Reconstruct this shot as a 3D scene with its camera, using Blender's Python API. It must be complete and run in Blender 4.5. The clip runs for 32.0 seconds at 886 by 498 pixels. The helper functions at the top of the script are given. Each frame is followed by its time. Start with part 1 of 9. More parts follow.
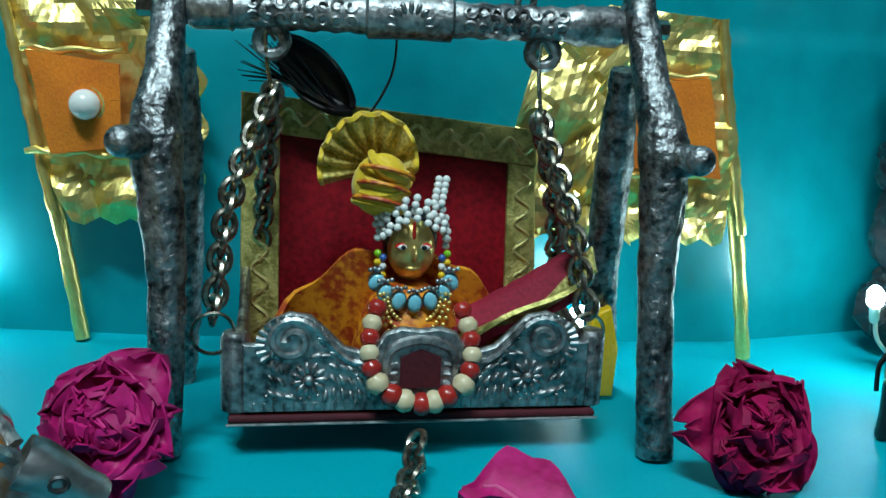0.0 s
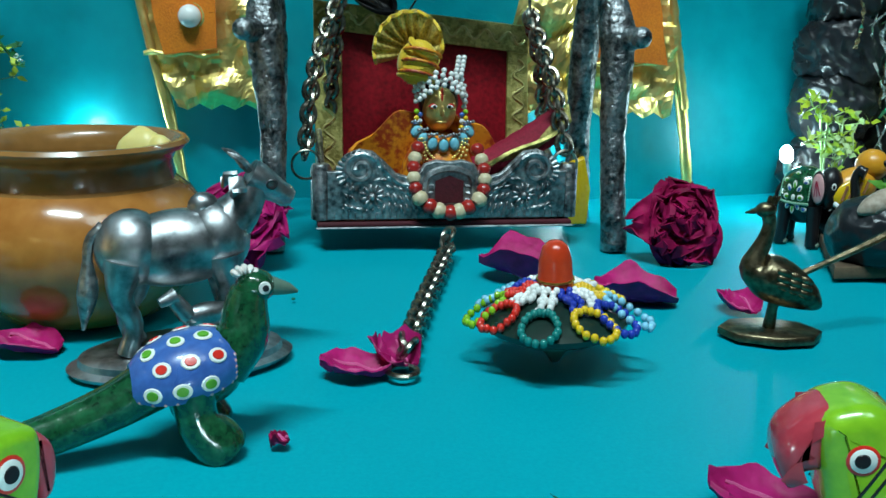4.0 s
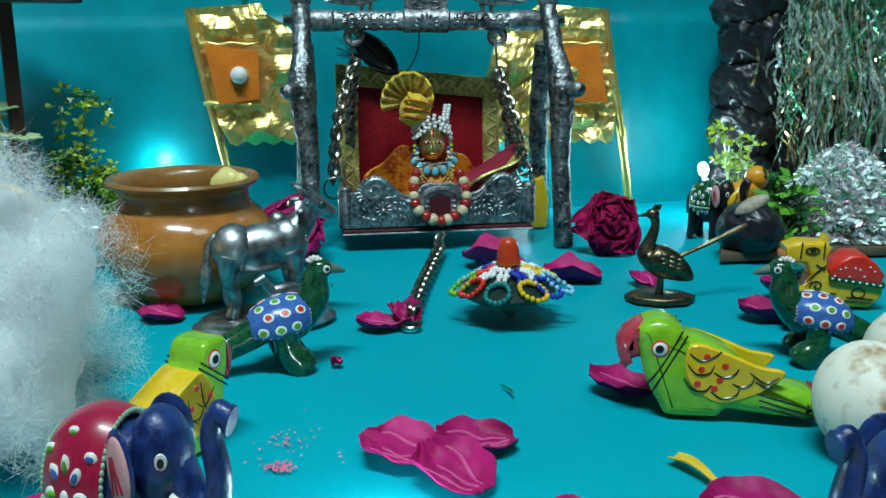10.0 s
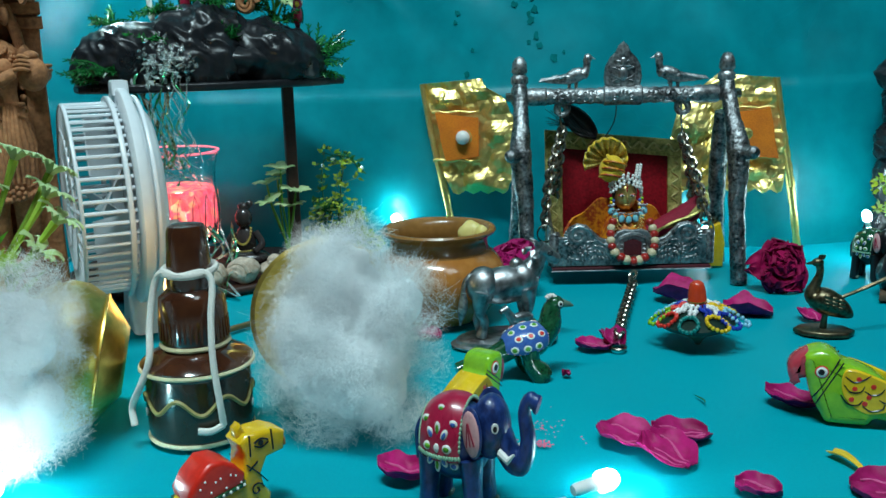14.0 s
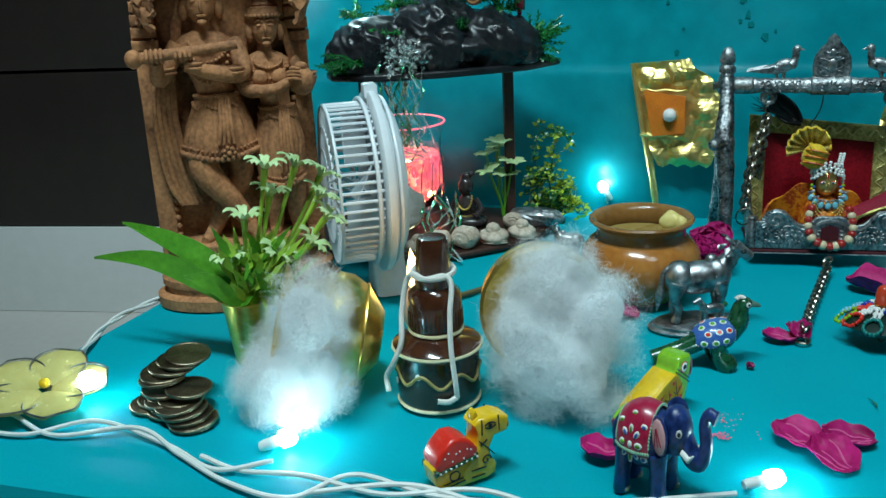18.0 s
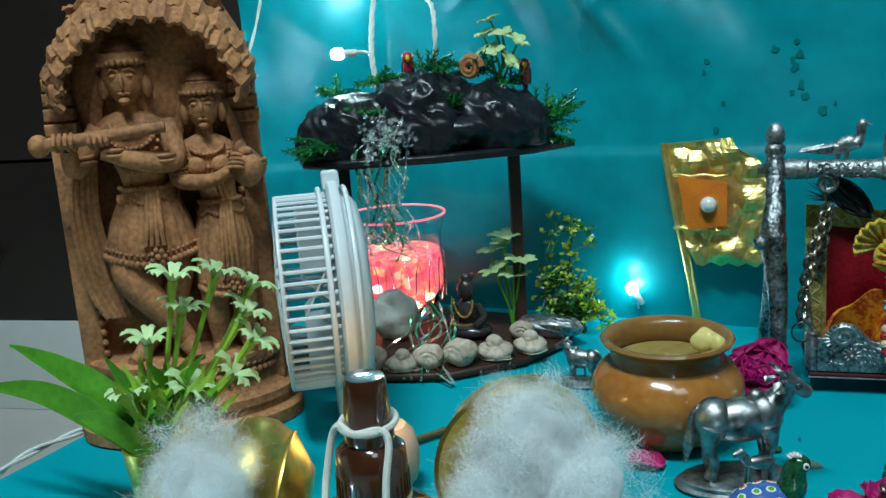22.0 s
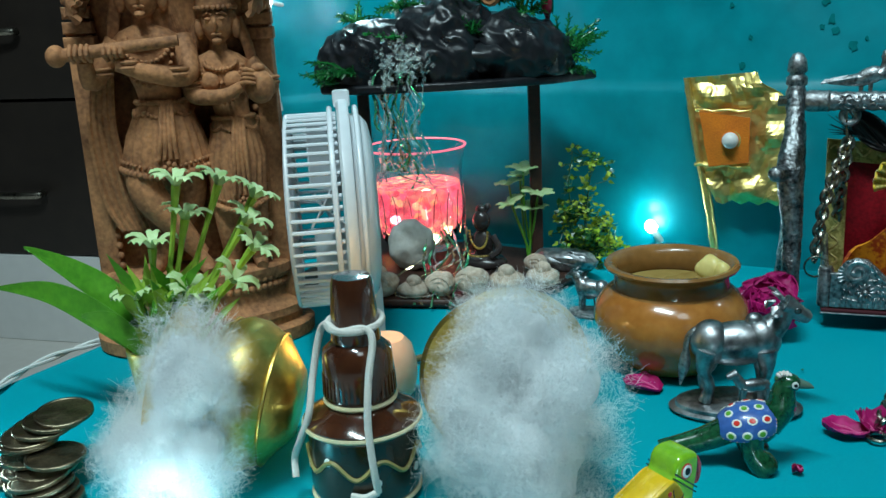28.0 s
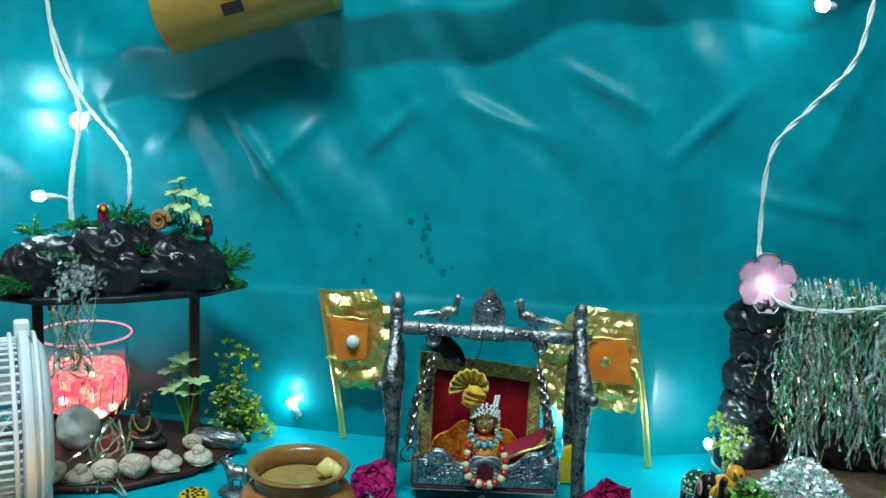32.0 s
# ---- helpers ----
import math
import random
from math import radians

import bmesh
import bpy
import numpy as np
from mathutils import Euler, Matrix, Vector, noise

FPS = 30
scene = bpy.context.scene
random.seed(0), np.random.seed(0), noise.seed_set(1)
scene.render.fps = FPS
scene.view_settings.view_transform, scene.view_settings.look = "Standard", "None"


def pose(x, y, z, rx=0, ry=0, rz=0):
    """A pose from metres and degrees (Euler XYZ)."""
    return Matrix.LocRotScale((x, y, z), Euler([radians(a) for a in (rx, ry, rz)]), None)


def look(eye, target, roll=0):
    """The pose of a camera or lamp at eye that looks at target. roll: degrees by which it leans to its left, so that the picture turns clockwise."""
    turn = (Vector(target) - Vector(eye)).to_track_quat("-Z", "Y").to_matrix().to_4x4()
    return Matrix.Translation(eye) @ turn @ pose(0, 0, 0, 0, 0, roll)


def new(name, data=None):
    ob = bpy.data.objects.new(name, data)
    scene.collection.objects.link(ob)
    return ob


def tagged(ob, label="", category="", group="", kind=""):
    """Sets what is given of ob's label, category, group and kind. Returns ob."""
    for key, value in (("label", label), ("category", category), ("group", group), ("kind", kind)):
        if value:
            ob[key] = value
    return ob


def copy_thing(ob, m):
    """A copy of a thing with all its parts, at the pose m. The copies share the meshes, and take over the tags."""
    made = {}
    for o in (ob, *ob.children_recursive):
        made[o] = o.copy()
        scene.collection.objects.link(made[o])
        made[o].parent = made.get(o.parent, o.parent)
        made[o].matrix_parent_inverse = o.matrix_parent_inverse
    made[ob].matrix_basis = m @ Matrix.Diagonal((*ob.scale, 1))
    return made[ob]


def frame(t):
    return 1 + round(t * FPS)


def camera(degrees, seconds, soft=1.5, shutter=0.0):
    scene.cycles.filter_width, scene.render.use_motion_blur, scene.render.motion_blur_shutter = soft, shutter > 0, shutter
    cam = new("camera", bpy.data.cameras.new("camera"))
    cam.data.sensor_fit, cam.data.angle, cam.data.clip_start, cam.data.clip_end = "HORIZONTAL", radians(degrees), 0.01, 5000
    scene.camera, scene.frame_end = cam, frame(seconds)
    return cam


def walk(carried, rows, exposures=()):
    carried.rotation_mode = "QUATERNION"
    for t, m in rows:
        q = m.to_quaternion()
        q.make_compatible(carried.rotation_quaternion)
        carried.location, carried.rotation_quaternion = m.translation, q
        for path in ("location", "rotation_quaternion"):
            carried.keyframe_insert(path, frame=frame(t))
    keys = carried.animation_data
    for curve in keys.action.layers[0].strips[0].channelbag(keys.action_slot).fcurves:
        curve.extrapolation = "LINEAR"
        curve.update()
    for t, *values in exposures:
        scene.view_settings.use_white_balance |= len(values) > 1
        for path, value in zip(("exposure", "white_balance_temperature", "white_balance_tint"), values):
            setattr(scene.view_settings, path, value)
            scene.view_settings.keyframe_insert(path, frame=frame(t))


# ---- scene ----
cam = camera(52.3, 32.0)
PATH = [
    (0, (-0.005, 0.004, 0.117), (0.012, 1.963, -0.283), 2.5),
    (0.5, (-0.006, -0.022, 0.116), (0.005, 1.942, -0.265), 1.8),
    (1, (-0.006, -0.04, 0.117), (0.016, 1.908, -0.339), 1.6),
    (1.5, (-0.009, -0.059, 0.107), (0.017, 1.886, -0.358), 1.8),
    (2, (-0.01, -0.073, 0.105), (0.02, 1.87, -0.367), 1.9),
    (2.5, (-0.01, -0.082, 0.106), (0.019, 1.859, -0.377), 2.0),
    (3, (-0.008, -0.094, 0.106), (0.025, 1.845, -0.382), 1.6),
    (3.5, (-0.013, -0.111, 0.102), (0.015, 1.827, -0.392), 1.4),
    (4, (-0.015, -0.122, 0.099), (0.01, 1.815, -0.399), 1.4),
    (4.5, (-0.016, -0.132, 0.098), (0.006, 1.804, -0.402), 1.3),
    (6.5, (-0.012, -0.181, 0.102), (0.012, 1.746, -0.432), 1.2),
    (7, (-0.012, -0.189, 0.105), (0.016, 1.738, -0.431), 1.0),
    (7.5, (-0.01, -0.195, 0.107), (0.015, 1.733, -0.424), 0.8),
    (8, (-0.01, -0.204, 0.108), (0.017, 1.723, -0.424), 0.7),
    (8.5, (-0.009, -0.213, 0.11), (0.018, 1.715, -0.422), 0.6),
    (9, (-0.011, -0.226, 0.116), (0.015, 1.704, -0.409), 0.3),
    (9.5, (-0.012, -0.241, 0.12), (0.015, 1.695, -0.384), 0.2),
    (10, (-0.013, -0.257, 0.128), (0.012, 1.684, -0.352), -0.0),
    (10.5, (-0.012, -0.275, 0.139), (0.013, 1.673, -0.316), -0.1),
    (11, (-0.016, -0.292, 0.14), (0.011, 1.656, -0.311), -0.0),
    (11.5, (-0.022, -0.308, 0.144), (-0.009, 1.642, -0.301), 0.1),
    (12, (-0.026, -0.319, 0.146), (-0.047, 1.632, -0.293), -0.0),
    (12.5, (-0.033, -0.33, 0.15), (-0.114, 1.62, -0.287), -0.3),
    (13, (-0.035, -0.341, 0.157), (-0.192, 1.604, -0.28), -0.8),
    (13.5, (-0.037, -0.357, 0.163), (-0.266, 1.581, -0.274), -1.2),
    (14, (-0.041, -0.373, 0.168), (-0.353, 1.554, -0.269), -1.4),
    (14.5, (-0.044, -0.388, 0.176), (-0.423, 1.526, -0.264), -1.7),
    (15, (-0.046, -0.41, 0.183), (-0.495, 1.487, -0.267), -1.9),
    (15.5, (-0.043, -0.433, 0.202), (-0.544, 1.443, -0.278), -2.0),
    (17.5, (-0.038, -0.444, 0.251), (-0.727, 1.339, -0.336), -2.4),
    (18, (-0.031, -0.434, 0.242), (-0.756, 1.318, -0.393), -2.8),
    (18.5, (-0.03, -0.421, 0.237), (-0.775, 1.311, -0.429), -2.8),
    (19, (-0.034, -0.407, 0.229), (-0.785, 1.317, -0.451), -2.9),
    (19.5, (-0.035, -0.39, 0.225), (-0.804, 1.327, -0.452), -3.3),
    (20, (-0.038, -0.38, 0.223), (-0.827, 1.341, -0.422), -3.5),
    (20.5, (-0.035, -0.357, 0.227), (-0.841, 1.372, -0.374), -3.5),
    (21, (-0.03, -0.334, 0.228), (-0.85, 1.409, -0.31), -3.6),
    (21.3, (-0.03, -0.327, 0.22), (-0.854, 1.429, -0.263), -3.9),
    (21.5, (-0.028, -0.316, 0.226), (-0.869, 1.429, -0.27), -3.7),
    (22, (-0.03, -0.3, 0.224), (-0.897, 1.445, -0.23), -3.9),
    (22.5, (-0.033, -0.277, 0.214), (-0.908, 1.464, -0.235), -3.8),
    (23, (-0.025, -0.246, 0.217), (-0.912, 1.495, -0.212), -2.9),
    (23.5, (-0.022, -0.218, 0.205), (-0.915, 1.521, -0.218), -2.9),
    (24, (-0.026, -0.192, 0.201), (-0.954, 1.527, -0.226), -2.7),
    (24.5, (-0.029, -0.18, 0.196), (-0.976, 1.53, -0.228), -2.8),
    (25, (-0.039, -0.193, 0.203), (-1.006, 1.508, -0.212), -3.1),
    (25.5, (-0.04, -0.221, 0.209), (-1.021, 1.471, -0.209), -3.0),
    (27.5, (-0.015, -0.292, 0.207), (-0.993, 1.38, -0.291), -3.2),
    (28, (-0.006, -0.296, 0.2), (-0.965, 1.379, -0.328), -3.0),
    (28.5, (0.007, -0.305, 0.201), (-0.893, 1.391, -0.357), -2.5),
    (29, (0.01, -0.313, 0.202), (-0.837, 1.405, -0.371), -2.1),
    (29.5, (0.02, -0.32, 0.21), (-0.75, 1.434, -0.365), -1.5),
    (30, (0.037, -0.318, 0.218), (-0.629, 1.478, -0.358), -0.9),
    (30.5, (0.049, -0.336, 0.24), (-0.46, 1.515, -0.32), 0.1),
    (31, (0.048, -0.373, 0.267), (-0.367, 1.513, -0.252), 0.2),
    (31.5, (0.048, -0.405, 0.298), (-0.286, 1.51, -0.17), 0.8),
    (32, (0.047, -0.403, 0.33), (-0.238, 1.542, -0.042), 3.0),
]
walk(cam, [(t, look(eye, target, roll)) for t, eye, target, roll in PATH],
     exposures=((0.0, 0.07), (4.0, 0.18), (8.0, 0.02), (12.0, 0.08), (15.0, -0.14), (18.0, -0.12), (21.0, -0.16), (24.0, -0.12), (28.0, -0.15), (30.0, -0.10), (32.0, 0.12)))

# ---- light ----
world = bpy.data.worlds.new("room_air")
scene.world = world
world.use_nodes = True
world.node_tree.nodes["Background"].inputs[0].default_value = (0.75, 0.87, 1.0, 1)
world.node_tree.nodes["Background"].inputs[1].default_value = 0.006


def lamp(name, kind, place, energy, color, size, target=None):
    data = bpy.data.lights.new(name, kind)
    data.energy, data.color = energy, color
    if kind == "AREA":
        data.shape, data.size, data.size_y = "RECTANGLE", size[0], size[1]
    else:
        data.shadow_soft_size = size
    ob = new(name, data)
    ob.matrix_world = look(place, target) if target else pose(*place)
    return ob


lamp("ceiling_tube_light", "AREA", (-0.16, -0.44, 1.50), 27.0, (0.70, 0.95, 1.0), (0.60, 0.10), (0.0, 0.15, 0.0))
# Fill lamp added to lift the shadows, not a fitting of this room.
lamp("ceiling_panel_light", "AREA", (0.60, -0.70, 1.6), 5.0, (0.76, 0.96, 1.0), (0.5, 0.5), (-0.1, 0.1, 0.0))


# ---- materials ----
def rgb(c):
    return (c[0], c[1], c[2], 1.0)


def mat(name, c1, c2=None, rough=0.5, metal=0.0, grain=200.0, blotch=30.0, bump=0.0, bump_scale=None, coat=0.0,
        trans=0.0, emit=None, emit_strength=0.0, sheen=0.0, vary=0.0, sub=0.0, rough_vary=0.1, ior=1.45, spec=0.5, contrast=(0.35, 0.65)):
    m = bpy.data.materials.new(name)
    m.use_nodes = True
    nt = m.node_tree
    b = nt.nodes["Principled BSDF"]
    c2 = c2 or tuple(v * 0.75 for v in c1)
    tc = nt.nodes.new("ShaderNodeTexCoord")

    def noise_tex(scale, detail):
        n = nt.nodes.new("ShaderNodeTexNoise")
        n.inputs["Scale"].default_value, n.inputs["Detail"].default_value = scale, detail
        nt.links.new(tc.outputs["Object"], n.inputs["Vector"])
        return n

    big, fine = noise_tex(blotch, 3), noise_tex(grain, 4)
    add = nt.nodes.new("ShaderNodeMath")
    add.operation = "ADD"
    half = nt.nodes.new("ShaderNodeMath")
    half.operation = "MULTIPLY"
    half.inputs[1].default_value = 0.5
    nt.links.new(big.outputs["Fac"], add.inputs[0])
    nt.links.new(fine.outputs["Fac"], add.inputs[1])
    nt.links.new(add.outputs[0], half.inputs[0])
    ramp = nt.nodes.new("ShaderNodeValToRGB")
    ramp.color_ramp.elements[0].position, ramp.color_ramp.elements[1].position = contrast
    ramp.color_ramp.elements[0].color, ramp.color_ramp.elements[1].color = rgb(c2), rgb(c1)
    nt.links.new(half.outputs[0], ramp.inputs["Fac"])
    col = ramp.outputs["Color"]
    if vary:
        info, hsv = nt.nodes.new("ShaderNodeObjectInfo"), nt.nodes.new("ShaderNodeHueSaturation")
        mr = nt.nodes.new("ShaderNodeMapRange")
        mr.inputs["To Min"].default_value, mr.inputs["To Max"].default_value = 1 - vary, 1 + vary
        nt.links.new(info.outputs["Random"], mr.inputs["Value"])
        nt.links.new(mr.outputs["Result"], hsv.inputs["Value"])
        nt.links.new(col, hsv.inputs["Color"])
        col = hsv.outputs["Color"]
    nt.links.new(col, b.inputs["Base Color"])
    b.inputs["Metallic"].default_value = metal
    rr = nt.nodes.new("ShaderNodeMapRange")
    rr.inputs["To Min"].default_value, rr.inputs["To Max"].default_value = max(0.02, rough - rough_vary), min(1.0, rough + rough_vary)
    nt.links.new(big.outputs["Fac"], rr.inputs["Value"])
    nt.links.new(rr.outputs["Result"], b.inputs["Roughness"])
    b.inputs["Coat Weight"].default_value = coat
    b.inputs["Coat Roughness"].default_value = 0.08
    b.inputs["Transmission Weight"].default_value = trans
    b.inputs["IOR"].default_value = ior
    b.inputs["Specular IOR Level"].default_value = spec
    b.inputs["Sheen Weight"].default_value = sheen
    if sub:
        b.inputs["Subsurface Weight"].default_value = sub
        b.inputs["Subsurface Radius"].default_value = (0.004, 0.003, 0.002)
    if emit:
        b.inputs["Emission Color"].default_value = rgb(emit)
        b.inputs["Emission Strength"].default_value = emit_strength
    if bump:
        bp = nt.nodes.new("ShaderNodeBump")
        bp.inputs["Strength"].default_value, bp.inputs["Distance"].default_value = bump, 0.001
        src = noise_tex(bump_scale, 5) if bump_scale else fine
        nt.links.new(src.outputs["Fac"], bp.inputs["Height"])
        nt.links.new(bp.outputs["Normal"], b.inputs["Normal"])
    return m


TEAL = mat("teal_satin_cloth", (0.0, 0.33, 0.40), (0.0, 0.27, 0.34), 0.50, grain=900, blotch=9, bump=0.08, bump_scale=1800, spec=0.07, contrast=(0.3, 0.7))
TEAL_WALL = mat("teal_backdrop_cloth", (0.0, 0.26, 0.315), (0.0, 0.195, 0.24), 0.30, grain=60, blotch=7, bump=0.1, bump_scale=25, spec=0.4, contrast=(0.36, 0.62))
SILVER = mat("oxidised_white_metal", (0.52, 0.53, 0.54), (0.07, 0.073, 0.078), 0.47, 1.0, grain=420, blotch=90, bump=0.6, bump_scale=380, contrast=(0.36, 0.62))
SILVER_SMOOTH = mat("polished_white_metal", (0.46, 0.475, 0.49), (0.07, 0.075, 0.08), 0.40, 1.0, grain=250, blotch=80, bump=0.15, contrast=(0.33, 0.58))
DARK_SILVER = mat("blackened_recess_metal", (0.10, 0.105, 0.11), (0.04, 0.04, 0.045), 0.45, 0.8, grain=500, bump=0.3)
STEEL = mat("chain_steel", (0.48, 0.44, 0.37), (0.12, 0.11, 0.09), 0.28, 1.0, grain=600)
CAST = mat("blackened_cast_metal", (0.44, 0.455, 0.47), (0.045, 0.048, 0.052), 0.40, 1.0, grain=480, blotch=130, bump=1.0, bump_scale=420, contrast=(0.38, 0.64))
GOLD_FOIL = mat("gold_foil_ribbon", (0.95, 0.77, 0.30), (0.80, 0.60, 0.18), 0.38, 0.9, grain=350, blotch=60, bump=0.35, bump_scale=160)
GOLD_BROCADE = mat("gold_brocade_border", (0.62, 0.53, 0.18), (0.34, 0.29, 0.08), 0.42, 0.6, grain=420, blotch=170, bump=0.5, bump_scale=900, contrast=(0.44, 0.54))
ORANGE_FELT = mat("orange_velvet", (0.82, 0.22, 0.010), (0.60, 0.13, 0.006), 0.9, grain=900, blotch=60, bump=0.3, sheen=0.1)
RED_VELVET = mat("dark_red_velvet", (0.26, 0.003, 0.010), (0.12, 0.001, 0.004), 0.5, grain=500, blotch=28, spec=0.25, bump=0.2, contrast=(0.4, 0.6))
MAROON = mat("maroon_cloth", (0.33, 0.010, 0.04), (0.20, 0.004, 0.02), 0.7, grain=700, bump=0.2)
YELLOW_CLOTH = mat("yellow_silk", (0.80, 0.52, 0.02), (0.62, 0.40, 0.01), 0.55, grain=800, blotch=90, bump=0.3, sheen=0.3)
ORANGE_CLOTH = mat("orange_silk", (0.74, 0.26, 0.012), (0.38, 0.045, 0.008), 0.5, grain=400, blotch=110, bump=0.3, contrast=(0.44, 0.56))
BRASS_DARK = mat("old_brass", (0.24, 0.19, 0.115), (0.045, 0.036, 0.022), 0.36, 1.0, grain=400, blotch=90, bump=0.3, contrast=(0.35, 0.6))
BRASS = mat("bright_brass", (0.86, 0.62, 0.17), (0.62, 0.42, 0.09), 0.36, 1.0, grain=300, blotch=50, bump=0.12)
PEARL = mat("white_pearl", (0.80, 0.79, 0.76), (0.70, 0.69, 0.68), 0.18, grain=200, coat=0.6)
CLAY = mat("glazed_brown_clay", (0.46, 0.185, 0.042), (0.33, 0.115, 0.022), 0.20, grain=180, blotch=22, bump=0.06, bump_scale=120, coat=0.5)
CLAY_DARK = mat("glazed_olive_clay_neck", (0.30, 0.14, 0.04), (0.20, 0.09, 0.025), 0.25, grain=150, blotch=30, coat=0.3)
TERRACOTTA = mat("carved_terracotta", (0.50, 0.215, 0.088), (0.20, 0.080, 0.034), 0.78, grain=350, blotch=40, bump=0.7, bump_scale=330, contrast=(0.36, 0.62))
TERRA_DARK = mat("dark_terracotta", (0.17, 0.07, 0.035), (0.09, 0.04, 0.02), 0.7, grain=300, blotch=25, bump=0.5)
WHITE_PLASTIC = mat("white_fan_plastic", (0.74, 0.77, 0.80), (0.68, 0.71, 0.75), 0.3, grain=200, coat=0.2)
BROWN_GLAZE = mat("dark_brown_glaze", (0.075, 0.024, 0.010), (0.040, 0.012, 0.006), 0.14, grain=120, blotch=40, coat=0.7)
OLIVE_BLACK = mat("olive_black_lacquer", (0.035, 0.024, 0.012), (0.02, 0.015, 0.008), 0.2, grain=150, coat=0.5)
CREAM_PAINT = mat("cream_paint", (0.72, 0.66, 0.45), (0.60, 0.52, 0.30), 0.5, grain=500)
ROPE = mat("white_cotton_cord", (0.78, 0.76, 0.70), (0.62, 0.60, 0.55), 0.85, grain=1500, bump=0.6)
COTTON = mat("white_cotton_wool", (0.95, 0.96, 0.97), (0.92, 0.94, 0.95), 0.95, grain=900, blotch=120, spec=0.05)
cn = COTTON.node_tree
lucent, blend = cn.nodes.new("ShaderNodeBsdfTranslucent"), cn.nodes.new("ShaderNodeMixShader")
lucent.inputs["Color"].default_value = (0.95, 0.97, 0.98, 1)
blend.inputs[0].default_value = 0.5
cn.links.new(cn.nodes["Principled BSDF"].outputs[0], blend.inputs[1])
cn.links.new(lucent.outputs[0], blend.inputs[2])
cn.links.new(blend.outputs[0], cn.nodes["Material Output"].inputs["Surface"])
GREEN_LACQ = mat("dark_green_lacquer", (0.012, 0.105, 0.040), (0.002, 0.022, 0.009), 0.18, grain=620, blotch=260, coat=0.6, bump=0.15)
BLUE_LACQ = mat("cobalt_blue_lacquer", (0.018, 0.050, 0.20), (0.006, 0.016, 0.075), 0.34, grain=260, blotch=90, coat=0.25, bump=0.5, bump_scale=260, contrast=(0.40, 0.58))
MID_BLUE = mat("mid_blue_paint", (0.055, 0.15, 0.46), (0.03, 0.085, 0.30), 0.3, grain=500, coat=0.4)
CRIMSON = mat("crimson_paint", (0.42, 0.015, 0.055), (0.30, 0.01, 0.04), 0.3, grain=400, coat=0.4)
RED_PAINT = mat("bright_red_paint", (0.75, 0.03, 0.015), (0.58, 0.02, 0.012), 0.3, grain=400, coat=0.4)
PINK_PAINT = mat("pale_pink_paint", (0.75, 0.42, 0.42), (0.60, 0.28, 0.30), 0.4, grain=500)
WHITE_PAINT = mat("white_enamel", (0.80, 0.80, 0.76), (0.72, 0.72, 0.68), 0.35, grain=400)
BLACK_PAINT = mat("black_enamel", (0.012, 0.012, 0.014), (0.006, 0.006, 0.008), 0.3, grain=300)
YELLOW_PAINT = mat("yellow_enamel", (0.78, 0.50, 0.015), (0.68, 0.40, 0.01), 0.25, grain=400, blotch=120, coat=0.5)
LIME_PAINT = mat("lime_green_enamel", (0.26, 0.52, 0.02), (0.17, 0.40, 0.015), 0.22, grain=400, blotch=120, coat=0.6)
BEAK_RED = mat("rose_red_enamel", (0.50, 0.05, 0.07), (0.38, 0.03, 0.05), 0.2, grain=400, coat=0.6)
LEAF_GREEN = mat("bright_leaf_green", (0.12, 0.38, 0.025), (0.06, 0.24, 0.015), 0.45, grain=300, blotch=70, sub=0.1, vary=0.25)
PALE_LEAF = mat("pale_green_petal", (0.56, 0.67, 0.38), (0.34, 0.52, 0.19), 0.55, grain=300, blotch=90, vary=0.15)
YELLOW_LEAF = mat("yellow_green_leaf", (0.52, 0.58, 0.03), (0.20, 0.40, 0.03), 0.5, grain=200, blotch=60, vary=0.3)
DARK_LEAF = mat("deep_green_plastic", (0.012, 0.13, 0.03), (0.006, 0.06, 0.015), 0.3, grain=300, vary=0.3)
ROSE_RED = mat("crimson_rose_petal", (0.36, 0.006, 0.075), (0.17, 0.002, 0.030), 0.6, grain=300, blotch=80, sheen=0.0, spec=0.15, vary=0.25)
ROSE_PINK = mat("magenta_rose_petal", (0.46, 0.012, 0.15), (0.27, 0.004, 0.070), 0.5, grain=250, blotch=60, spec=0.22, vary=0.2, bump=0.25)
BLACK_PLASTIC = mat("crumpled_black_plastic", (0.016, 0.018, 0.022), (0.007, 0.008, 0.010), 0.30, grain=300, blotch=40, bump=0.7, bump_scale=150, rough_vary=0.12)
DARK_WOOD = mat("dark_brown_wood", (0.055, 0.020, 0.012), (0.025, 0.010, 0.007), 0.5, grain=300, blotch=60, bump=0.3)
SHELL = mat("weathered_sea_shell", (0.66, 0.55, 0.45), (0.34, 0.25, 0.18), 0.6, grain=350, blotch=120, bump=0.6, bump_scale=300, vary=0.25)
STONE_WHITE = mat("stained_white_ball", (0.76, 0.71, 0.60), (0.38, 0.23, 0.11), 0.6, grain=160, blotch=45, bump=0.4, contrast=(0.36, 0.47))
COIN = mat("worn_coin_bronze", (0.33, 0.27, 0.18), (0.15, 0.12, 0.08), 0.38, 1.0, grain=600, blotch=100, bump=0.4, vary=0.3)
CABLE = mat("white_cable_pvc", (0.70, 0.72, 0.70), (0.62, 0.64, 0.62), 0.45, grain=200)
DEEP_MAROON = mat("deep_maroon_cloth", (0.085, 0.004, 0.012), (0.045, 0.002, 0.006), 0.75, grain=700, bump=0.2)
BEAD_RED = mat("dark_red_wooden_bead", (0.40, 0.022, 0.016), (0.26, 0.012, 0.010), 0.28, grain=300, coat=0.4)
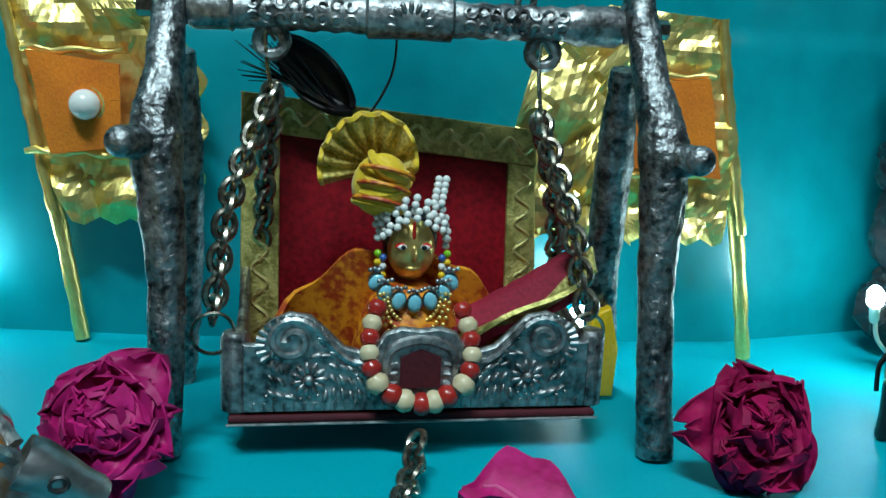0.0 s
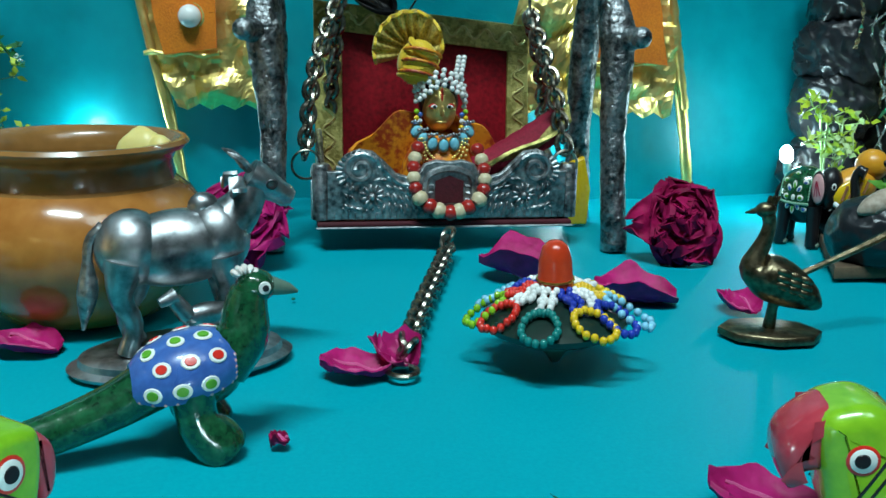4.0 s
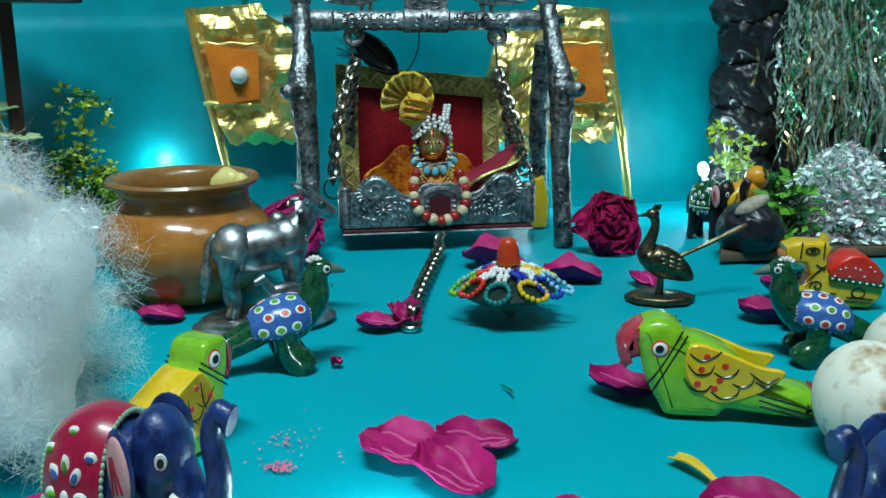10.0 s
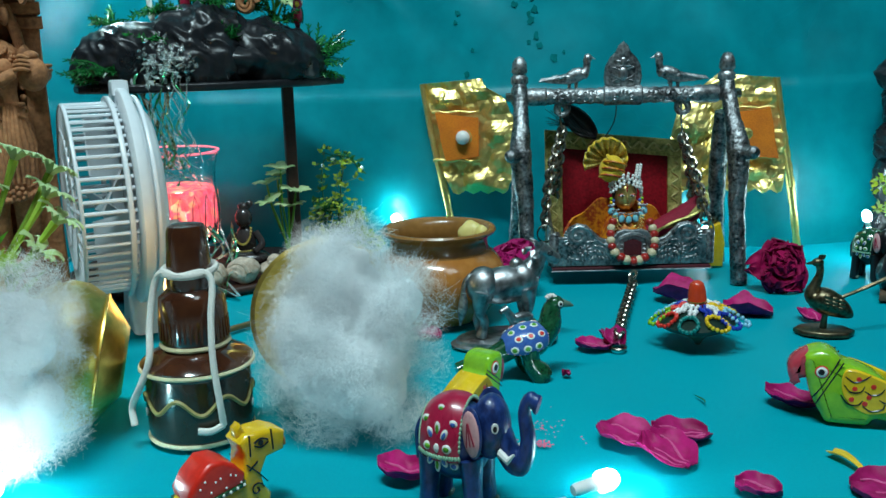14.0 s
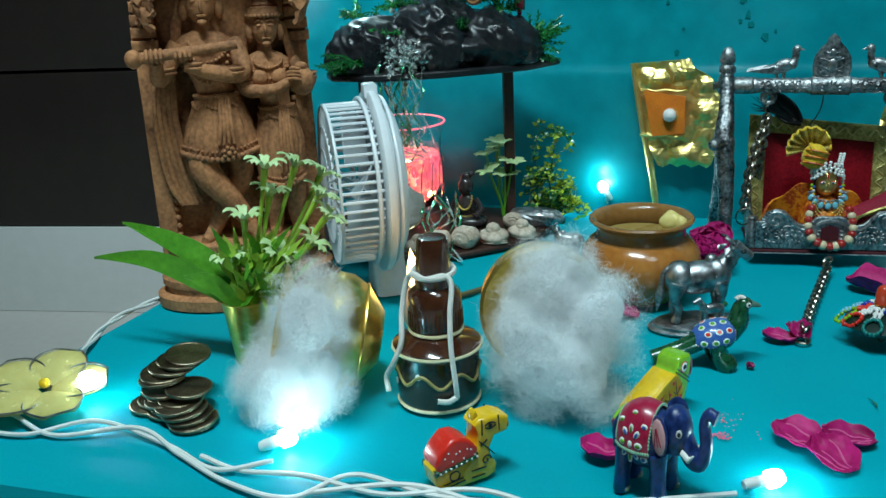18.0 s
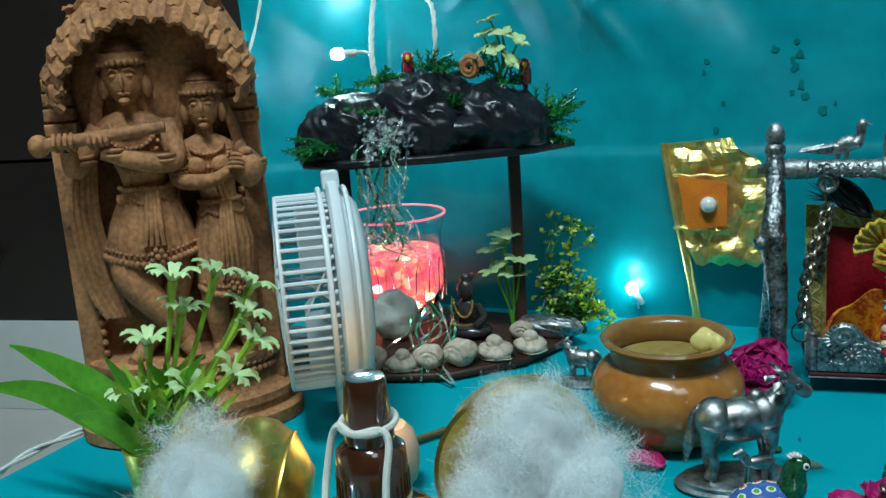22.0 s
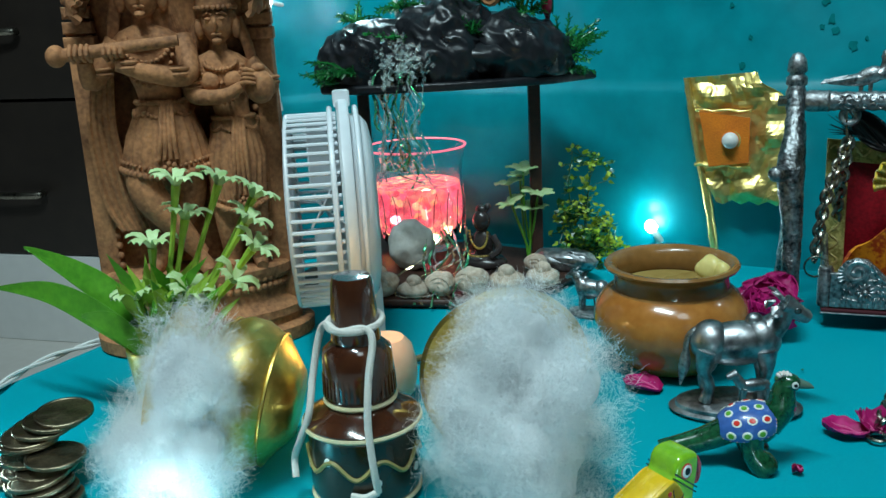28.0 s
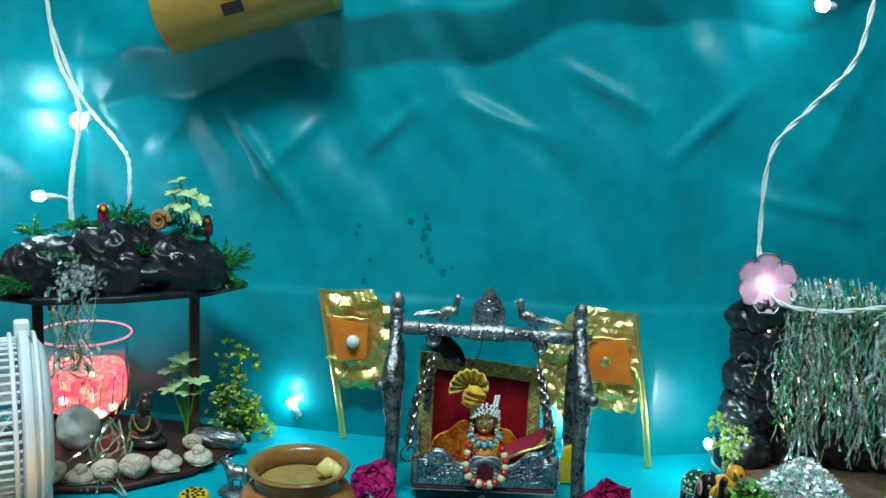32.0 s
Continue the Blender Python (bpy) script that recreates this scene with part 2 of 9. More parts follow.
LED = mat("lit_led_bulb", (0.9, 1.0, 1.0), rough=0.3, emit=(0.70, 0.97, 1.0), emit_strength=60.0)
LED_SOFT = mat("lit_flower_centre", (0.9, 1.0, 1.0), rough=0.3, emit=(0.90, 0.92, 1.0), emit_strength=9.0)
GLASS = mat("clear_glass", (1, 1, 1), (1, 1, 1), 0.03, trans=1.0, rough_vary=0.02)
WAX = mat("peach_wax", (0.78, 0.50, 0.34), (0.70, 0.42, 0.28), 0.5, sub=0.4, grain=150)
FLAME = mat("candle_flame", (1, 0.75, 0.3), rough=0.6, emit=(1.0, 0.62, 0.24), emit_strength=5.0)
RED_STONE = mat("orange_red_stone", (0.62, 0.055, 0.012), (0.45, 0.03, 0.01), 0.22, grain=250, coat=0.4)
TOP_GREEN = mat("black_green_lacquer", (0.008, 0.030, 0.022), (0.004, 0.016, 0.012), 0.3, grain=250, coat=0.3)
SAGE = mat("pale_green_paint", (0.13, 0.20, 0.15), (0.08, 0.13, 0.10), 0.5, grain=300)
TINSEL = mat("iridescent_tinsel_film", (0.90, 0.97, 0.95), (0.70, 0.90, 0.85), 0.08, 0.0, trans=0.75, spec=0.9, grain=300, blotch=140, contrast=(0.4, 0.6))
TINSEL_GREEN = mat("green_tinsel_film", (0.05, 0.55, 0.22), (0.30, 0.65, 0.45), 0.16, 0.8, grain=300, blotch=140)
TINSEL_AMBER = mat("amber_tinsel_film", (0.85, 0.70, 0.42), (0.45, 0.36, 0.20), 0.14, 0.9, grain=300, blotch=140)
CARDBOARD = mat("corrugated_cardboard", (0.15, 0.095, 0.055), (0.06, 0.038, 0.024), 0.85, grain=300, blotch=60, bump=0.3)
SKIN_BRASS = mat("gilded_brass_face", (0.72, 0.54, 0.20), (0.50, 0.35, 0.11), 0.34, 0.75, grain=300, blotch=120)
LAMINATE = mat("dark_brown_laminate", (0.030, 0.022, 0.018), (0.020, 0.015, 0.013), 0.42, grain=30, blotch=4, bump=0.05)
PLINTH = mat("pale_grey_plinth", (0.82, 0.82, 0.81), (0.76, 0.76, 0.75), 0.5, grain=40, blotch=3)
BEIGE = mat("beige_floor_tile", (0.78, 0.74, 0.70), (0.72, 0.68, 0.63), 0.4, grain=60, blotch=4)
# Grey of the added room shell, kept dark to limit bounced light.
SHELL_GREY = mat("grey_room_paint", (0.15, 0.155, 0.155), (0.12, 0.125, 0.125), 0.85, grain=20, blotch=2)
BUTTER = mat("pale_yellow_butter", (0.78, 0.66, 0.26), (0.68, 0.54, 0.18), 0.4, grain=200, blotch=60, sub=0.2)
MILK = mat("yellowish_curd", (0.40, 0.28, 0.09), (0.28, 0.18, 0.05), 0.3, grain=200)


# ---- building helpers ----
def part(name, bm, material, parent=None, label="", m=None, smooth=True, recalc=True):
    if recalc:
        bmesh.ops.recalc_face_normals(bm, faces=bm.faces[:])
    me = bpy.data.meshes.new(name)
    bm.to_mesh(me)
    bm.free()
    for k in (material if isinstance(material, (list, tuple)) else [material]):
        me.materials.append(k)
    if smooth:
        me.polygons.foreach_set("use_smooth", [True] * len(me.polygons))
        me.set_sharp_from_angle(angle=radians(45))
    ob = new(name, me)
    if parent:
        ob.parent = parent
    if m is not None:
        ob.matrix_basis = m
    if label:
        tagged(ob, label)
    return ob


def again(ob, m, parent=None):
    """Another piece on the same mesh."""
    o = new(ob.name.split(".")[0], ob.data)
    o.parent = parent or ob.parent
    o.matrix_basis = m
    return o


def thing(name, m, label, category, group=""):
    e = new(name)
    e.empty_display_size = 0.01
    e.matrix_basis = m
    return tagged(e, label, category, group)


def tube(bm, pts, radii, seg=8, closed=False, mi=0):
    pts = [Vector(p) for p in pts]
    n = len(pts)
    if not isinstance(radii, (list, tuple)):
        radii = [radii] * n
    rings, side = [], None
    for i, p in enumerate(pts):
        if closed:
            d = pts[(i + 1) % n] - pts[i - 1]
        else:
            d = pts[min(i + 1, n - 1)] - pts[max(i - 1, 0)]
        d.normalize()
        if side is None:
            side = d.orthogonal().normalized()
        else:
            side = (side - d * side.dot(d))
            side = side.normalized() if side.length > 1e-6 else d.orthogonal().normalized()
        up = d.cross(side)
        rings.append([bm.verts.new(p + radii[i] * (math.cos(a) * side + math.sin(a) * up)) for a in (2 * math.pi * k / seg for k in range(seg))])
    for i in range(n if closed else n - 1):
        a, b = rings[i], rings[(i + 1) % n]
        for k in range(seg):
            bm.faces.new((a[k], a[(k + 1) % seg], b[(k + 1) % seg], b[k])).material_index = mi
    if not closed:
        for r in (rings[0][::-1], rings[-1]):
            bm.faces.new(r).material_index = mi
    return bm


def lathe(bm, profile, seg=32, m=None, mi=0, wobble=0.0):
    m = m or Matrix()
    rings = []
    for r, z in profile:
        if r < 1e-6:
            rings.append([bm.verts.new(m @ Vector((0, 0, z)))])
        else:
            rings.append([bm.verts.new(m @ Vector((r * (1 + wobble * math.sin(3 * a + z * 200)) * math.cos(a), r * math.sin(a), z))) for a in (2 * math.pi * k / seg for k in range(seg))])
    for a, b in zip(rings, rings[1:]):
        for k in range(seg):
            j = (k + 1) % seg
            if len(a) == 1 and len(b) == 1:
                continue
            if len(a) == 1:
                f = bm.faces.new((a[0], b[k], b[j]))
            elif len(b) == 1:
                f = bm.faces.new((a[k], a[j], b[0]))
            else:
                f = bm.faces.new((a[k], a[j], b[j], b[k]))
            f.material_index = mi
    return bm


def ball(bm, c, r, u=16, v=10, rot=None, mi=0, lump=0.0, freq=60.0):
    r = (r, r, r) if not isinstance(r, (list, tuple)) else r
    m = Matrix.Translation(c) @ (rot or Matrix())
    grid = []
    for i in range(v + 1):
        th = math.pi * i / v
        row = []
        for k in range(1 if i in (0, v) else u):
            ph = 2 * math.pi * k / u
            d = Vector((math.sin(th) * math.cos(ph), math.sin(th) * math.sin(ph), math.cos(th)))
            p = Vector((d.x * r[0], d.y * r[1], d.z * r[2]))
            if lump:
                p *= 1 + lump * noise.noise(p * freq + Vector(c) * 37)
            row.append(bm.verts.new(m @ p))
        grid.append(row)
    for a, b in zip(grid, grid[1:]):
        for k in range(u):
            j = (k + 1) % u
            if len(a) == 1:
                f = bm.faces.new((a[0], b[k], b[j]))
            elif len(b) == 1:
                f = bm.faces.new((a[k], a[j], b[0]))
            else:
                f = bm.faces.new((a[k], a[j], b[j], b[k]))
            f.material_index = mi
    return bm


def slab(bm, outline, t, m=None, bevel=0.0, mi=0):
    """A flat shape in the local xz plane, t thick in y, with rounded rims."""
    m = m or Matrix()
    n = len(outline)
    area = sum(outline[i][0] * outline[(i + 1) % n][1] - outline[(i + 1) % n][0] * outline[i][1] for i in range(n))
    pts = [Vector(p) for p in (outline if area > 0 else outline[::-1])]

    def inset(d):
        out = []
        for i in range(n):
            e1, e2 = (pts[i] - pts[i - 1]).normalized(), (pts[(i + 1) % n] - pts[i]).normalized()
            nrm = Vector((-e1.y - e2.y, e1.x + e2.x))
            nrm = nrm.normalized() if nrm.length > 1e-6 else Vector((-e1.y, e1.x))
            out.append(pts[i] + nrm * d)
        return out

    if bevel >= 0.0015:
        arc = [(bevel * (1 - math.sin(q)), bevel * (1 - math.cos(q))) for q in (math.pi / 2 * k / 4 for k in range(5))]
        layers = [(d, -t / 2 + y) for d, y in arc] + [(d, t / 2 - y) for d, y in arc[::-1]]
    else:
        layers = [(bevel, -t / 2), (0, -t / 2 + bevel), (0, t / 2 - bevel), (bevel, t / 2)] if bevel else [(0, -t / 2), (0, t / 2)]
    rings = [[bm.verts.new(m @ Vector((p.x, y, p.y))) for p in inset(d)] for d, y in layers]
    for a, b in zip(rings, rings[1:]):
        for k in range(n):
            bm.faces.new((a[k], a[(k + 1) % n], b[(k + 1) % n], b[k])).material_index = mi
    bm.faces.new(rings[0][::-1]).material_index = mi
    bm.faces.new(rings[-1]).material_index = mi
    return bm


def box(bm, size, m=None, bevel=0.0, mi=0):
    x, y, z = size[0] / 2, size[1], size[2] / 2
    return slab(bm, [(-x, -z), (x, -z), (x, z), (-x, z)], y, m, bevel, mi)


def sheet(bm, nu, nv, f, t=0.0, mi=0):
    """A surface f(u, v), u and v from 0 to 1, with thickness t."""
    g = [[Vector(f(i / nu, j / nv)) for j in range(nv + 1)] for i in range(nu + 1)]

    def normal(i, j):
        a = g[min(i + 1, nu)][j] - g[max(i - 1, 0)][j]
        b = g[i][min(j + 1, nv)] - g[i][max(j - 1, 0)]
        c = a.cross(b)
        return c.normalized() if c.length > 1e-12 else Vector((0, 0, 1))

    sides = [[[bm.verts.new(g[i][j] + normal(i, j) * s) for j in range(nv + 1)] for i in range(nu + 1)] for s in ((t / 2, -t / 2) if t else (0,))]
    for q, s in enumerate(sides):
        for i in range(nu):
            for j in range(nv):
                vs = (s[i][j], s[i + 1][j], s[i + 1][j + 1], s[i][j + 1])
                bm.faces.new(vs if q == 0 else vs[::-1]).material_index = mi
    if t:
        a, b = sides
        rim = [(i, 0) for i in range(nu)] + [(nu, j) for j in range(nv)] + [(i, nv) for i in range(nu, 0, -1)] + [(0, j) for j in range(nv, 0, -1)]
        for k in range(len(rim)):
            p, q = rim[k], rim[(k + 1) % len(rim)]
            bm.faces.new((a[p[0]][p[1]], b[p[0]][p[1]], b[q[0]][q[1]], a[q[0]][q[1]])).material_index = mi
    return bm


def B():
    return bmesh.new()


def smoothpath(pts, n=6):
    """A Catmull-Rom path through pts."""
    P = [Vector(p) for p in pts]
    P = [2 * P[0] - P[1]] + P + [2 * P[-1] - P[-2]]
    out = []
    for i in range(1, len(P) - 2):
        for k in range(n):
            s = k / n
            a, b, c, d = P[i - 1:i + 3]
            out.append(0.5 * (2 * b + (c - a) * s + (2 * a - 5 * b + 4 * c - d) * s * s + (3 * b - a - 3 * c + d) * s ** 3))
    return out + [P[-2]]


def lerp(a, b, s):
    return a + (b - a) * s


def wall_y(x, z):
    """How far back the backdrop hangs."""
    return 0.386 + 0.10 * max(-0.12, x) + 0.30 * min(0.25, max(0.0, x - 0.13)) + 0.09 * max(0.0, z - 0.02) - 0.95 * max(0.0, -0.415 - x)


# ---- structure ----
def cloth_table(u, v):
    x = lerp(-0.47, 0.75, u)
    front = -0.150 + 0.10 * (x + 0.36) * (1 if x < 0.1 else 0.3) if x < 0.1 else -0.090
    s = v * 1.25
    if s <= 1.0:
        y = lerp(wall_y(x, 0) + 0.03, front, s)
        z = 0.0009 * noise.noise(Vector((x * 9, y * 9, 3))) - 0.0012
        k = max(0.0, (s - 0.96) / 0.04)
        z -= 0.004 * k * k
    else:
        h = (s - 1.0) / 0.25
        y = front - 0.004 * min(1, h * 6) - 0.012 * h + 0.010 * math.sin(x * 38 + 2 * noise.noise(Vector((x * 7, 0, 0)))) * h
        z = -0.005 - 0.30 * h
    return x, y, z


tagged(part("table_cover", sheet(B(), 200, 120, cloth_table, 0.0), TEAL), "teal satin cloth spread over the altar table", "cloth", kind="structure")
bm = B()
box(bm, (1.20, 0.55, 0.32), pose(0.14, 0.145, -0.18), 0.004)
tagged(part("altar_table", bm, DARK_WOOD), "low wooden altar table under the cloth", "table", kind="structure")


CREASES = ((-0.277, 0.293, -0.203, 0.201, 0.0045), (-0.150, 0.258, -0.103, 0.303, 0.0040), (-0.35, 0.25, -0.30, 0.30, 0.0040), (-0.06, 0.31, 0.02, 0.28, 0.0035), (0.03, 0.345, 0.10, 0.31, 0.0040), (0.13, 0.27, 0.19, 0.33, 0.0035), (0.20, 0.24, 0.30, 0.22, 0.0030), (-0.24, 0.235, -0.19, 0.29, 0.0030))


def backdrop(u, v):
    x, z = lerp(-0.505, 0.78, u), lerp(-0.02, 0.62, v)
    w = noise.noise(Vector((x * 7, z * 5, 1.3))) * 0.010 + noise.noise(Vector((x * 19 + z * 9, z * 13, 4))) * 0.004
    d = x * 0.8 + z * 0.6
    high = min(1, max(0, (z - 0.12) * 7))
    w += 0.010 * abs(noise.noise(Vector(((x - 0.55 * z) * 9, (x + z) * 1.6, 8)))) * high
    w += 0.006 * abs(noise.noise(Vector(((x + 0.8 * z) * 14, (z - x) * 4, 3)))) * high
    w += 0.005 * max(0, math.sin(d * 42 + 3 * noise.noise(Vector((x * 4, z * 4, 0))))) ** 3 * high
    for ax, az, bx, bz, h in CREASES:
        ex, ez = bx - ax, bz - az
        L2 = ex * ex + ez * ez
        s = ((x - ax) * ex + (z - az) * ez) / L2
        q = ((x - ax) * ez - (z - az) * ex) / math.sqrt(L2)
        if -0.2 < s < 1.2 and abs(q) < 0.04:
            w -= 1.3 * h * math.exp(-(q / 0.007) ** 2) * math.sin(math.pi * (s + 0.2) / 1.4)
    over = z - (0.348 + 0.17 * (x + 0.09) + 0.010 * math.sin(x * 21) + 0.006 * math.sin(x * 47))
    w -= 0.55 * min(0.045, max(0.0, over))
    seam = -0.0025 * math.exp(-max(0.0, (z - 0.129 - 0.010 * x) / 0.004) ** 2) * (1 if z > 0.1 else z * 10)
    y = wall_y(x, z) + w * min(1, z * 12 + 0.15) + seam
    return x, y, z


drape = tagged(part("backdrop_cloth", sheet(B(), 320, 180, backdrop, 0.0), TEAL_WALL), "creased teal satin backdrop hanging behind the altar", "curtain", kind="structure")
STAIN = mat("dark_green_stain", (0.0, 0.115, 0.115), (0.0, 0.175, 0.19), 0.7, grain=300, blotch=120, spec=0.05)
rng = random.Random(77)
for sx, sz, n, sp in ((-0.150, 0.190, 2, 0.003), (-0.088, 0.196, 6, 0.008), (-0.062, 0.157, 2, 0.004), (-0.140, 0.162, 2, 0.004), (-0.084, 0.176, 3, 0.004)):
    for k in range(n):
        x, z, r = sx + rng.gauss(0, sp), sz + rng.gauss(0, sp), rng.uniform(0.0012, 0.0034)
        u, v = (x + 0.505) / 1.285, (z + 0.02) / 0.64
        bm = B()
        ring = []
        for j in range(11):
            a = 2 * math.pi * j / 11
            q = r * rng.uniform(0.6, 1.2)
            p = Vector(backdrop(u + q * math.cos(a) / 1.285, v + q * 1.2 * math.sin(a) / 0.64))
            ring.append(bm.verts.new(p + Vector((0, -0.0008, 0))))
        bm.faces.new(ring)
        part("stain", bm, STAIN, drape, recalc=False)

bm = B()
box(bm, (5.0, 5.0, 0.02), pose(-0.3, -0.6, -0.36))
tagged(part("floor", bm, BEIGE), "beige tiled room floor", "floor", kind="structure")
# Ceiling and walls stay unseen; they are added to close the room.
bm = B()
box(bm, (5.0, 5.0, 0.05), pose(-0.3, -0.6, 2.1))
tagged(part("ceiling", bm, SHELL_GREY), "unseen dark grey ceiling added to close the room", "ceiling", kind="structure")
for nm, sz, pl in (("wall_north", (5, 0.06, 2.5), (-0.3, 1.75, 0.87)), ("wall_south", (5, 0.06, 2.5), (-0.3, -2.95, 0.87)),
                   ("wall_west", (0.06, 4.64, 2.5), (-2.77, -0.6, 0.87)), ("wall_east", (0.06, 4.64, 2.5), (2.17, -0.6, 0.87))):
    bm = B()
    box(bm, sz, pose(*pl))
    tagged(part(nm, bm, SHELL_GREY), "unseen dark grey wall added to close the room", "wall", kind="structure")

cab = thing("drawer_cabinet", pose(-1.18, 0.72, -0.35, 0, 0, 13), "dark brown laminate drawer cabinet on a pale plinth", "cabinet")
bm = B()
box(bm, (1.5, 0.45, 0.16), pose(0, 0.225, 0.08), 0.003)
part("plinth", bm, PLINTH, cab, "pale grey plinth")
for k in range(4):
    bm = B()
    box(bm, (1.5, 0.45, 0.262), pose(0, 0.225, 0.16 + 0.267 * (k + 0.5)), 0.003)
    dr = part("drawer", bm, LAMINATE, cab)
    bm = B()
    tube(bm, smoothpath([(-0.06, 0, 0), (-0.06, -0.025, 0), (0.06, -0.025, 0), (0.06, 0, 0)], 4), 0.006, 8)
    part("handle", bm, STEEL, dr, "chrome bar handle", m=pose(-0.225, 0.0, 0.16 + 0.267 * (k + 0.42)))



# ---- the swing ----
def branch(bm, pts, radii, seg=36, rough=0.12, mi=0):
    """A knotty cast branch."""
    path = smoothpath(pts, 20)
    n = len(path)
    rr = []
    for i in range(n):
        s = i / (n - 1) * (len(radii) - 1)
        k = min(int(s), len(radii) - 2)
        rr.append(lerp(radii[k], radii[k + 1], s - k))
    first = len(bm.verts)
    tube(bm, path, rr, seg, mi=mi)
    bm.verts.ensure_lookup_table()
    for v in bm.verts[first:]:
        c = min(path, key=lambda p: (p - v.co).length_squared)
        d = v.co - c
        g = noise.voronoi(Vector((v.co.x * 560, v.co.y * 560, v.co.z * 85)))[0]
        v.co = c + d * (1 + rough * (0.35 - 1.0 * (g[1] - g[0]) + 0.45 * noise.noise(v.co * 180)))
    return bm


swing = thing("cradle_swing", pose(-0.016, 0.297, 0, 0, 0, 5), "oxidised silver swing frame cast like tree branches", "swing")
HB = 0.131
for sx in (-1, 1):
    x = 0.0715 * sx
    q1, q2, q3, q4 = (1.06, 1.09, 1.08, 1.11) if sx > 0 else (1.02, 1.03, 0.98, 1.00)
    bm = B()
    branch(bm, [(x * 1.03, 0.002, 0.141), (x * q1, -0.014, 0.112), (x * q2, -0.024, 0.092), (x * q3, -0.030, 0.050), (x * q4, -0.036, 0.0)], [0.0045, 0.0055, 0.0075, 0.0052, 0.0055], rough=0.22)
    part("front_leg", bm, CAST, swing)
    bm = B()
    branch(bm, [(x * 1.0, 0.004, 0.118), (x * 1.02, 0.012, 0.090), (x * 1.04, 0.022, 0.045), (x * 1.10, 0.030, 0.0)], [0.0042, 0.0062, 0.0058, 0.0055], rough=0.25)
    part("back_leg", bm, CAST, swing)
    bm = B()
    tube(bm, [(x * q2, -0.022, 0.091), (x * (q2 + 0.06), -0.031, 0.092), (x * (q2 + 0.09), -0.035, 0.0925)], [0.006, 0.0052, 0.0042], 12)
    ball(bm, (x * (q2 + 0.095), -0.036, 0.0925), 0.0046)
    part("knot", bm, CAST, swing, "rounded cast knot on the leg")
    bm = B()
    lathe(bm, [(0, 0.130), (0.006, 0.130), (0.0062, 0.140), (0.0048, 0.1435), (0.0062, 0.145), (0.0062, 0.149), (0.0042, 0.151), (0.0058, 0.153), (0.0052, 0.159), (0.003, 0.163), (0, 0.164)], 16, pose(x * 1.03, 0.002, -0.004))
    part("finial", bm, SILVER, swing)
    bm = B()
    lathe(bm, [(0, -0.003), (0.0032, -0.003), (0.0032, 0.003), (0, 0.003)], 6, pose(x * 1.13, 0.001, HB, 0, 90, 0))
    part("bolt", bm, STEEL, swing, "bright hexagonal bolt head")
bm = B()
prof = [(0, -0.068), (0.0055, -0.068), (0.0066, -0.066), (0.0062, -0.056), (0.0068, -0.055), (0.0058, -0.054)]
prof += [(0.0056 + 0.0004 * math.sin(k * 1.9), -0.054 + k * 0.0022) for k in range(1, 18)] + [(0.0058, -0.014), (0.0072, -0.013), (0.0068, 0.0), (0.0072, 0.013), (0.0058, 0.014)]
prof += [(0.0056 + 0.0004 * math.sin(k * 1.9), 0.014 + k * 0.0022) for k in range(1, 18)] + [(0.0068, 0.055), (0.0062, 0.056), (0.0066, 0.066), (0.0055, 0.068), (0, 0.068)]
lathe(bm, prof, 20, pose(0, 0, HB, 0, 90, 0))
bar = part("crossbar", bm, SILVER, swing, "embossed crossbar")
for s in (-1, 1):
    for k in range(8):
        a = k * 0.55
        bm = B()
        for up in (-1, 1):
            pts = []
            for j in range(9):
                w = (j * 0.62 + a) * (1 if k % 2 else -1) * up
                dx, dz = 0.0021 * (1 - 0.06 * j) * math.cos(w), 0.0021 * (1 - 0.06 * j) * math.sin(w)
                roll_ = (up * 0.0024 + dz) / 0.0060
                pts.append((s * (0.0185 + k * 0.0042) + dx, -0.0060 * math.cos(roll_), HB + 0.0060 * math.sin(roll_)))
            tube(bm, pts, [0.0006] * 8 + [0.0004], 5)
        part("scroll", bm, SILVER, bar)
for k in range(9):
    q = math.pi * k / 8
    part("lotus_petal", ball(B(), (0.006 * math.cos(q), -0.0068, HB - 0.003 + 0.006 * math.sin(q)), (0.0009, 0.0008, 0.0018), 8, 6, pose(0, 0, 0, 0, 90 - math.degrees(q), 0)), SILVER_SMOOTH, bar)
# crown plaque and the two birds
bm = B()
out = [(-0.012, 0), (0.012, 0), (0.0135, 0.008), (0.0125, 0.016), (0.009, 0.022), (0.005, 0.026), (0.0035, 0.030), (0, 0.033), (-0.0035, 0.030), (-0.005, 0.026), (-0.009, 0.022), (-0.0125, 0.016), (-0.0135, 0.008)]
slab(bm, out, 0.004, pose(0, 0, HB + 0.005), 0.001)
plq = part("crown_plaque", bm, SILVER, swing, "embossed lotus-bud plaque")
bm = B()
for sx in (-1, 1):
    for k in range(4):
        tube(bm, [(sx * (0.004 + 0.004 * math.sin(q + k)), -0.0024, HB + 0.009 + k * 0.0045 + 0.002 * math.cos(q)) for q in (j * 0.6 for j in range(7))], 0.0006, 5)
ball(bm, (0, -0.002, HB + 0.015), (0.0035, 0.0016, 0.005))
ball(bm, (0, -0.002, HB + 0.024), (0.0025, 0.0014, 0.003))
part("plaque_relief", bm, SILVER_SMOOTH, plq)
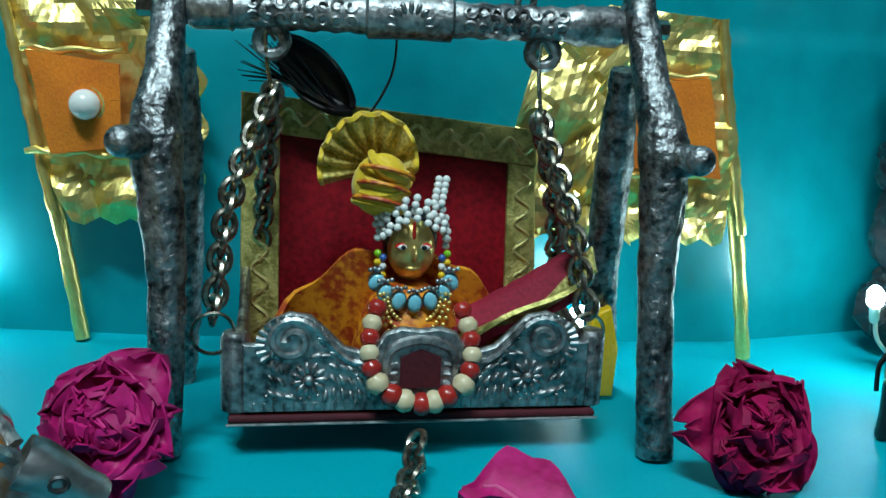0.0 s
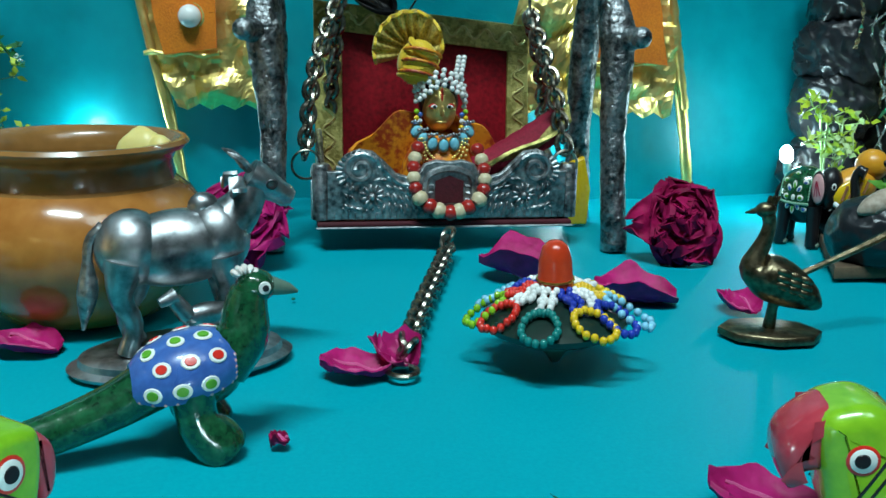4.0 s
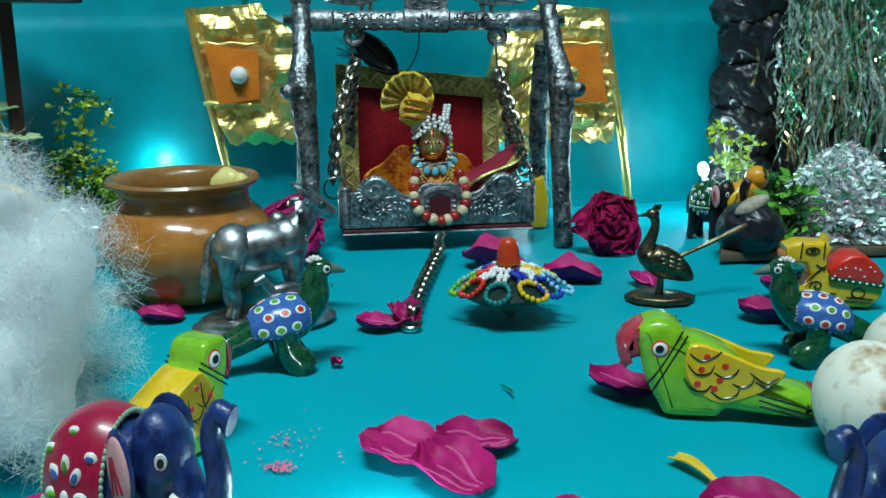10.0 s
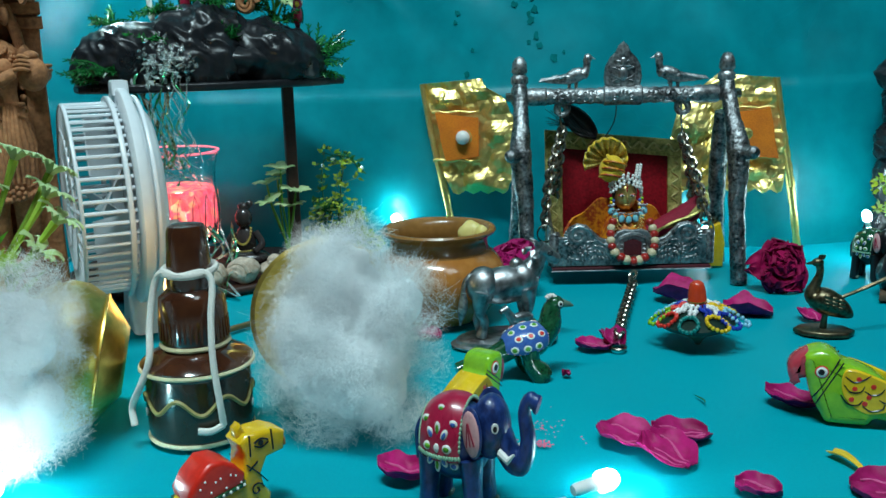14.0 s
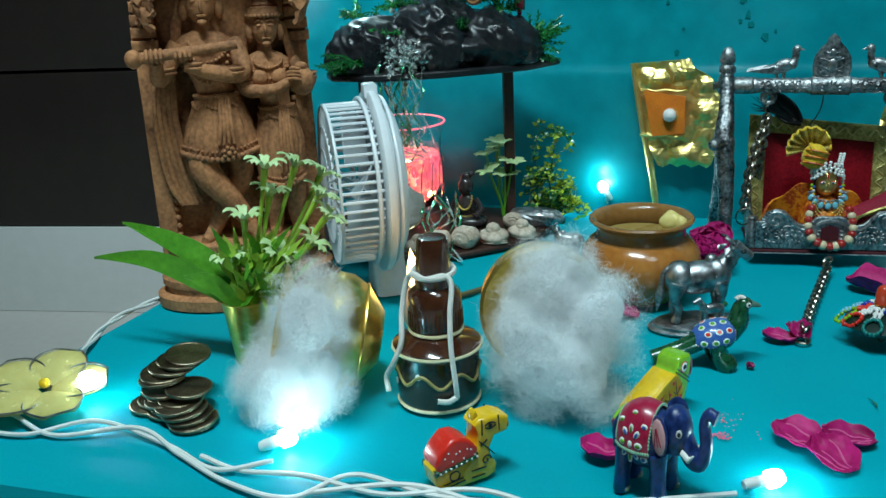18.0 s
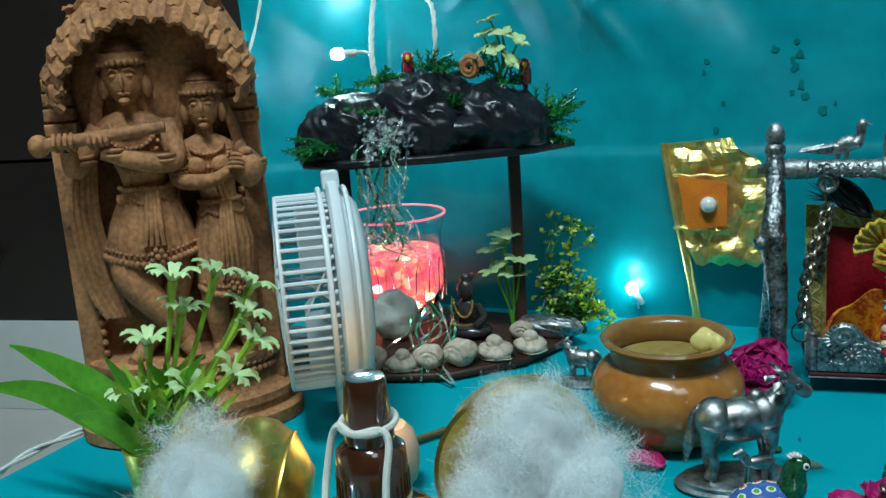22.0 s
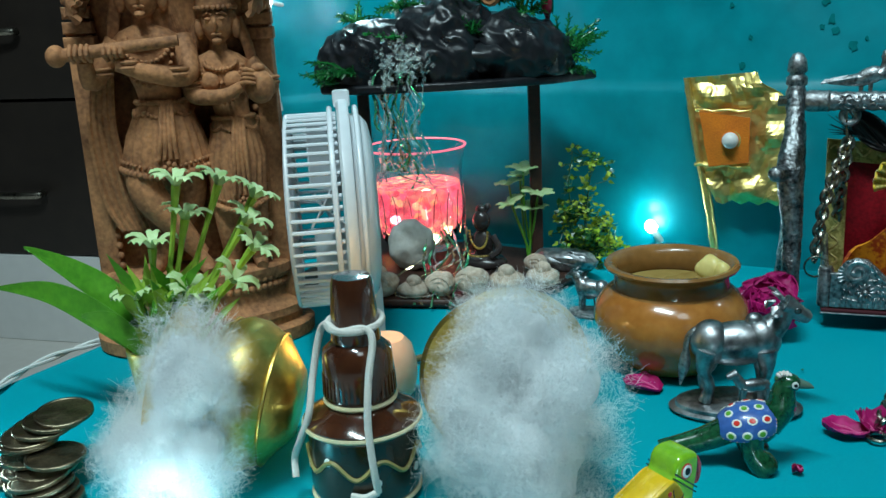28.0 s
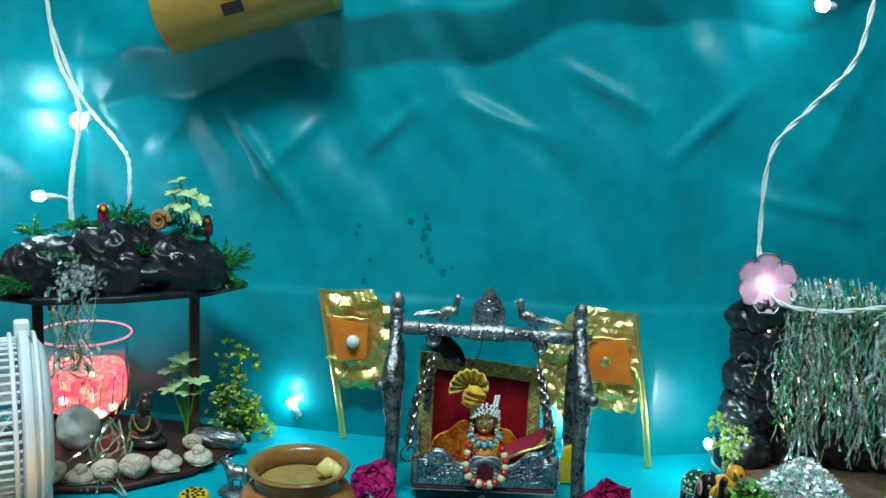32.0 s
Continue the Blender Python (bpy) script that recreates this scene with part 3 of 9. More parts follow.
for sx in (-1, 1):
    bm = B()
    x0 = sx * 0.036
    tube(bm, smoothpath([(x0 + sx * 0.020, 0, HB + 0.0075), (x0 + sx * 0.008, 0, HB + 0.0085), (x0, 0, HB + 0.0095), (x0 - sx * 0.008, 0, HB + 0.012), (x0 - sx * 0.0105, 0, HB + 0.019), (x0 - sx * 0.010, 0, HB + 0.023)], 5),
         [0.0010 + 0.0030 * math.sin(min(1, k / 18) * math.pi) + (0.0016 if k > 14 else 0) for k in range(26)], 10)
    ball(bm, (x0 - sx * 0.011, 0, HB + 0.0235), 0.0030, 12, 8)
    ball(bm, (x0 - sx * 0.002, 0, HB + 0.0115), (0.0085, 0.0042, 0.0046), 16, 10, pose(0, 0, 0, 0, sx * 22, 0))
    for k in range(6):
        tube(bm, [(x0 + sx * (0.004 + 0.001 * k), -0.003 + 0.0012 * k, HB + 0.0105), (x0 + sx * (0.024 - 0.0008 * k), -0.003 + 0.0012 * k, HB + 0.0072 + 0.0008 * (k % 3))], [0.0012, 0.0006], 6)
    tube(bm, [(x0 - sx * 0.013, 0, HB + 0.0235), (x0 - sx * 0.0165, 0, HB + 0.0225)], [0.0012, 0.0003], 6)
    tube(bm, [(x0 - sx * 0.003, 0, HB + 0.010), (x0 - sx * 0.003, 0, HB + 0.004)], 0.0012, 6)
    bmesh.ops.transform(bm, matrix=Matrix.Translation((0, 0, 0.0035)), verts=bm.verts[:])
    for lx in (-0.002, 0.003):
        tube(bm, [(x0 + lx, 0, HB + 0.0125), (x0 + lx, 0, HB + 0.0045)], [0.0016, 0.0010], 6)
    part("bird_ornament", bm, SILVER, swing, "cast silver bird perched on the crossbar")
for sx in (-1, 1):
    bm = B()
    tube(bm, [(sx * 0.043 + 0.0042 * math.cos(a), 0.0, HB - 0.009 + 0.0042 * math.sin(a)) for a in (2 * math.pi * k / 16 for k in range(16))], 0.0022, 8, True)
    part("hanger_eye", bm, SILVER, swing)

# seat
seat = thing("hanging_cradle", pose(-0.0085, 0.268, 0.013, 0, 0, 9.3), "silver swing seat with embossed front and red velvet back", "cradle")
W = 0.0530
bm = B()
half = [(0.0, 0.0255), (0.006, 0.0262), (0.011, 0.0245), (0.014, 0.020), (0.018, 0.019), (0.023, 0.0205), (0.028, 0.0255), (0.033, 0.0300), (0.039, 0.0310), (0.045, 0.0285), (0.0475, 0.0235), (0.0485, 0.0215), (W, 0.0215)]
out = [(-W, 0), (W, 0)] + [(x, z) for x, z in half[::-1]] + [(-x, z) for x, z in half[1:]]
slab(bm, out, 0.0030, pose(0, -0.0015, 0), 0.0008)
fpan = part("front_panel", bm, SILVER, seat, "embossed front panel with scrolled top")
bm = B()
FY = -0.0033
for sx in (-1, 1):
    tube(bm, [(sx * (0.0385 + (0.0075 - 0.0055 * k / 26) * math.cos(2.6 - k * 0.34)), FY, 0.0225 + (0.0070 - 0.0050 * k / 26) * math.sin(2.6 - k * 0.34)) for k in range(27)], [0.0012] * 26 + [0.0018], 6)
    tube(bm, smoothpath([(sx * 0.0315, FY, 0.027), (sx * 0.027, FY, 0.021), (sx * 0.021, FY, 0.016), (sx * 0.013, FY, 0.0155)], 5), 0.0011, 6)
    for k in range(11):
        a = 2 * math.pi * k / 11
        ball(bm, (sx * 0.0335 + 0.0036 * math.cos(a), FY, 0.0105 + 0.0036 * math.sin(a)), (0.0021, 0.0010, 0.0010), 8, 6, pose(0, 0, 0, 0, -math.degrees(a), 0))
    ball(bm, (sx * 0.0335, FY - 0.0006, 0.0105), 0.0017, 10, 8)
    # leaves that sway away from the rosette, along the foot and up the scroll
    for row in range(4):
        for k in range(13):
            lx, lz = 0.0130 + 0.0026 * k, 0.0056 + 0.0042 * row + 0.0006 * math.sin(k * 1.7)
            top_z = 0.0155 if lx < 0.022 else 0.0155 + 0.9 * (lx - 0.022)
            if (lx - 0.0335) ** 2 + (lz - 0.0105) ** 2 < 0.0064 ** 2 or lz > min(top_z, 0.0260) or (lx - 0.0385) ** 2 + (lz - 0.0225) ** 2 < 0.0066 ** 2:
                continue
            lean = math.degrees(math.atan2(lz - 0.0105, lx - 0.0335)) + 55
            ball(bm, (sx * lx, FY + 0.0001, lz), (0.0021, 0.0010, 0.00085), 8, 6, pose(0, 0, 0, 0, -lean if sx > 0 else lean + 180, 0))
    for k in range(9):
        tube(bm, [(sx * (0.0468), FY + 0.001, 0.003 + k * 0.0021), (sx * 0.0500, FY + 0.001, 0.003 + k * 0.0021)], 0.0006, 4)
for k in range(34):
    x = -0.0495 + k * 0.003
    tube(bm, [(x, FY + 0.0009, 0.0008), (x, FY + 0.0007, 0.0032)], 0.0009, 5)
tube(bm, smoothpath([(-0.0105, FY, 0.009), (-0.0095, FY, 0.019), (0, FY, 0.0225), (0.0095, FY, 0.019), (0.0105, FY, 0.009)], 5), 0.0016, 6)
for sx in (-1, 1):
    for k in range(4):
        tube(bm, [(sx * 0.007, FY, 0.006 + k * 0.003), (sx * 0.011, FY, 0.0055 + k * 0.003)], 0.0008, 5)
for sx in (-1, 1):
    for k in range(17):
        a = 2.9 - k * 0.27
        c = (sx * (0.0385 + 0.0105 * math.cos(a)), 0.0215 + 0.0088 * math.sin(a))
        if c[1] < 0.031:
            tube(bm, [(c[0], FY + 0.0003, c[1]), (c[0] - sx * 0.0026 * math.cos(a), FY, c[1] - 0.0024 * math.sin(a))], [0.0011, 0.0006], 6)
    for k in range(14):
        q = k / 13
        ball(bm, (sx * lerp(0.013, 0.046, q), FY + 0.0002, 0.0048 + 0.0006 * math.sin(k * 2)), 0.0008, 6, 4)
    for k in range(9):
        p = smoothpath([(sx * 0.0315, FY, 0.0255), (sx * 0.027, FY, 0.0185), (sx * 0.021, FY, 0.0130), (sx * 0.013, FY, 0.0125)], 3)[k]
        tube(bm, [p, p + Vector((sx * -0.0018, 0, -0.0016))], [0.0010, 0.0005], 6)
part("relief", bm, SILVER, fpan, "raised scroll and flower relief")
bm = B()
slab(bm, [(-0.0062, 0.0075), (0.0062, 0.0075), (0.0062, 0.017), (0, 0.0195), (-0.0062, 0.017)], 0.0012, pose(0, -0.0032, 0))
part("niche", bm, DEEP_MAROON, fpan, "dark red niche in the front panel")
for sx in (-1, 1):
    bm = B()
    slab(bm, [(0, 0), (0.055, 0), (0.055, 0.030), (0.045, 0.034), (0.03, 0.024), (0.012, 0.021), (0, 0.0225)], 0.003, pose(sx * (W + 0.0012), 0.0, 0, 0, 0, 90), 0.0008)
    lathe(bm, [(0, 0.0), (0.0045, 0.0), (0.0045, 0.022), (0.0036, 0.024), (0, 0.0245)], 10, pose(sx * (W + 0.002), 0.002, 0))
    part("side_panel", bm, SILVER, seat)
bm = B()
slab(bm, [(-W - 0.004, -0.054), (W + 0.003, -0.054), (W + 0.003, 0.004), (-W - 0.004, 0.004)], 0.0024, pose(0, 0, -0.0018, 90, 0, 0), 0.0008)
part("seat_board", bm, DEEP_MAROON, seat, "maroon cloth-covered seat board")
bm = B()
tube(bm, [(-W - 0.0045, -0.0046, -0.0029), (W + 0.0035, -0.0046, -0.0029)], 0.0005, 5)
part("silver_piping", bm, SILVER_SMOOTH, seat)
# cloth back with brocade border, leaning
back = part("backrest", slab(B(), [(-0.055, 0), (0.048, 0), (0.046, 0.078), (-0.055, 0.088)], 0.003, bevel=0.001), RED_VELVET, seat, "dark red velvet backrest", m=pose(0.0, 0.044, 0.004, -8, 0, 0))
for nm, o in (("top_border", [(-0.056, 0.076), (0.047, 0.066), (0.047, 0.079), (-0.056, 0.089)]), ("side_border", [(-0.056, 0), (-0.043, 0), (-0.043, 0.0745), (-0.056, 0.076)]),
              ("side_border", [(0.036, 0), (0.048, 0), (0.0465, 0.066), (0.0365, 0.067)])):
    br = part(nm, slab(B(), o, 0.0016, pose(0, -0.0024, 0), 0.0004), GOLD_BROCADE, back, "gold brocade ribbon border")
bm = B()
for a, b, k in (((-0.054, 0.0825), (0.045, 0.0725), 9), ((-0.0495, 0.004), (-0.0495, 0.072), 6), ((0.042, 0.004), (0.042, 0.063), 6)):
    a, b = Vector(a), Vector(b)
    d = (b - a).normalized()
    nrm = Vector((-d.y, d.x))
    pts = [a + (b - a) * (i / (k * 10)) + nrm * 0.0026 * math.sin(2 * math.pi * i / 10) for i in range(k * 10 + 1)]
    tube(bm, [(p.x, -0.0034, p.y) for p in pts], 0.0007, 4)
    for i in range(k):
        p = a + (b - a) * ((i + 0.5) / k)
        tube(bm, [(p.x + 0.0018 * (1 - j / 9) * math.cos(j * 0.9), -0.0034, p.y + 0.0018 * (1 - j / 9) * math.sin(j * 0.9)) for j in range(9)], 0.0006, 4)
part("brocade_scroll", bm, mat("gilt_embroidery", (0.88, 0.76, 0.36), (0.60, 0.50, 0.18), 0.38, 0.7, grain=700), back, "gilt embroidered vine on the border")
# cushions and red cloth heaped at the side
bm = B()
sheet(bm, 24, 14, lambda u, v: (lerp(0.012, 0.054, u), lerp(0.004, 0.034, v), 0.013 + 0.030 * u ** 1.3 * (1 - 0.4 * v) + 0.004 * math.sin(v * 9 + u * 5) + 0.006 * math.sin(math.pi * v)), 0.004)
part("red_shawl", bm, MAROON, seat, "folded maroon shawl with gold edge")
bm = B()
sheet(bm, 24, 4, lambda u, v: (lerp(0.010, 0.055, u), lerp(0.0015, 0.007, v), 0.016 + 0.031 * u ** 1.3 + 0.004 * math.sin(u * 5 + v * 2.0)), 0.0016)
part("shawl_border", bm, GOLD_BROCADE, seat, "gold border of the shawl")
bm = B()
sheet(bm, 30, 16, lambda u, v: (lerp(-0.046, 0.036, u), 0.034 - 0.008 * v + 0.003 * math.sin(u * 14), 0.004 + v * (0.036 * math.sin(math.pi * min(1, max(0, u))) ** 0.6 + 0.006) + 0.002 * math.sin(u * 25)), 0.002)
part("orange_drape", bm, ORANGE_CLOTH, seat, "printed orange silk drape behind the figure")

# figure: a single plain shape, with hair, dress and a round base of cloth
fig = B()
fm = pose(-0.001, 0.022, 0.0)
lathe(fig, [(0, 0.0), (0.018, 0.0), (0.019, 0.01), (0.016, 0.022), (0.012, 0.030), (0.006, 0.034), (0, 0.035)], 24, fm, 0)
ball(fig, fm @ Vector((0, -0.001, 0.046)), (0.0078, 0.0078, 0.0105), 20, 14, mi=1)
ball(fig, fm @ Vector((0, 0.0025, 0.0485)), (0.0092, 0.0085, 0.0105), 20, 12, mi=2)
ball(fig, fm @ Vector((0, -0.0090, 0.0455)), (0.0011, 0.0016, 0.0028), 8, 6, mi=1)
ball(fig, fm @ Vector((0, -0.0075, 0.0405)), (0.0026, 0.0012, 0.0009), 8, 6, mi=1)
for s in (-1, 1):
    ball(fig, fm @ Vector((s * 0.0034, -0.0072, 0.0475)), (0.0025, 0.0011, 0.0014), 10, 6, mi=3)
    ball(fig, fm @ Vector((s * 0.0033, -0.0079, 0.0474)), (0.0019, 0.0006, 0.0009), 10, 6, mi=4)
    ball(fig, fm @ Vector((s * 0.0033, -0.0083, 0.0474)), (0.0009, 0.0005, 0.0008), 8, 6, mi=2)
ball(fig, fm @ Vector((0, -0.0078, 0.0525)), (0.0007, 0.0008, 0.0032), 8, 6, mi=3)
bmesh.ops.transform(fig, matrix=pose(-0.0085, 0.268, 0.013, 0, 0, 9.3), verts=fig.verts[:])
tagged(part("seated_figurine", fig, [ORANGE_CLOTH, SKIN_BRASS, BLACK_PAINT, RED_PAINT, WHITE_PAINT]), "small gilded seated deity figurine in orange silk dress", "figurine")

sm = pose(-0.0085, 0.268, 0.013, 0, 0, 9.3)
gar = thing("bead_garland", sm, "garland of red and cream wooden beads on the figurine", "garland")
loop = smoothpath([(-0.0125, 0.0045, 0.032), (-0.0150, 0.0005, 0.025), (-0.0155, -0.0045, 0.017), (-0.012, -0.0075, 0.009), (0, -0.008, 0.004), (0.012, -0.0075, 0.009), (0.0155, -0.0045, 0.017), (0.0150, 0.0005, 0.025), (0.0125, 0.0045, 0.032)], 10)
cl = [0.0]
for a, b in zip(loop, loop[1:]):
    cl.append(cl[-1] + (b - a).length)
CREAM_BEAD = mat("cream_wooden_bead", (0.66, 0.55, 0.36), (0.52, 0.40, 0.24), 0.4, grain=300, coat=0.2)
nb = 17
for i in range(nb):
    d = cl[-1] * (i + 0.5) / nb
    k = max(j for j in range(len(cl)) if cl[j] <= d)
    c = loop[k]
    tdir = (loop[min(k + 1, len(loop) - 1)] - loop[max(k - 1, 0)]).normalized()
    bm = B()
    rot = tdir.to_track_quat("Z", "Y").to_matrix().to_4x4()
    r = 0.0036 if 5 <= i <= 11 else 0.0031
    lathe(bm, [(0.0006, -r * 0.78), (r * 0.7, -r * 0.7), (r, -r * 0.2), (r, r * 0.2), (r * 0.7, r * 0.7), (0.0006, r * 0.78)], 12, Matrix.Translation(c) @ rot)
    part("bead", bm, CREAM_BEAD if i % 2 else BEAD_RED, gar)
neck = thing("necklace", sm, "gold necklace with pale blue drop stones", "necklace")
BLUE_STONE = mat("pale_blue_stone", (0.12, 0.42, 0.55), (0.25, 0.60, 0.70), 0.15, grain=300, coat=0.6)
for i in range(7):
    a = radians(200 + i * 140 / 6)
    c = Vector((-0.001 + 0.0125 * math.cos(a), 0.013 - 0.006 * abs(math.sin(a)), 0.040 + 0.0090 * math.sin(a)))
    bm = B()
    ball(bm, c, (0.0021, 0.0010, 0.0029), 10, 8, pose(0, 0, 0, 0, -(math.degrees(a) - 270) * 0.6, 0))
    part("drop_stone", bm, BLUE_STONE, neck)
    bm = B()
    ball(bm, c + Vector((0, 0.0008, 0)), (0.0026, 0.0008, 0.0034), 10, 8)
    for q in range(4):
        ball(bm, c * 1.0 + Vector((-0.002 + 0.0013 * q, -0.0003, 0.0040 + 0.0004 * (q % 2))), 0.0008, 6, 4)
    part("setting", bm, SILVER_SMOOTH, neck)
for k in range(3):
    bm = B()
    for i in range(22):
        a = math.pi + math.pi * i / 21
        ball(bm, (-0.001 + (0.0085 + 0.0012 * k) * math.cos(a), 0.0085 - 0.001 * k, 0.034 + (0.010 + 0.0035 * k) * math.sin(a)), 0.00075, 6, 4)
    part("bead_string", bm, GOLD_FOIL, neck, "string of tiny gold beads")
# pearl head ornament
tiara = thing("pearl_headpiece", sm @ pose(-0.001, 0.020, 0.053), "headpiece of white pearl beads on the figurine", "headpiece")
prl = part("pearl", ball(B(), (0, 0, 0), 0.0013, 8, 6), PEARL, tiara, m=pose(0, -0.006, 0.006))
rows = [(-0.011, -0.001, -0.0035), (-0.0095, -0.0035, -0.0025), (-0.008, -0.0055, -0.001), (-0.0055, -0.0072, 0.001), (-0.003, -0.008, 0.003), (0.011, -0.001, -0.006), (0.0105, -0.0035, -0.003), (0.009, -0.0055, 0.0), (0.0065, -0.007, 0.001), (0.004, -0.0078, 0.0025), (0.0005, -0.0082, 0.004)]
for (x, y, z) in rows:
    for q in range(4):
        again(prl, pose(x + 0.0008 * (q % 2) - 0.0003 * q, y + 0.0004 * q, z + 0.0021 * q), tiara)
for k in range(10):
    again(prl, pose(0.006 + 0.0022 * (k % 2) + 0.0002 * k, -0.0055 + 0.0003 * k, 0.0085 + 0.0015 * (k // 2) * 1.2), tiara)
ear = thing("bead_earrings", sm, "small coloured bead clusters beside the face", "earrings")
for s in (-1, 1):
    for k, mm in enumerate((YELLOW_PAINT, MID_BLUE, PEARL, YELLOW_PAINT, MID_BLUE, LIME_PAINT)):
        part("bead", ball(B(), (-0.001 + s * (0.0095 + 0.0016 * (k % 2)), 0.016, 0.038 + 0.0014 * k), 0.0013, 8, 6), mm, ear)
# turban leaning on the backrest
turb = thing("turban_ornament", sm @ pose(-0.0135, 0.026, 0.0665, 8, 12, 0), "yellow pleated turban with gold fan frill", "turban")
bm = B()
def frill(u, v):
    a = radians(-38 + 250 * u)
    r = 0.004 + (0.0100 + 0.0036 * math.sin(a) + 0.0014 * math.sin(u * 7)) * v
    return (r * math.cos(a) - 0.004 * v, 0.004 - 0.010 * v + (0.0004 + 0.0018 * v) * math.sin(u * 70 + 1.5 * math.sin(u * 9)) + 0.004 * v * v, 0.003 + r * 1.10 * math.sin(a))


sheet(bm, 180, 8, frill, 0.0005)
part("gold_frill", bm, mat("gold_lace", (0.84, 0.68, 0.22), (0.42, 0.30, 0.06), 0.35, 0.5, grain=900, blotch=220, contrast=(0.42, 0.58)), turb, "pleated gold lace frill")
bm = B()
tube(bm, [frill(k / 180, 1.0) for k in range(181)], 0.0010, 5)
part("yellow_edging", bm, YELLOW_CLOTH, turb)
bm = B()
ball(bm, (0.002, -0.006, 0.001), (0.0090, 0.006, 0.0102), 20, 14)
for k in range(5):
    tube(bm, [(0.003 + 0.0078 * math.cos(a) * (1 - 0.05 * k), -0.006 - 0.0062 * abs(math.sin(a)), -0.006 + 0.0036 * k + 0.0026 * math.sin(a + k)) for a in (math.pi * j / 12 for j in range(13))], [0.0012 + 0.0010 * math.sin(math.pi * j / 12) for j in range(13)], 7)
part("turban_wrap", bm, YELLOW_CLOTH, turb, "wound yellow and orange silk")
bm = B()
for k in range(3):
    tube(bm, [(0.003 + 0.0082 * math.cos(a), -0.0078 - 0.0066 * abs(math.sin(a)), -0.0045 + 0.0050 * k + 0.003 * math.sin(a)) for a in (math.pi * j / 12 for j in range(13))], 0.0008, 6)
part("orange_band", bm, ORANGE_CLOTH, turb)
# black feather tuft tied to the bar
tuft = thing("black_feather_tuft", pose(-0.054, 0.302, 0.117), "black feather tuft tied below the crossbar", "feather")
bm = B()
sheet(bm, 20, 8, lambda u, v: (lerp(-0.004, 0.020, u) + 0.008 * (v - 0.5) * math.sin(math.pi * u) ** 0.6, 0.004 * math.sin(v * 3), 0.004 - 0.020 * u + 0.014 * (v - 0.5) * math.sin(math.pi * min(1, 0.12 + 0.86 * u)) ** 0.7), 0.002)
part("feather_body", bm, BLACK_PAINT, tuft)
bm = B()
for k in range(40):
    a = random.uniform(-0.35, 0.25)
    x0 = random.uniform(-0.004, 0.016)
    tube(bm, [(x0, random.uniform(-0.003, 0.003), -0.008 - x0 * 0.5), (x0 - 0.014, random.uniform(-0.004, 0.003), -0.003 - 0.006 * a * 4)], [0.0005, 0.0002], 4)
part("bristles", bm, BLACK_PAINT, tuft)


bm = B()
tube(bm, smoothpath([(0.034, -0.002, 0.016), (0.0335, -0.004, 0.0), (0.030, -0.004, -0.010), (0.022, 0.0, -0.022)], 6), 0.00045, 5)
part("thread", bm, BLACK_PAINT, tuft, "thin black thread")


# chains
def link_mesh(name, a, b, r, material, parent):
    bm = B()
    pts = []
    for k in range(18):
        t = 2 * math.pi * k / 18
        pts.append((a * math.cos(t), 0.35 * r * math.sin(2 * t), b * math.sin(t)))
    tube(bm, pts, r, 7, True)
    return part(name, bm, material, parent)


def chain(name, pts, material, a, b, r, step, label, turn=90):
    e = thing(name, Matrix(), label, "chain", "swing chains")
    path = smoothpath(pts, 12)
    acc, first, flip, nextd = 0.0, None, 0, 0.0
    for p, q in zip(path, path[1:]):
        d = (q - p)
        L = d.length
        while nextd <= acc + L:
            c = p + d * ((nextd - acc) / L)
            m = Matrix.Translation(c) @ d.to_track_quat("Z", "Y").to_matrix().to_4x4() @ pose(0, 0, 0, 0, 0, 45 + turn * flip)
            if first is None:
                first = link_mesh("link", a, b, r, material, e)
                first.matrix_basis = m
            else:
                again(first, m, e)
            flip = 1 - flip
            nextd += step
        acc += L
    return e


bx = lambda sx: Vector((-0.016 + sx * 0.043, 0.297 + sx * 0.0037, HB - 0.012))
chain("swing_chain", [bx(-1) + Vector((0, 0, -0.014)), (-0.067, 0.272, 0.075), (-0.070, 0.262, 0.042)], STEEL, 0.0031, 0.0043, 0.00118, 0.0051, "steel curb chain holding the swing seat")
chain("swing_chain", [bx(-1) + Vector((0, 0.002, -0.014)), (-0.062, 0.300, 0.075), (-0.066, 0.312, 0.046)], STEEL, 0.0031, 0.0043, 0.00118, 0.0051, "steel curb chain holding the swing seat")
chain("swing_chain", [bx(1) + Vector((0.001, 0, -0.020)), (0.036, 0.285, 0.075), (0.043, 0.276, 0.044)], STEEL, 0.0031, 0.0043, 0.00118, 0.0051, "steel curb chain holding the swing seat")
chain("swing_chain", [bx(1) + Vector((0.001, 0.002, -0.020)), (0.034, 0.305, 0.075), (0.038, 0.320, 0.048)], STEEL, 0.0031, 0.0043, 0.00118, 0.0051, "steel curb chain holding the swing seat")
for sx, dz in ((-1, -0.014), (1, -0.020)):
    p = bx(sx)
    bm = B()
    tube(bm, smoothpath([p + Vector((0.002, -0.002, 0.003)), p + Vector((-0.001, -0.003, 0.006)), p + Vector((-0.001, -0.001, -0.004)), p + Vector((0.001, 0, dz)), p + Vector((0.002, 0.001, dz + 0.005))], 6), 0.0007, 6)
    tagged(part("wire_hook", bm, STEEL), "bent steel wire hook on the crossbar", "hook")
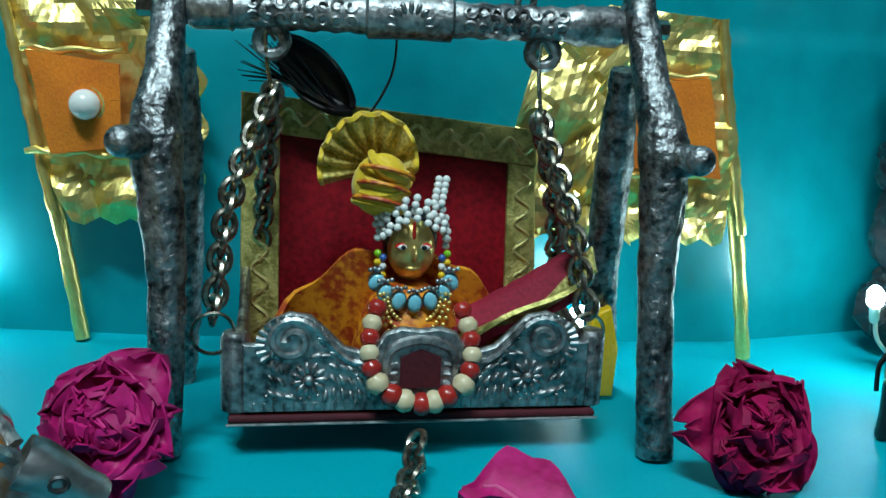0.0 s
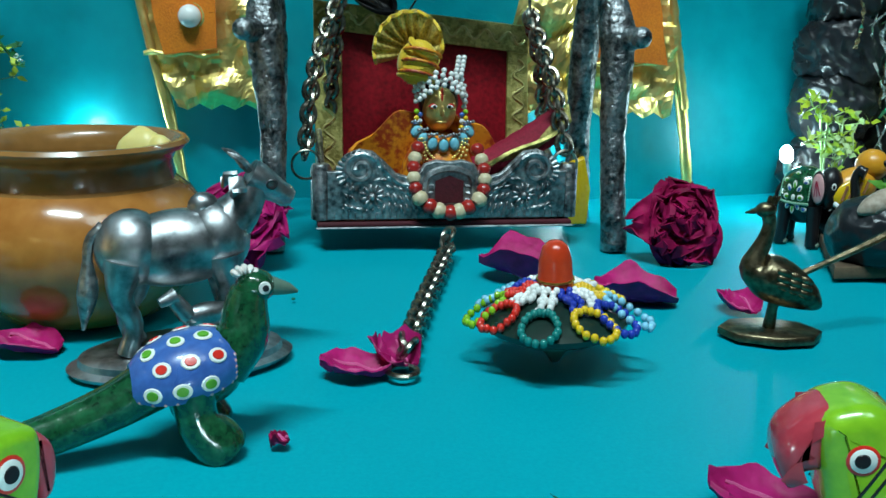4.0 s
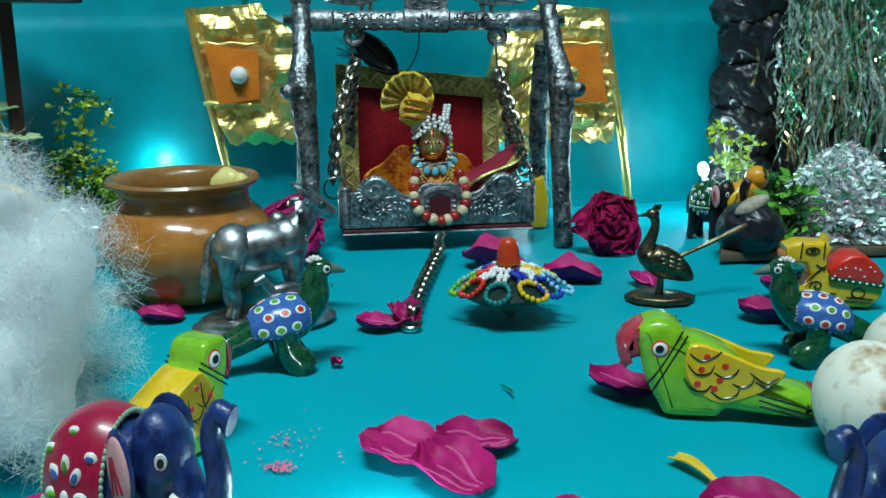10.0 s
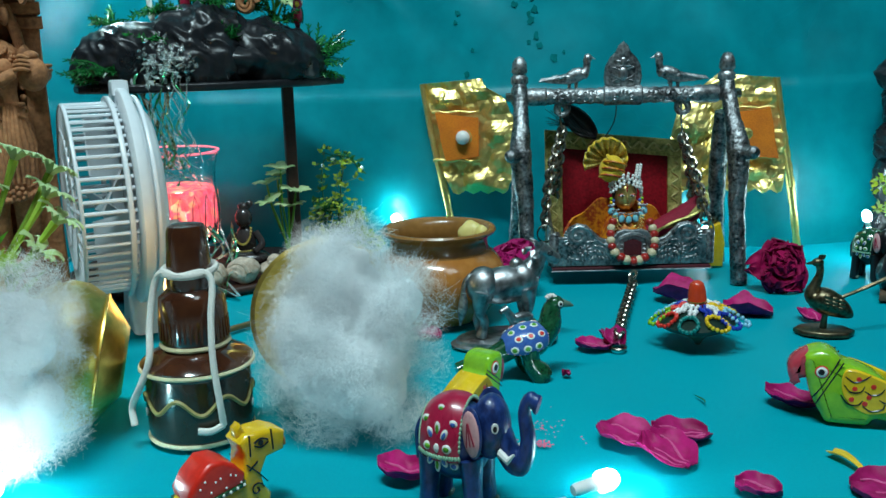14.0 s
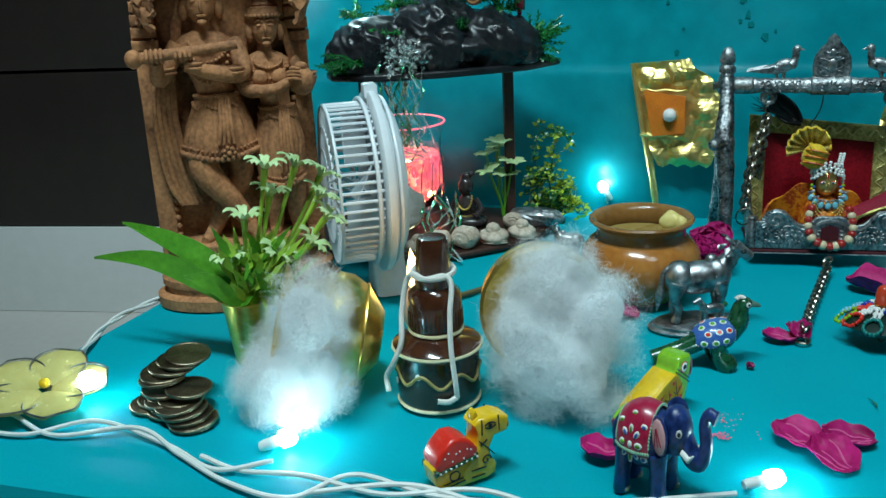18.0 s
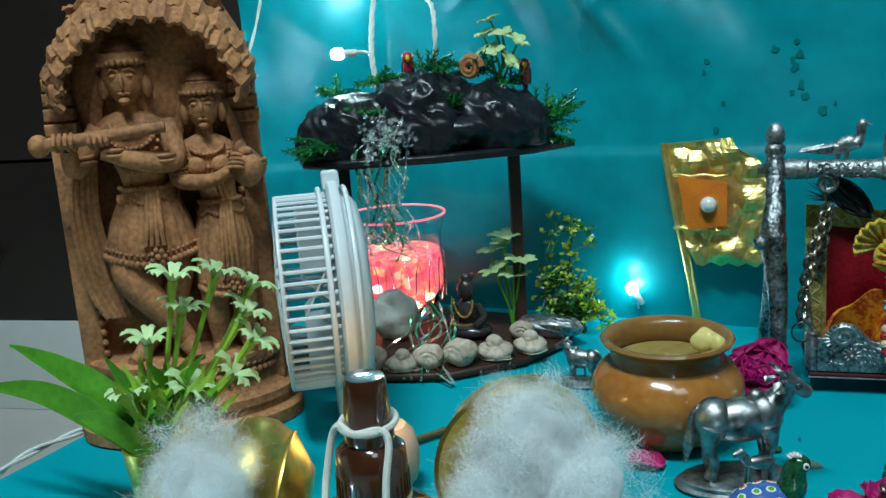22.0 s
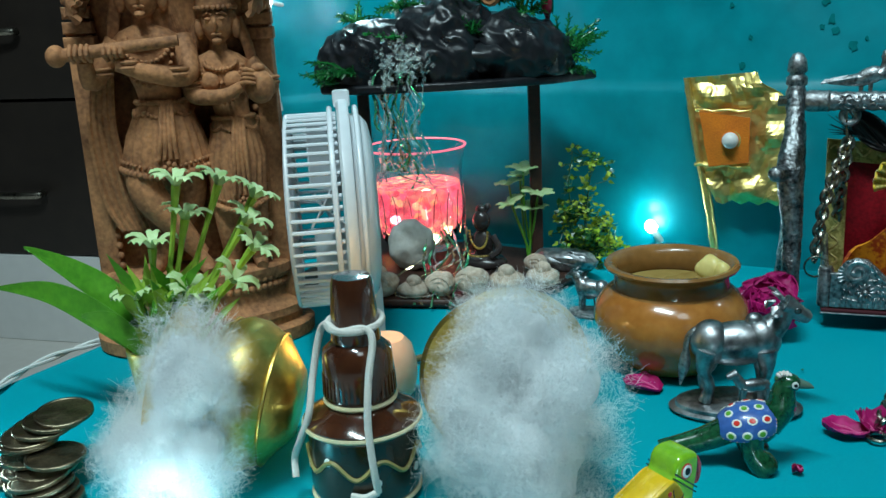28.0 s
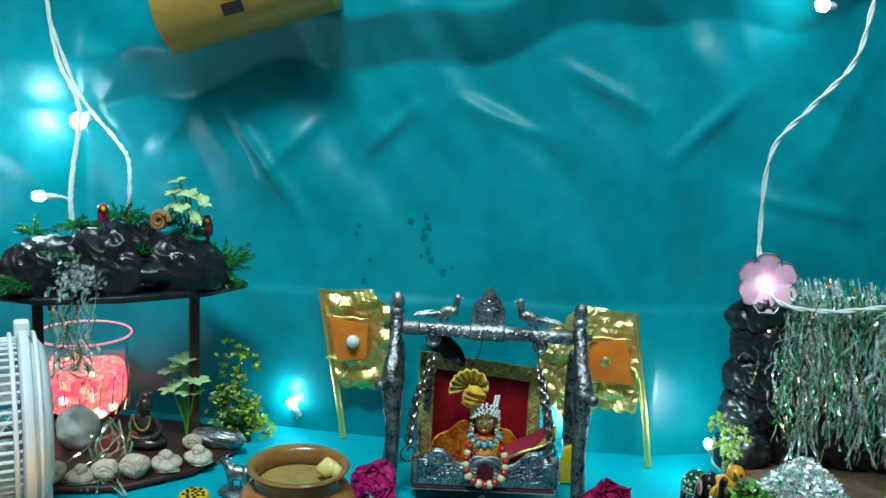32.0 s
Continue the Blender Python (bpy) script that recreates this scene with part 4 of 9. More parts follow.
for px, py in ((-0.069, 0.259), (0.043, 0.2755)):
    bm = B()
    tube(bm, [(px + 0.0058 * math.cos(a), py - 0.001 + 0.002 * math.cos(a), 0.037 + 0.0062 * math.sin(a)) for a in (2 * math.pi * k / 24 for k in range(24))], 0.0006, 6, True)
    tagged(part("wire_ring", bm, STEEL), "thin wire ring through the seat corner", "ring")
chain("pull_chain", [(-0.0082, 0.2465, 0.0100), (-0.0086, 0.2400, 0.0062), (-0.010, 0.230, 0.0044), (-0.013, 0.205, 0.0044), (-0.018, 0.165, 0.0044), (-0.022, 0.124, 0.0044)], STEEL, 0.0032, 0.0042, 0.00115, 0.0050, "steel pull chain lying on the cloth before the swing")
bm = B()
tube(bm, [(-0.0225 + 0.0042 * math.cos(a), 0.1175 + 0.0042 * math.sin(a), 0.0012) for a in (2 * math.pi * k / 20 for k in range(20))], 0.0010, 7, True)
tagged(part("chain_ring", bm, STEEL), "steel end ring of the pull chain", "ring")


# ---- flags ----
def flag(m, sx, label):
    e = thing("pennant", m, label, "flag", "gold pennants beside the swing")
    bm = B()
    tube(bm, smoothpath([(0, 0, 0), (-0.007, 0.0, 0.045), (-0.016, 0, 0.09), (-0.024, 0.001, 0.138)], 6), [0.0030 + 0.0003 * math.sin(k * 2.3) for k in range(7)] + [0.0032] * 6 + [0.0034] * 6, 10)
    part("pole", bm, GOLD_FOIL, e, "gold ribbon-wrapped stick")

    def ridge(p, f):
        d = noise.voronoi(p * f)[0]
        return d[1] - d[0]

    def tri(q):
        q = q % 1.0
        return abs(2 * q - 1)

    def face(u, v):
        """Gathered foil: pleats fan out from the felt panel."""
        xl = -0.024 + 0.016 * (1 - v) ** 1.1
        w_rows = (0.040, 0.056, 0.062, 0.066, 0.068, 0.070, 0.068, 0.058, 0.047)
        q = min(7.999, v * 8)
        wide = lerp(w_rows[int(q)], w_rows[int(q) + 1], q - int(q)) + 0.0022 * math.sin(v * 31 + sx)
        if v < 0.30:
            xl += sx * 0.008 * (0.30 - v) / 0.30
        x = xl + sx * u * wide
        z = lerp(0.050, 0.139, v) + 0.006 * u * (v - 0.4) + (1 - v) ** 3 * (0.0032 * tri(u * 3.4 + 0.2) - 0.0016 + 0.003 * u)
        cx, cz = x - (-0.021 + sx * 0.026), z - 0.097
        d = max(abs(cx) / 0.020, abs(cz) / 0.021)
        out_ = min(1.0, max(0.0, d - 0.85) * 1.8)
        ang = math.atan2(cz, cx * sx) / (2 * math.pi)
        f_ = Vector((x * 40, z * 40, sx * 0.3))
        g1 = ridge(Vector((ang * 9 + 5 * sx, d * 0.9, 0.3 + 0.2 * noise.noise(f_))), 1.0)
        fold = -0.0085 * g1 * out_ - 0.0060 * ridge(Vector((x, z, 1.7 + sx)), 46) * (0.35 + 0.65 * out_)
        fold -= 0.0014 * ridge(Vector((x, z, sx * 0.3)), 130) * (0.2 + 0.8 * out_)
        return x, -0.001 + fold, z

    part("foil_cloth", sheet(B(), 34, 40, face, 0.0005), GOLD_FOIL, e, "crumpled gold foil cloth", smooth=False)
    bm = B()
    tube(bm, [(-0.024 + 0.016 * (1 - v) ** 1.1, -0.0045, lerp(0.054, 0.139, v)) for v in (k / 20 for k in range(21))], [0.0022 + 0.0004 * math.sin(k * 2.2) for k in range(21)], 8)
    part("wrapped_edge", bm, GOLD_FOIL, e)
    bm = B()
    sheet(bm, 10, 10, lambda u, v: (-0.021 + sx * lerp(0.008, 0.043, u) + 0.008 * (1 - v) * (1 - u), -0.0105 - 0.0015 * math.sin(math.pi * u) * math.sin(math.pi * v), lerp(0.079, 0.114, v) - 0.004 * (u - 0.5) * (1 if v > 0.5 else -1)), 0.002)
    part("felt_panel", bm, ORANGE_FELT, e, "orange velvet panel")
    for z in (0.0775, 0.1165):
        bm = B()
        tube(bm, [(-0.021 + sx * lerp(0.005, 0.044, k / 10), -0.0088 + 0.0006 * math.sin(k * 2.2), z + 0.0007 * math.sin(k * 1.4)) for k in range(11)], [0.0012 + 0.0004 * math.sin(k * 1.9) for k in range(11)], 8)
        part("gold_braid", bm, GOLD_FOIL, e)
    return e


f1 = flag(pose(-0.149, 0.362, 0), 1, "gold foil pennant with orange panel and pearl button")
bm = B()
ball(bm, (0.0095, -0.0135, 0.0965), 0.0058, 20, 12)
prlb = part("pearl_button", bm, PEARL, f1, "round white pearl button")
bm = B()
tube(bm, [(0.0095 + 0.0066 * math.cos(a), -0.0115, 0.0965 + 0.0066 * math.sin(a)) for a in (2 * math.pi * k / 20 for k in range(20))], 0.0011, 6, True)
part("button_rim", bm, GOLD_BROCADE, f1)
f2 = flag(pose(0.128, 0.372, 0), -1, "gold foil pennant with orange panel and dark round mark")
bm = B()
lathe(bm, [(0, 0), (0.0055, 0), (0.0045, 0.001), (0, 0.0012)], 16, pose(-0.046, -0.012, 0.0965, 90, 0, 0))
part("felt_spot", bm, GOLD_BROCADE, f2)
bm = B()
def loose(u, v):
    x, z = lerp(-0.096, -0.056, u) - 0.008 * math.sin(math.pi * v), lerp(0.048, 0.124, v) + 0.005 * math.sin(u * 9)
    g = noise.voronoi(Vector((x * 42, z * 42, 2.0)))[0]
    h = noise.voronoi(Vector((x * 110, z * 110, 5.0)))[0]
    return x, -0.012 - 0.014 * (g[1] - g[0]) - 0.004 * (h[1] - h[0]), z


sheet(bm, 20, 26, loose, 0.0006)
part("loose_fold", bm, GOLD_FOIL, f2, "crumpled loose end of gold foil", smooth=False)


# ---- clay pot ----
pot = thing("clay_pot", pose(-0.132, 0.1725, 0) @ Matrix.Diagonal((0.97, 0.97, 0.91, 1)), "glazed brown clay pot holding curd and butter", "pot")
bm = B()
lathe(bm, [(0, 0.0), (0.025, 0.0), (0.028, 0.002), (0.034, 0.009), (0.040, 0.019), (0.0432, 0.030), (0.0415, 0.039), (0.037, 0.0455), (0.0335, 0.0485)], 64)
part("body", bm, CLAY, pot)
bm = B()
lathe(bm, [(0.0335, 0.0483), (0.0318, 0.0495), (0.0312, 0.056), (0.0328, 0.0595), (0.0362, 0.0610), (0.0372, 0.0628), (0.0362, 0.0642), (0.0335, 0.0640), (0.0305, 0.0610), (0.0290, 0.0560), (0.0300, 0.049), (0.034, 0.044), (0.036, 0.036), (0, 0.034)], 64)
part("neck_and_rim", bm, CLAY_DARK, pot, "olive-brown turned neck and lip")
part("curd", lathe(B(), [(0, 0.0485), (0.015, 0.0488), (0.0296, 0.0492), (0.0296, 0.047), (0, 0.047)], 40), MILK, pot, "yellowish curd filling")
tagged(part("butter_lump", ball(ball(B(), (-0.112, 0.180, 0.0545), (0.0078, 0.0065, 0.0066), 18, 12, lump=0.3, freq=140), (-0.1055, 0.176, 0.0545), (0.0045, 0.0045, 0.0050), 14, 10, lump=0.3, freq=160), BUTTER), "lump of pale yellow butter on the pot rim", "butter")



# ---- painted wooden and metal animals ----
def disc(bm, c, r, t, m, mi=0, seg=12, squash=1.0):
    """A low painted dot standing on a flat side; m turns its axis from z."""
    first = len(bm.verts)
    lathe(bm, [(r, 0), (r * 0.9, t), (0, t * 1.2)], seg, Matrix.Translation(c) @ m @ Matrix.Diagonal((1, squash, 1, 1)), mi)
    return bm


def parrot(m, label, bulky):
    """Carved wooden parrot facing +x; bulky: the rounded one with a hooked beak, else the flat-sided one with a stub beak."""
    e = thing("parrot_figurine", m, label, "figurine", "painted wooden parrots")
    S = 0.001

    def o(pts):
        q = [Vector((x * S, z * S, 0)) for x, z in pts]
        n = len(q)
        out_ = []
        for i in range(n):
            a, b, c, d = q[i - 1], q[i], q[(i + 1) % n], q[(i + 2) % n]
            for k in range(4):
                s = k / 4
                v = 0.5 * (2 * b + (c - a) * s + (2 * a - 5 * b + 4 * c - d) * s * s + (3 * b - a - 3 * c + d) * s ** 3)
                out_.append((v.x, v.y))
        return out_

    if bulky:
        T, rim = 0.0172, 0.0042
        body = [(18.5, 31), (14, 33.6), (9.5, 34), (5, 31.8), (2, 28.8), (-5, 26.5), (-12, 23.2), (-20, 17), (-27, 12.8), (-40, 9.8), (-41, 5), (-40, 1.2), (-30, 1.4), (-21, 2.2), (-12.4, 3.2), (-10, 1.0), (-7, 0), (5.5, 0), (8.8, 1.0), (10.6, 4.4), (12.8, 8), (15.2, 13), (16.8, 19), (18.4, 25)]
        beak = [(16.2, 32.4), (20, 31.2), (24.2, 27), (25, 22), (22.8, 16.4), (21.2, 16.0), (19.4, 19.2), (16.4, 20.4), (15.8, 25.5)]
        wing = [(2.2, 25.6), (3.4, 21), (2.0, 14), (-2.5, 9), (-9, 6.2), (-16.5, 7.8), (-24, 11.6), (-29, 16.2), (-28.4, 18.6), (-21, 19.8), (-13, 23), (-6, 25.6), (-1, 26.8)]
        spots = [(-4, 22.5), (-2.5, 18), (-1.5, 13), (-10, 19.5), (-8.5, 14.5), (-7, 11.5)]
        ex, ez, er = 11.2, 24.6, 3.0
        lines = [[(2.0, 19.6), (-1, 16.4), (-5, 16.8), (-6.5, 19.5)], [(-6.5, 17.2), (-9.5, 15.6), (-13, 16.6), (-14.4, 18.8)], [(3.0, 14.8), (0, 11.0), (-4, 10.6), (-6, 12.8)], [(-6, 10.4), (-9.5, 8.2), (-14, 9.4), (-15, 11.8)], [(-12.6, 13.6), (-15.4, 12.4), (-18.6, 13.6), (-19.4, 15.8)], [(-18.2, 17.4), (-23, 14.2), (-27.6, 16.4)], [(-19.8, 14.6), (-23.5, 12.8), (-26.5, 14.4)], [(1.6, 23.4), (-2, 21.0), (-6, 22.4), (-8.6, 24.6)]]
        stripes = [[(-21.5, 8.2), (-31, 5.4), (-39, 3.4)], [(-22, 6.0), (-31, 3.6), (-37, 2.0)], [(-20.5, 10.4), (-31, 7.6), (-39.6, 5.2)]]
        collars = [[(4.2, 31.0), (7, 25), (11, 17.5), (14.6, 12.4)], [(2.6, 29.4), (5.4, 24), (9.4, 16.4), (13.0, 9.6)]]
        tail = [(-40, 9.9), (-42, 9.6), (-42, 1.0), (-40, 1.1)]
    else:
        T, rim = 0.0150, 0.0022
        body = [(14, 36), (16.4, 33.5), (16, 27), (14.6, 21), (13, 12), (8, 4), (6, 0), (-8, 0), (-12, 3.4), (-26, 3), (-38, 4), (-39, 9), (-28, 15.5), (-15, 21.5), (-6, 25.5), (0.5, 28), (2.4, 33), (6, 36)]
        beak = [(15.4, 34), (19.6, 31.5), (21, 27), (19.5, 21.4), (16.4, 20.6), (15.0, 26)]
        wing = [(1.5, 27.6), (6.5, 22), (8.5, 15), (6.5, 8), (0, 6), (-10, 7.6), (-20, 9.4), (-32, 11.8), (-28, 15.6), (-15, 21.6), (-6, 25.6)]
        spots = [(-1.5, 22.6), (4.8, 18.4), (5.0, 13.0), (-4.5, 16.4), (-13, 16.5)]
        ex, ez, er = 8.6, 29.6, 3.4
        lines = [[(0.5, 24), (1.5, 17), (4, 11.5)], [(7.0, 20.5), (3.4, 16.5), (1.0, 15.6), (-2.0, 18)], [(-6, 20), (-5, 13.5), (-1.5, 10.4)], [(1.0, 15), (-1.5, 12.0), (-6.5, 13.2)], [(-14, 13), (-9, 14.5), (-6, 13.2)], [(-22, 12), (-15, 15), (-10, 18.5)], [(7.6, 14.8), (4.4, 10.2), (1.2, 9.8)]]
        stripes = [[(-14, 6.8), (-26, 6.0), (-37, 6.6)], [(-14, 5.0), (-26, 4.6), (-36, 5.0)]]
        collars = [[(1.8, 30.2), (7, 26.5), (15.2, 20.8)], [(0.8, 28.6), (6.5, 24.6), (14.6, 18.8)]]
        tail = [(-38, 9.1), (-40.5, 8.6), (-40.5, 4), (-38, 3.9)]
    part("body", slab(B(), o(body), T, None, rim), LIME_PAINT, e, "lime green body")
    part("beak", slab(B(), o(beak), T * 0.80, None, min(0.004, rim)), BEAK_RED, e, "rose red beak")
    part("tail_tip", slab(B(), [(x * S, z * S) for x, z in tail], T * 0.82, None, 0.0008), CRIMSON, e)
    if not bulky:
        part("back", slab(B(), o(wing), T + 0.0006, None, 0.0014), YELLOW_PAINT, e, "yellow painted back")
    for s in (-1, 1):
        y = s * (T / 2 - 0.0007)
        w = part("wing", slab(B(), o(wing), 0.0020, pose(0, y, 0), 0.0007), YELLOW_PAINT, e, "yellow painted wing")
        yw = y + s * 0.0010
        for x, z in spots:
            bm = B()
            disc(bm, (x * S, yw, z * S), 0.00115, 0.0002, pose(0, 0, 0, -90 * s, 0, 0))
            part("wing_spot", bm, RED_PAINT, w)
        for pts in lines:
            bm = B()
            path = smoothpath([(x * S, yw, z * S) for x, z in pts], 5)
            n = len(path) - 1
            tube(bm, path, [0.00012 + 0.00026 * math.sin(math.pi * (0.1 + 0.8 * k / n)) for k in range(n + 1)], 5)
            part("feather_line", bm, BLACK_PAINT, w)
        for pts in stripes + collars:
            bm = B()
            tube(bm, smoothpath([(x * S, y + s * 0.0006, z * S) for x, z in pts], 5), 0.00034, 5)
            part("painted_stripe", bm, BLACK_PAINT, e)
        ye = y + s * 0.0007
        bm = B()
        disc(bm, (ex * S, ye, ez * S), er * S, 0.0002, pose(0, 0, 0, -90 * s, 0, 0), 0, 20)
        eye = part("eye", bm, RED_PAINT, e, "red-rimmed painted eye")
        bm = B()
        disc(bm, (ex * S, ye + s * 0.0002, ez * S), er * 0.80 * S, 0.0002, pose(0, 0, 0, -90 * s, 0, 0), 0, 20)
        part("eye_white", bm, WHITE_PAINT, eye)
        bm = B()
        disc(bm, ((ex + 0.2) * S, ye + s * 0.0004, ez * S), er * 0.48 * S, 0.0002, pose(0, 0, 0, -90 * s, 0, 0), 0, 16)
        part("pupil", bm, BLACK_PAINT, eye)
    return e


parrot(pose(0.0745, 0.0300, 0, 0, 0, 172.5), "lime green wooden parrot with yellow wings, rose-red hooked beak", True)
parrot(pose(-0.0900, 0.0035, 0, 0, 0, 60) @ Matrix.Diagonal((0.84, 0.95, 0.95, 1)), "lime green wooden parrot with yellow spotted wings behind the elephant", False)


MINT = mat("mint_green_dots", (0.30, 0.55, 0.38), grain=300, rough=0.4)


def elephant(m, label, skin, blanket, scale=1.0):
    e = thing("elephant_figurine", m @ Matrix.Diagonal((0.66 * scale, 0.86 * scale, 1.08 * scale, 1)), label, "figurine", "painted elephants")
    bm = B()
    ball(bm, (0, 0, 0.0255), (0.0205, 0.0135, 0.0145), 22, 14)
    ball(bm, (0.0205, 0, 0.0315), (0.0108, 0.0098, 0.0115), 18, 12)
    for x in (-0.012, 0.012):
        for y in (-0.0075, 0.0075):
            lg = B()
            tube(lg, [(x, y, 0.022), (x * 1.08, y * 1.05, 0.010), (x * 1.15, y * 1.1, 0.001), (x * 1.15, y * 1.1, 0)], [0.0066, 0.0052, 0.0054, 0.0048], 12)
            part("leg", lg, skin, e)
    trunk = B()
    tube(trunk, smoothpath([(0.026, 0, 0.029), (0.032, 0, 0.0215), (0.0385, 0, 0.0205), (0.0415, 0, 0.028), (0.0395, 0, 0.0375), (0.0425, 0, 0.0425), (0.0475, 0, 0.041)], 5), [0.0062 - 0.0032 * min(1, k / 24) for k in range(29)] + [0.0036, 0.0034], 12)
    part("trunk", trunk, skin, e)
    tl = B()
    tube(tl, smoothpath([(-0.0195, 0, 0.032), (-0.024, 0, 0.026), (-0.0235, 0, 0.016)], 4), 0.0016, 6)
    part("tail", tl, skin, e)
    part("body", bm, skin, e)

    def shell(u, v):
        a = radians(lerp(-98, 98, v))
        x = lerp(-0.0165, 0.0085, u)
        r = math.sqrt(max(0, 1 - (x / 0.0225) ** 2))
        return x, 0.0150 * r * math.sin(a), 0.0255 + 0.0160 * r * math.cos(a) - (0.0015 if abs(v - 0.5) > 0.45 else 0)

    bl = part("saddle_cloth", sheet(B(), 14, 26, shell, 0.0012), blanket, e, "painted saddle cloth")
    def on_side(x, z, s, lift):
        rr = math.sqrt(max(0.05, 1 - (x / 0.0225) ** 2))
        return (x, s * (0.0152 * rr * math.sqrt(max(0.02, 1 - ((z - 0.0255) / (0.016 * rr)) ** 2)) + lift), z)

    for s in (-1, 1):
        centre = ball(B(), on_side(-0.004, 0.0265, s, 0.0003), (0.0017, 0.0009, 0.0017), 10, 6)
        part("flower_centre", centre, WHITE_PAINT, bl)
        n = 0
        for cx, cz, rad, cnt, sz in ((-0.004, 0.0265, 0.0058, 8, 1.0), (-0.0125, 0.0345, 0.0, 1, 0.9), (0.0045, 0.0345, 0.0, 1, 0.9), (-0.0135, 0.0215, 0.0, 1, 0.9), (0.0055, 0.0205, 0.0, 1, 0.9), (-0.004, 0.0385, 0.0, 1, 0.8)):
            for k in range(cnt):
                a = 2 * math.pi * k / cnt
                x, z = cx + rad * math.cos(a), cz + rad * 1.05 * math.sin(a)
                tl_ = pose(0, 0, 0, 0, -math.degrees(a), 0) @ pose(0, 0, 0, 0, 0, 0)
                pt = part("flower_petal", ball(B(), on_side(x, z, s, 0.0001), (0.0029 * sz, 0.0009, 0.0017 * sz), 10, 6, tl_), WHITE_PAINT, bl)
                part("petal_centre", ball(B(), on_side(x, z, s, 0.0006), (0.0019 * sz, 0.0008, 0.0010 * sz), 8, 6, tl_), (LEAF_GREEN, MID_BLUE)[n % 2], bl)
                n += 1
        bm = B()
        for k in range(17):
            u = k / 16
            p = Vector(shell(u, 0.985 if s > 0 else 0.015))
            ball(bm, p + Vector((0, s * 0.0010, 0.0008)), 0.0009, 6, 4)
            p = Vector(shell(0.99, 0.5 + s * 0.48 * u))
            ball(bm, p + Vector((0.0004, s * 0.0003, 0)), 0.0008, 6, 4)
            p = Vector(shell(0.01, 0.5 + s * 0.48 * u))
            ball(bm, p + Vector((-0.0004, s * 0.0003, 0)), 0.0008, 6, 4)
        part("edge_dots", bm, MINT, bl)
        er = pose(0, 0, 0, 0, -14, 22 * s)
        ear_ = part("ear", ball(B(), (0.0150, s * 0.0122, 0.0325), (0.0078, 0.0017, 0.0092), 18, 10, er), skin, e)
        part("ear_lining", ball(B(), (0.0150, s * 0.0132, 0.0323), (0.0066, 0.0013, 0.0080), 18, 10, er), PINK_PAINT, ear_, "pale pink inner ear")
        for k in range(3):
            bm = B()
            mm = Matrix.Translation((0.0150, s * 0.0132, 0.0323)) @ er
            tube(bm, [mm @ Vector(((-0.003 + 0.003 * k) * q, s * 0.0014 * (1.15 - 0.25 * q), 0.005 - 0.009 * q)) for q in (0.1, 0.4, 0.7, 1.0)], 0.0004, 4)
            part("ear_stripe", bm, CRIMSON, ear_)
        bm = B()
        tube(bm, [(0.0275, s * 0.0055, 0.0245), (0.033, s * 0.007, 0.0225), (0.0365, s * 0.0070, 0.0250)], [0.0018, 0.0015, 0.0005], 8)
        part("tusk", bm, WHITE_PAINT, e)
        bm = B()
        disc(bm, (0.0262, s * 0.0078, 0.0335), 0.0020, 0.0004, pose(0, 0, 0, -90 * s, 0, 0) @ pose(0, 0, 0, 0, 25, 0))
        eye = part("eye", bm, WHITE_PAINT, e)
        bm = B()
        disc(bm, (0.0264, s * 0.0082, 0.0334), 0.0011, 0.0004, pose(0, 0, 0, -90 * s, 0, 0) @ pose(0, 0, 0, 0, 25, 0))
        part("pupil", bm, BLACK_PAINT, eye)
    for x in (-0.0138, 0.0138):
        for s in (-1, 1):
            bm = B()
            ball(bm, (x + 0.0045, s * 0.0083, 0.0012), (0.0022, 0.0030, 0.0016), 8, 6)
            part("toe", bm, SAGE, e)
    return e


elephant(pose(-0.0870, -0.067, 0, 0, 0, -14), "cobalt blue elephant with red flowered saddle cloth, trunk raised", BLUE_LACQ, CRIMSON)
elephant(pose(0.0990, -0.080, 0, 0, 0, 197), "cobalt blue elephant with red saddle cloth before the white balls", BLUE_LACQ, CRIMSON)
elephant(pose(0.158, 0.290, 0, 0, 0, -38), "black lacquered elephant with green flowered saddle cloth", BLACK_PAINT, GREEN_LACQ, 0.80)


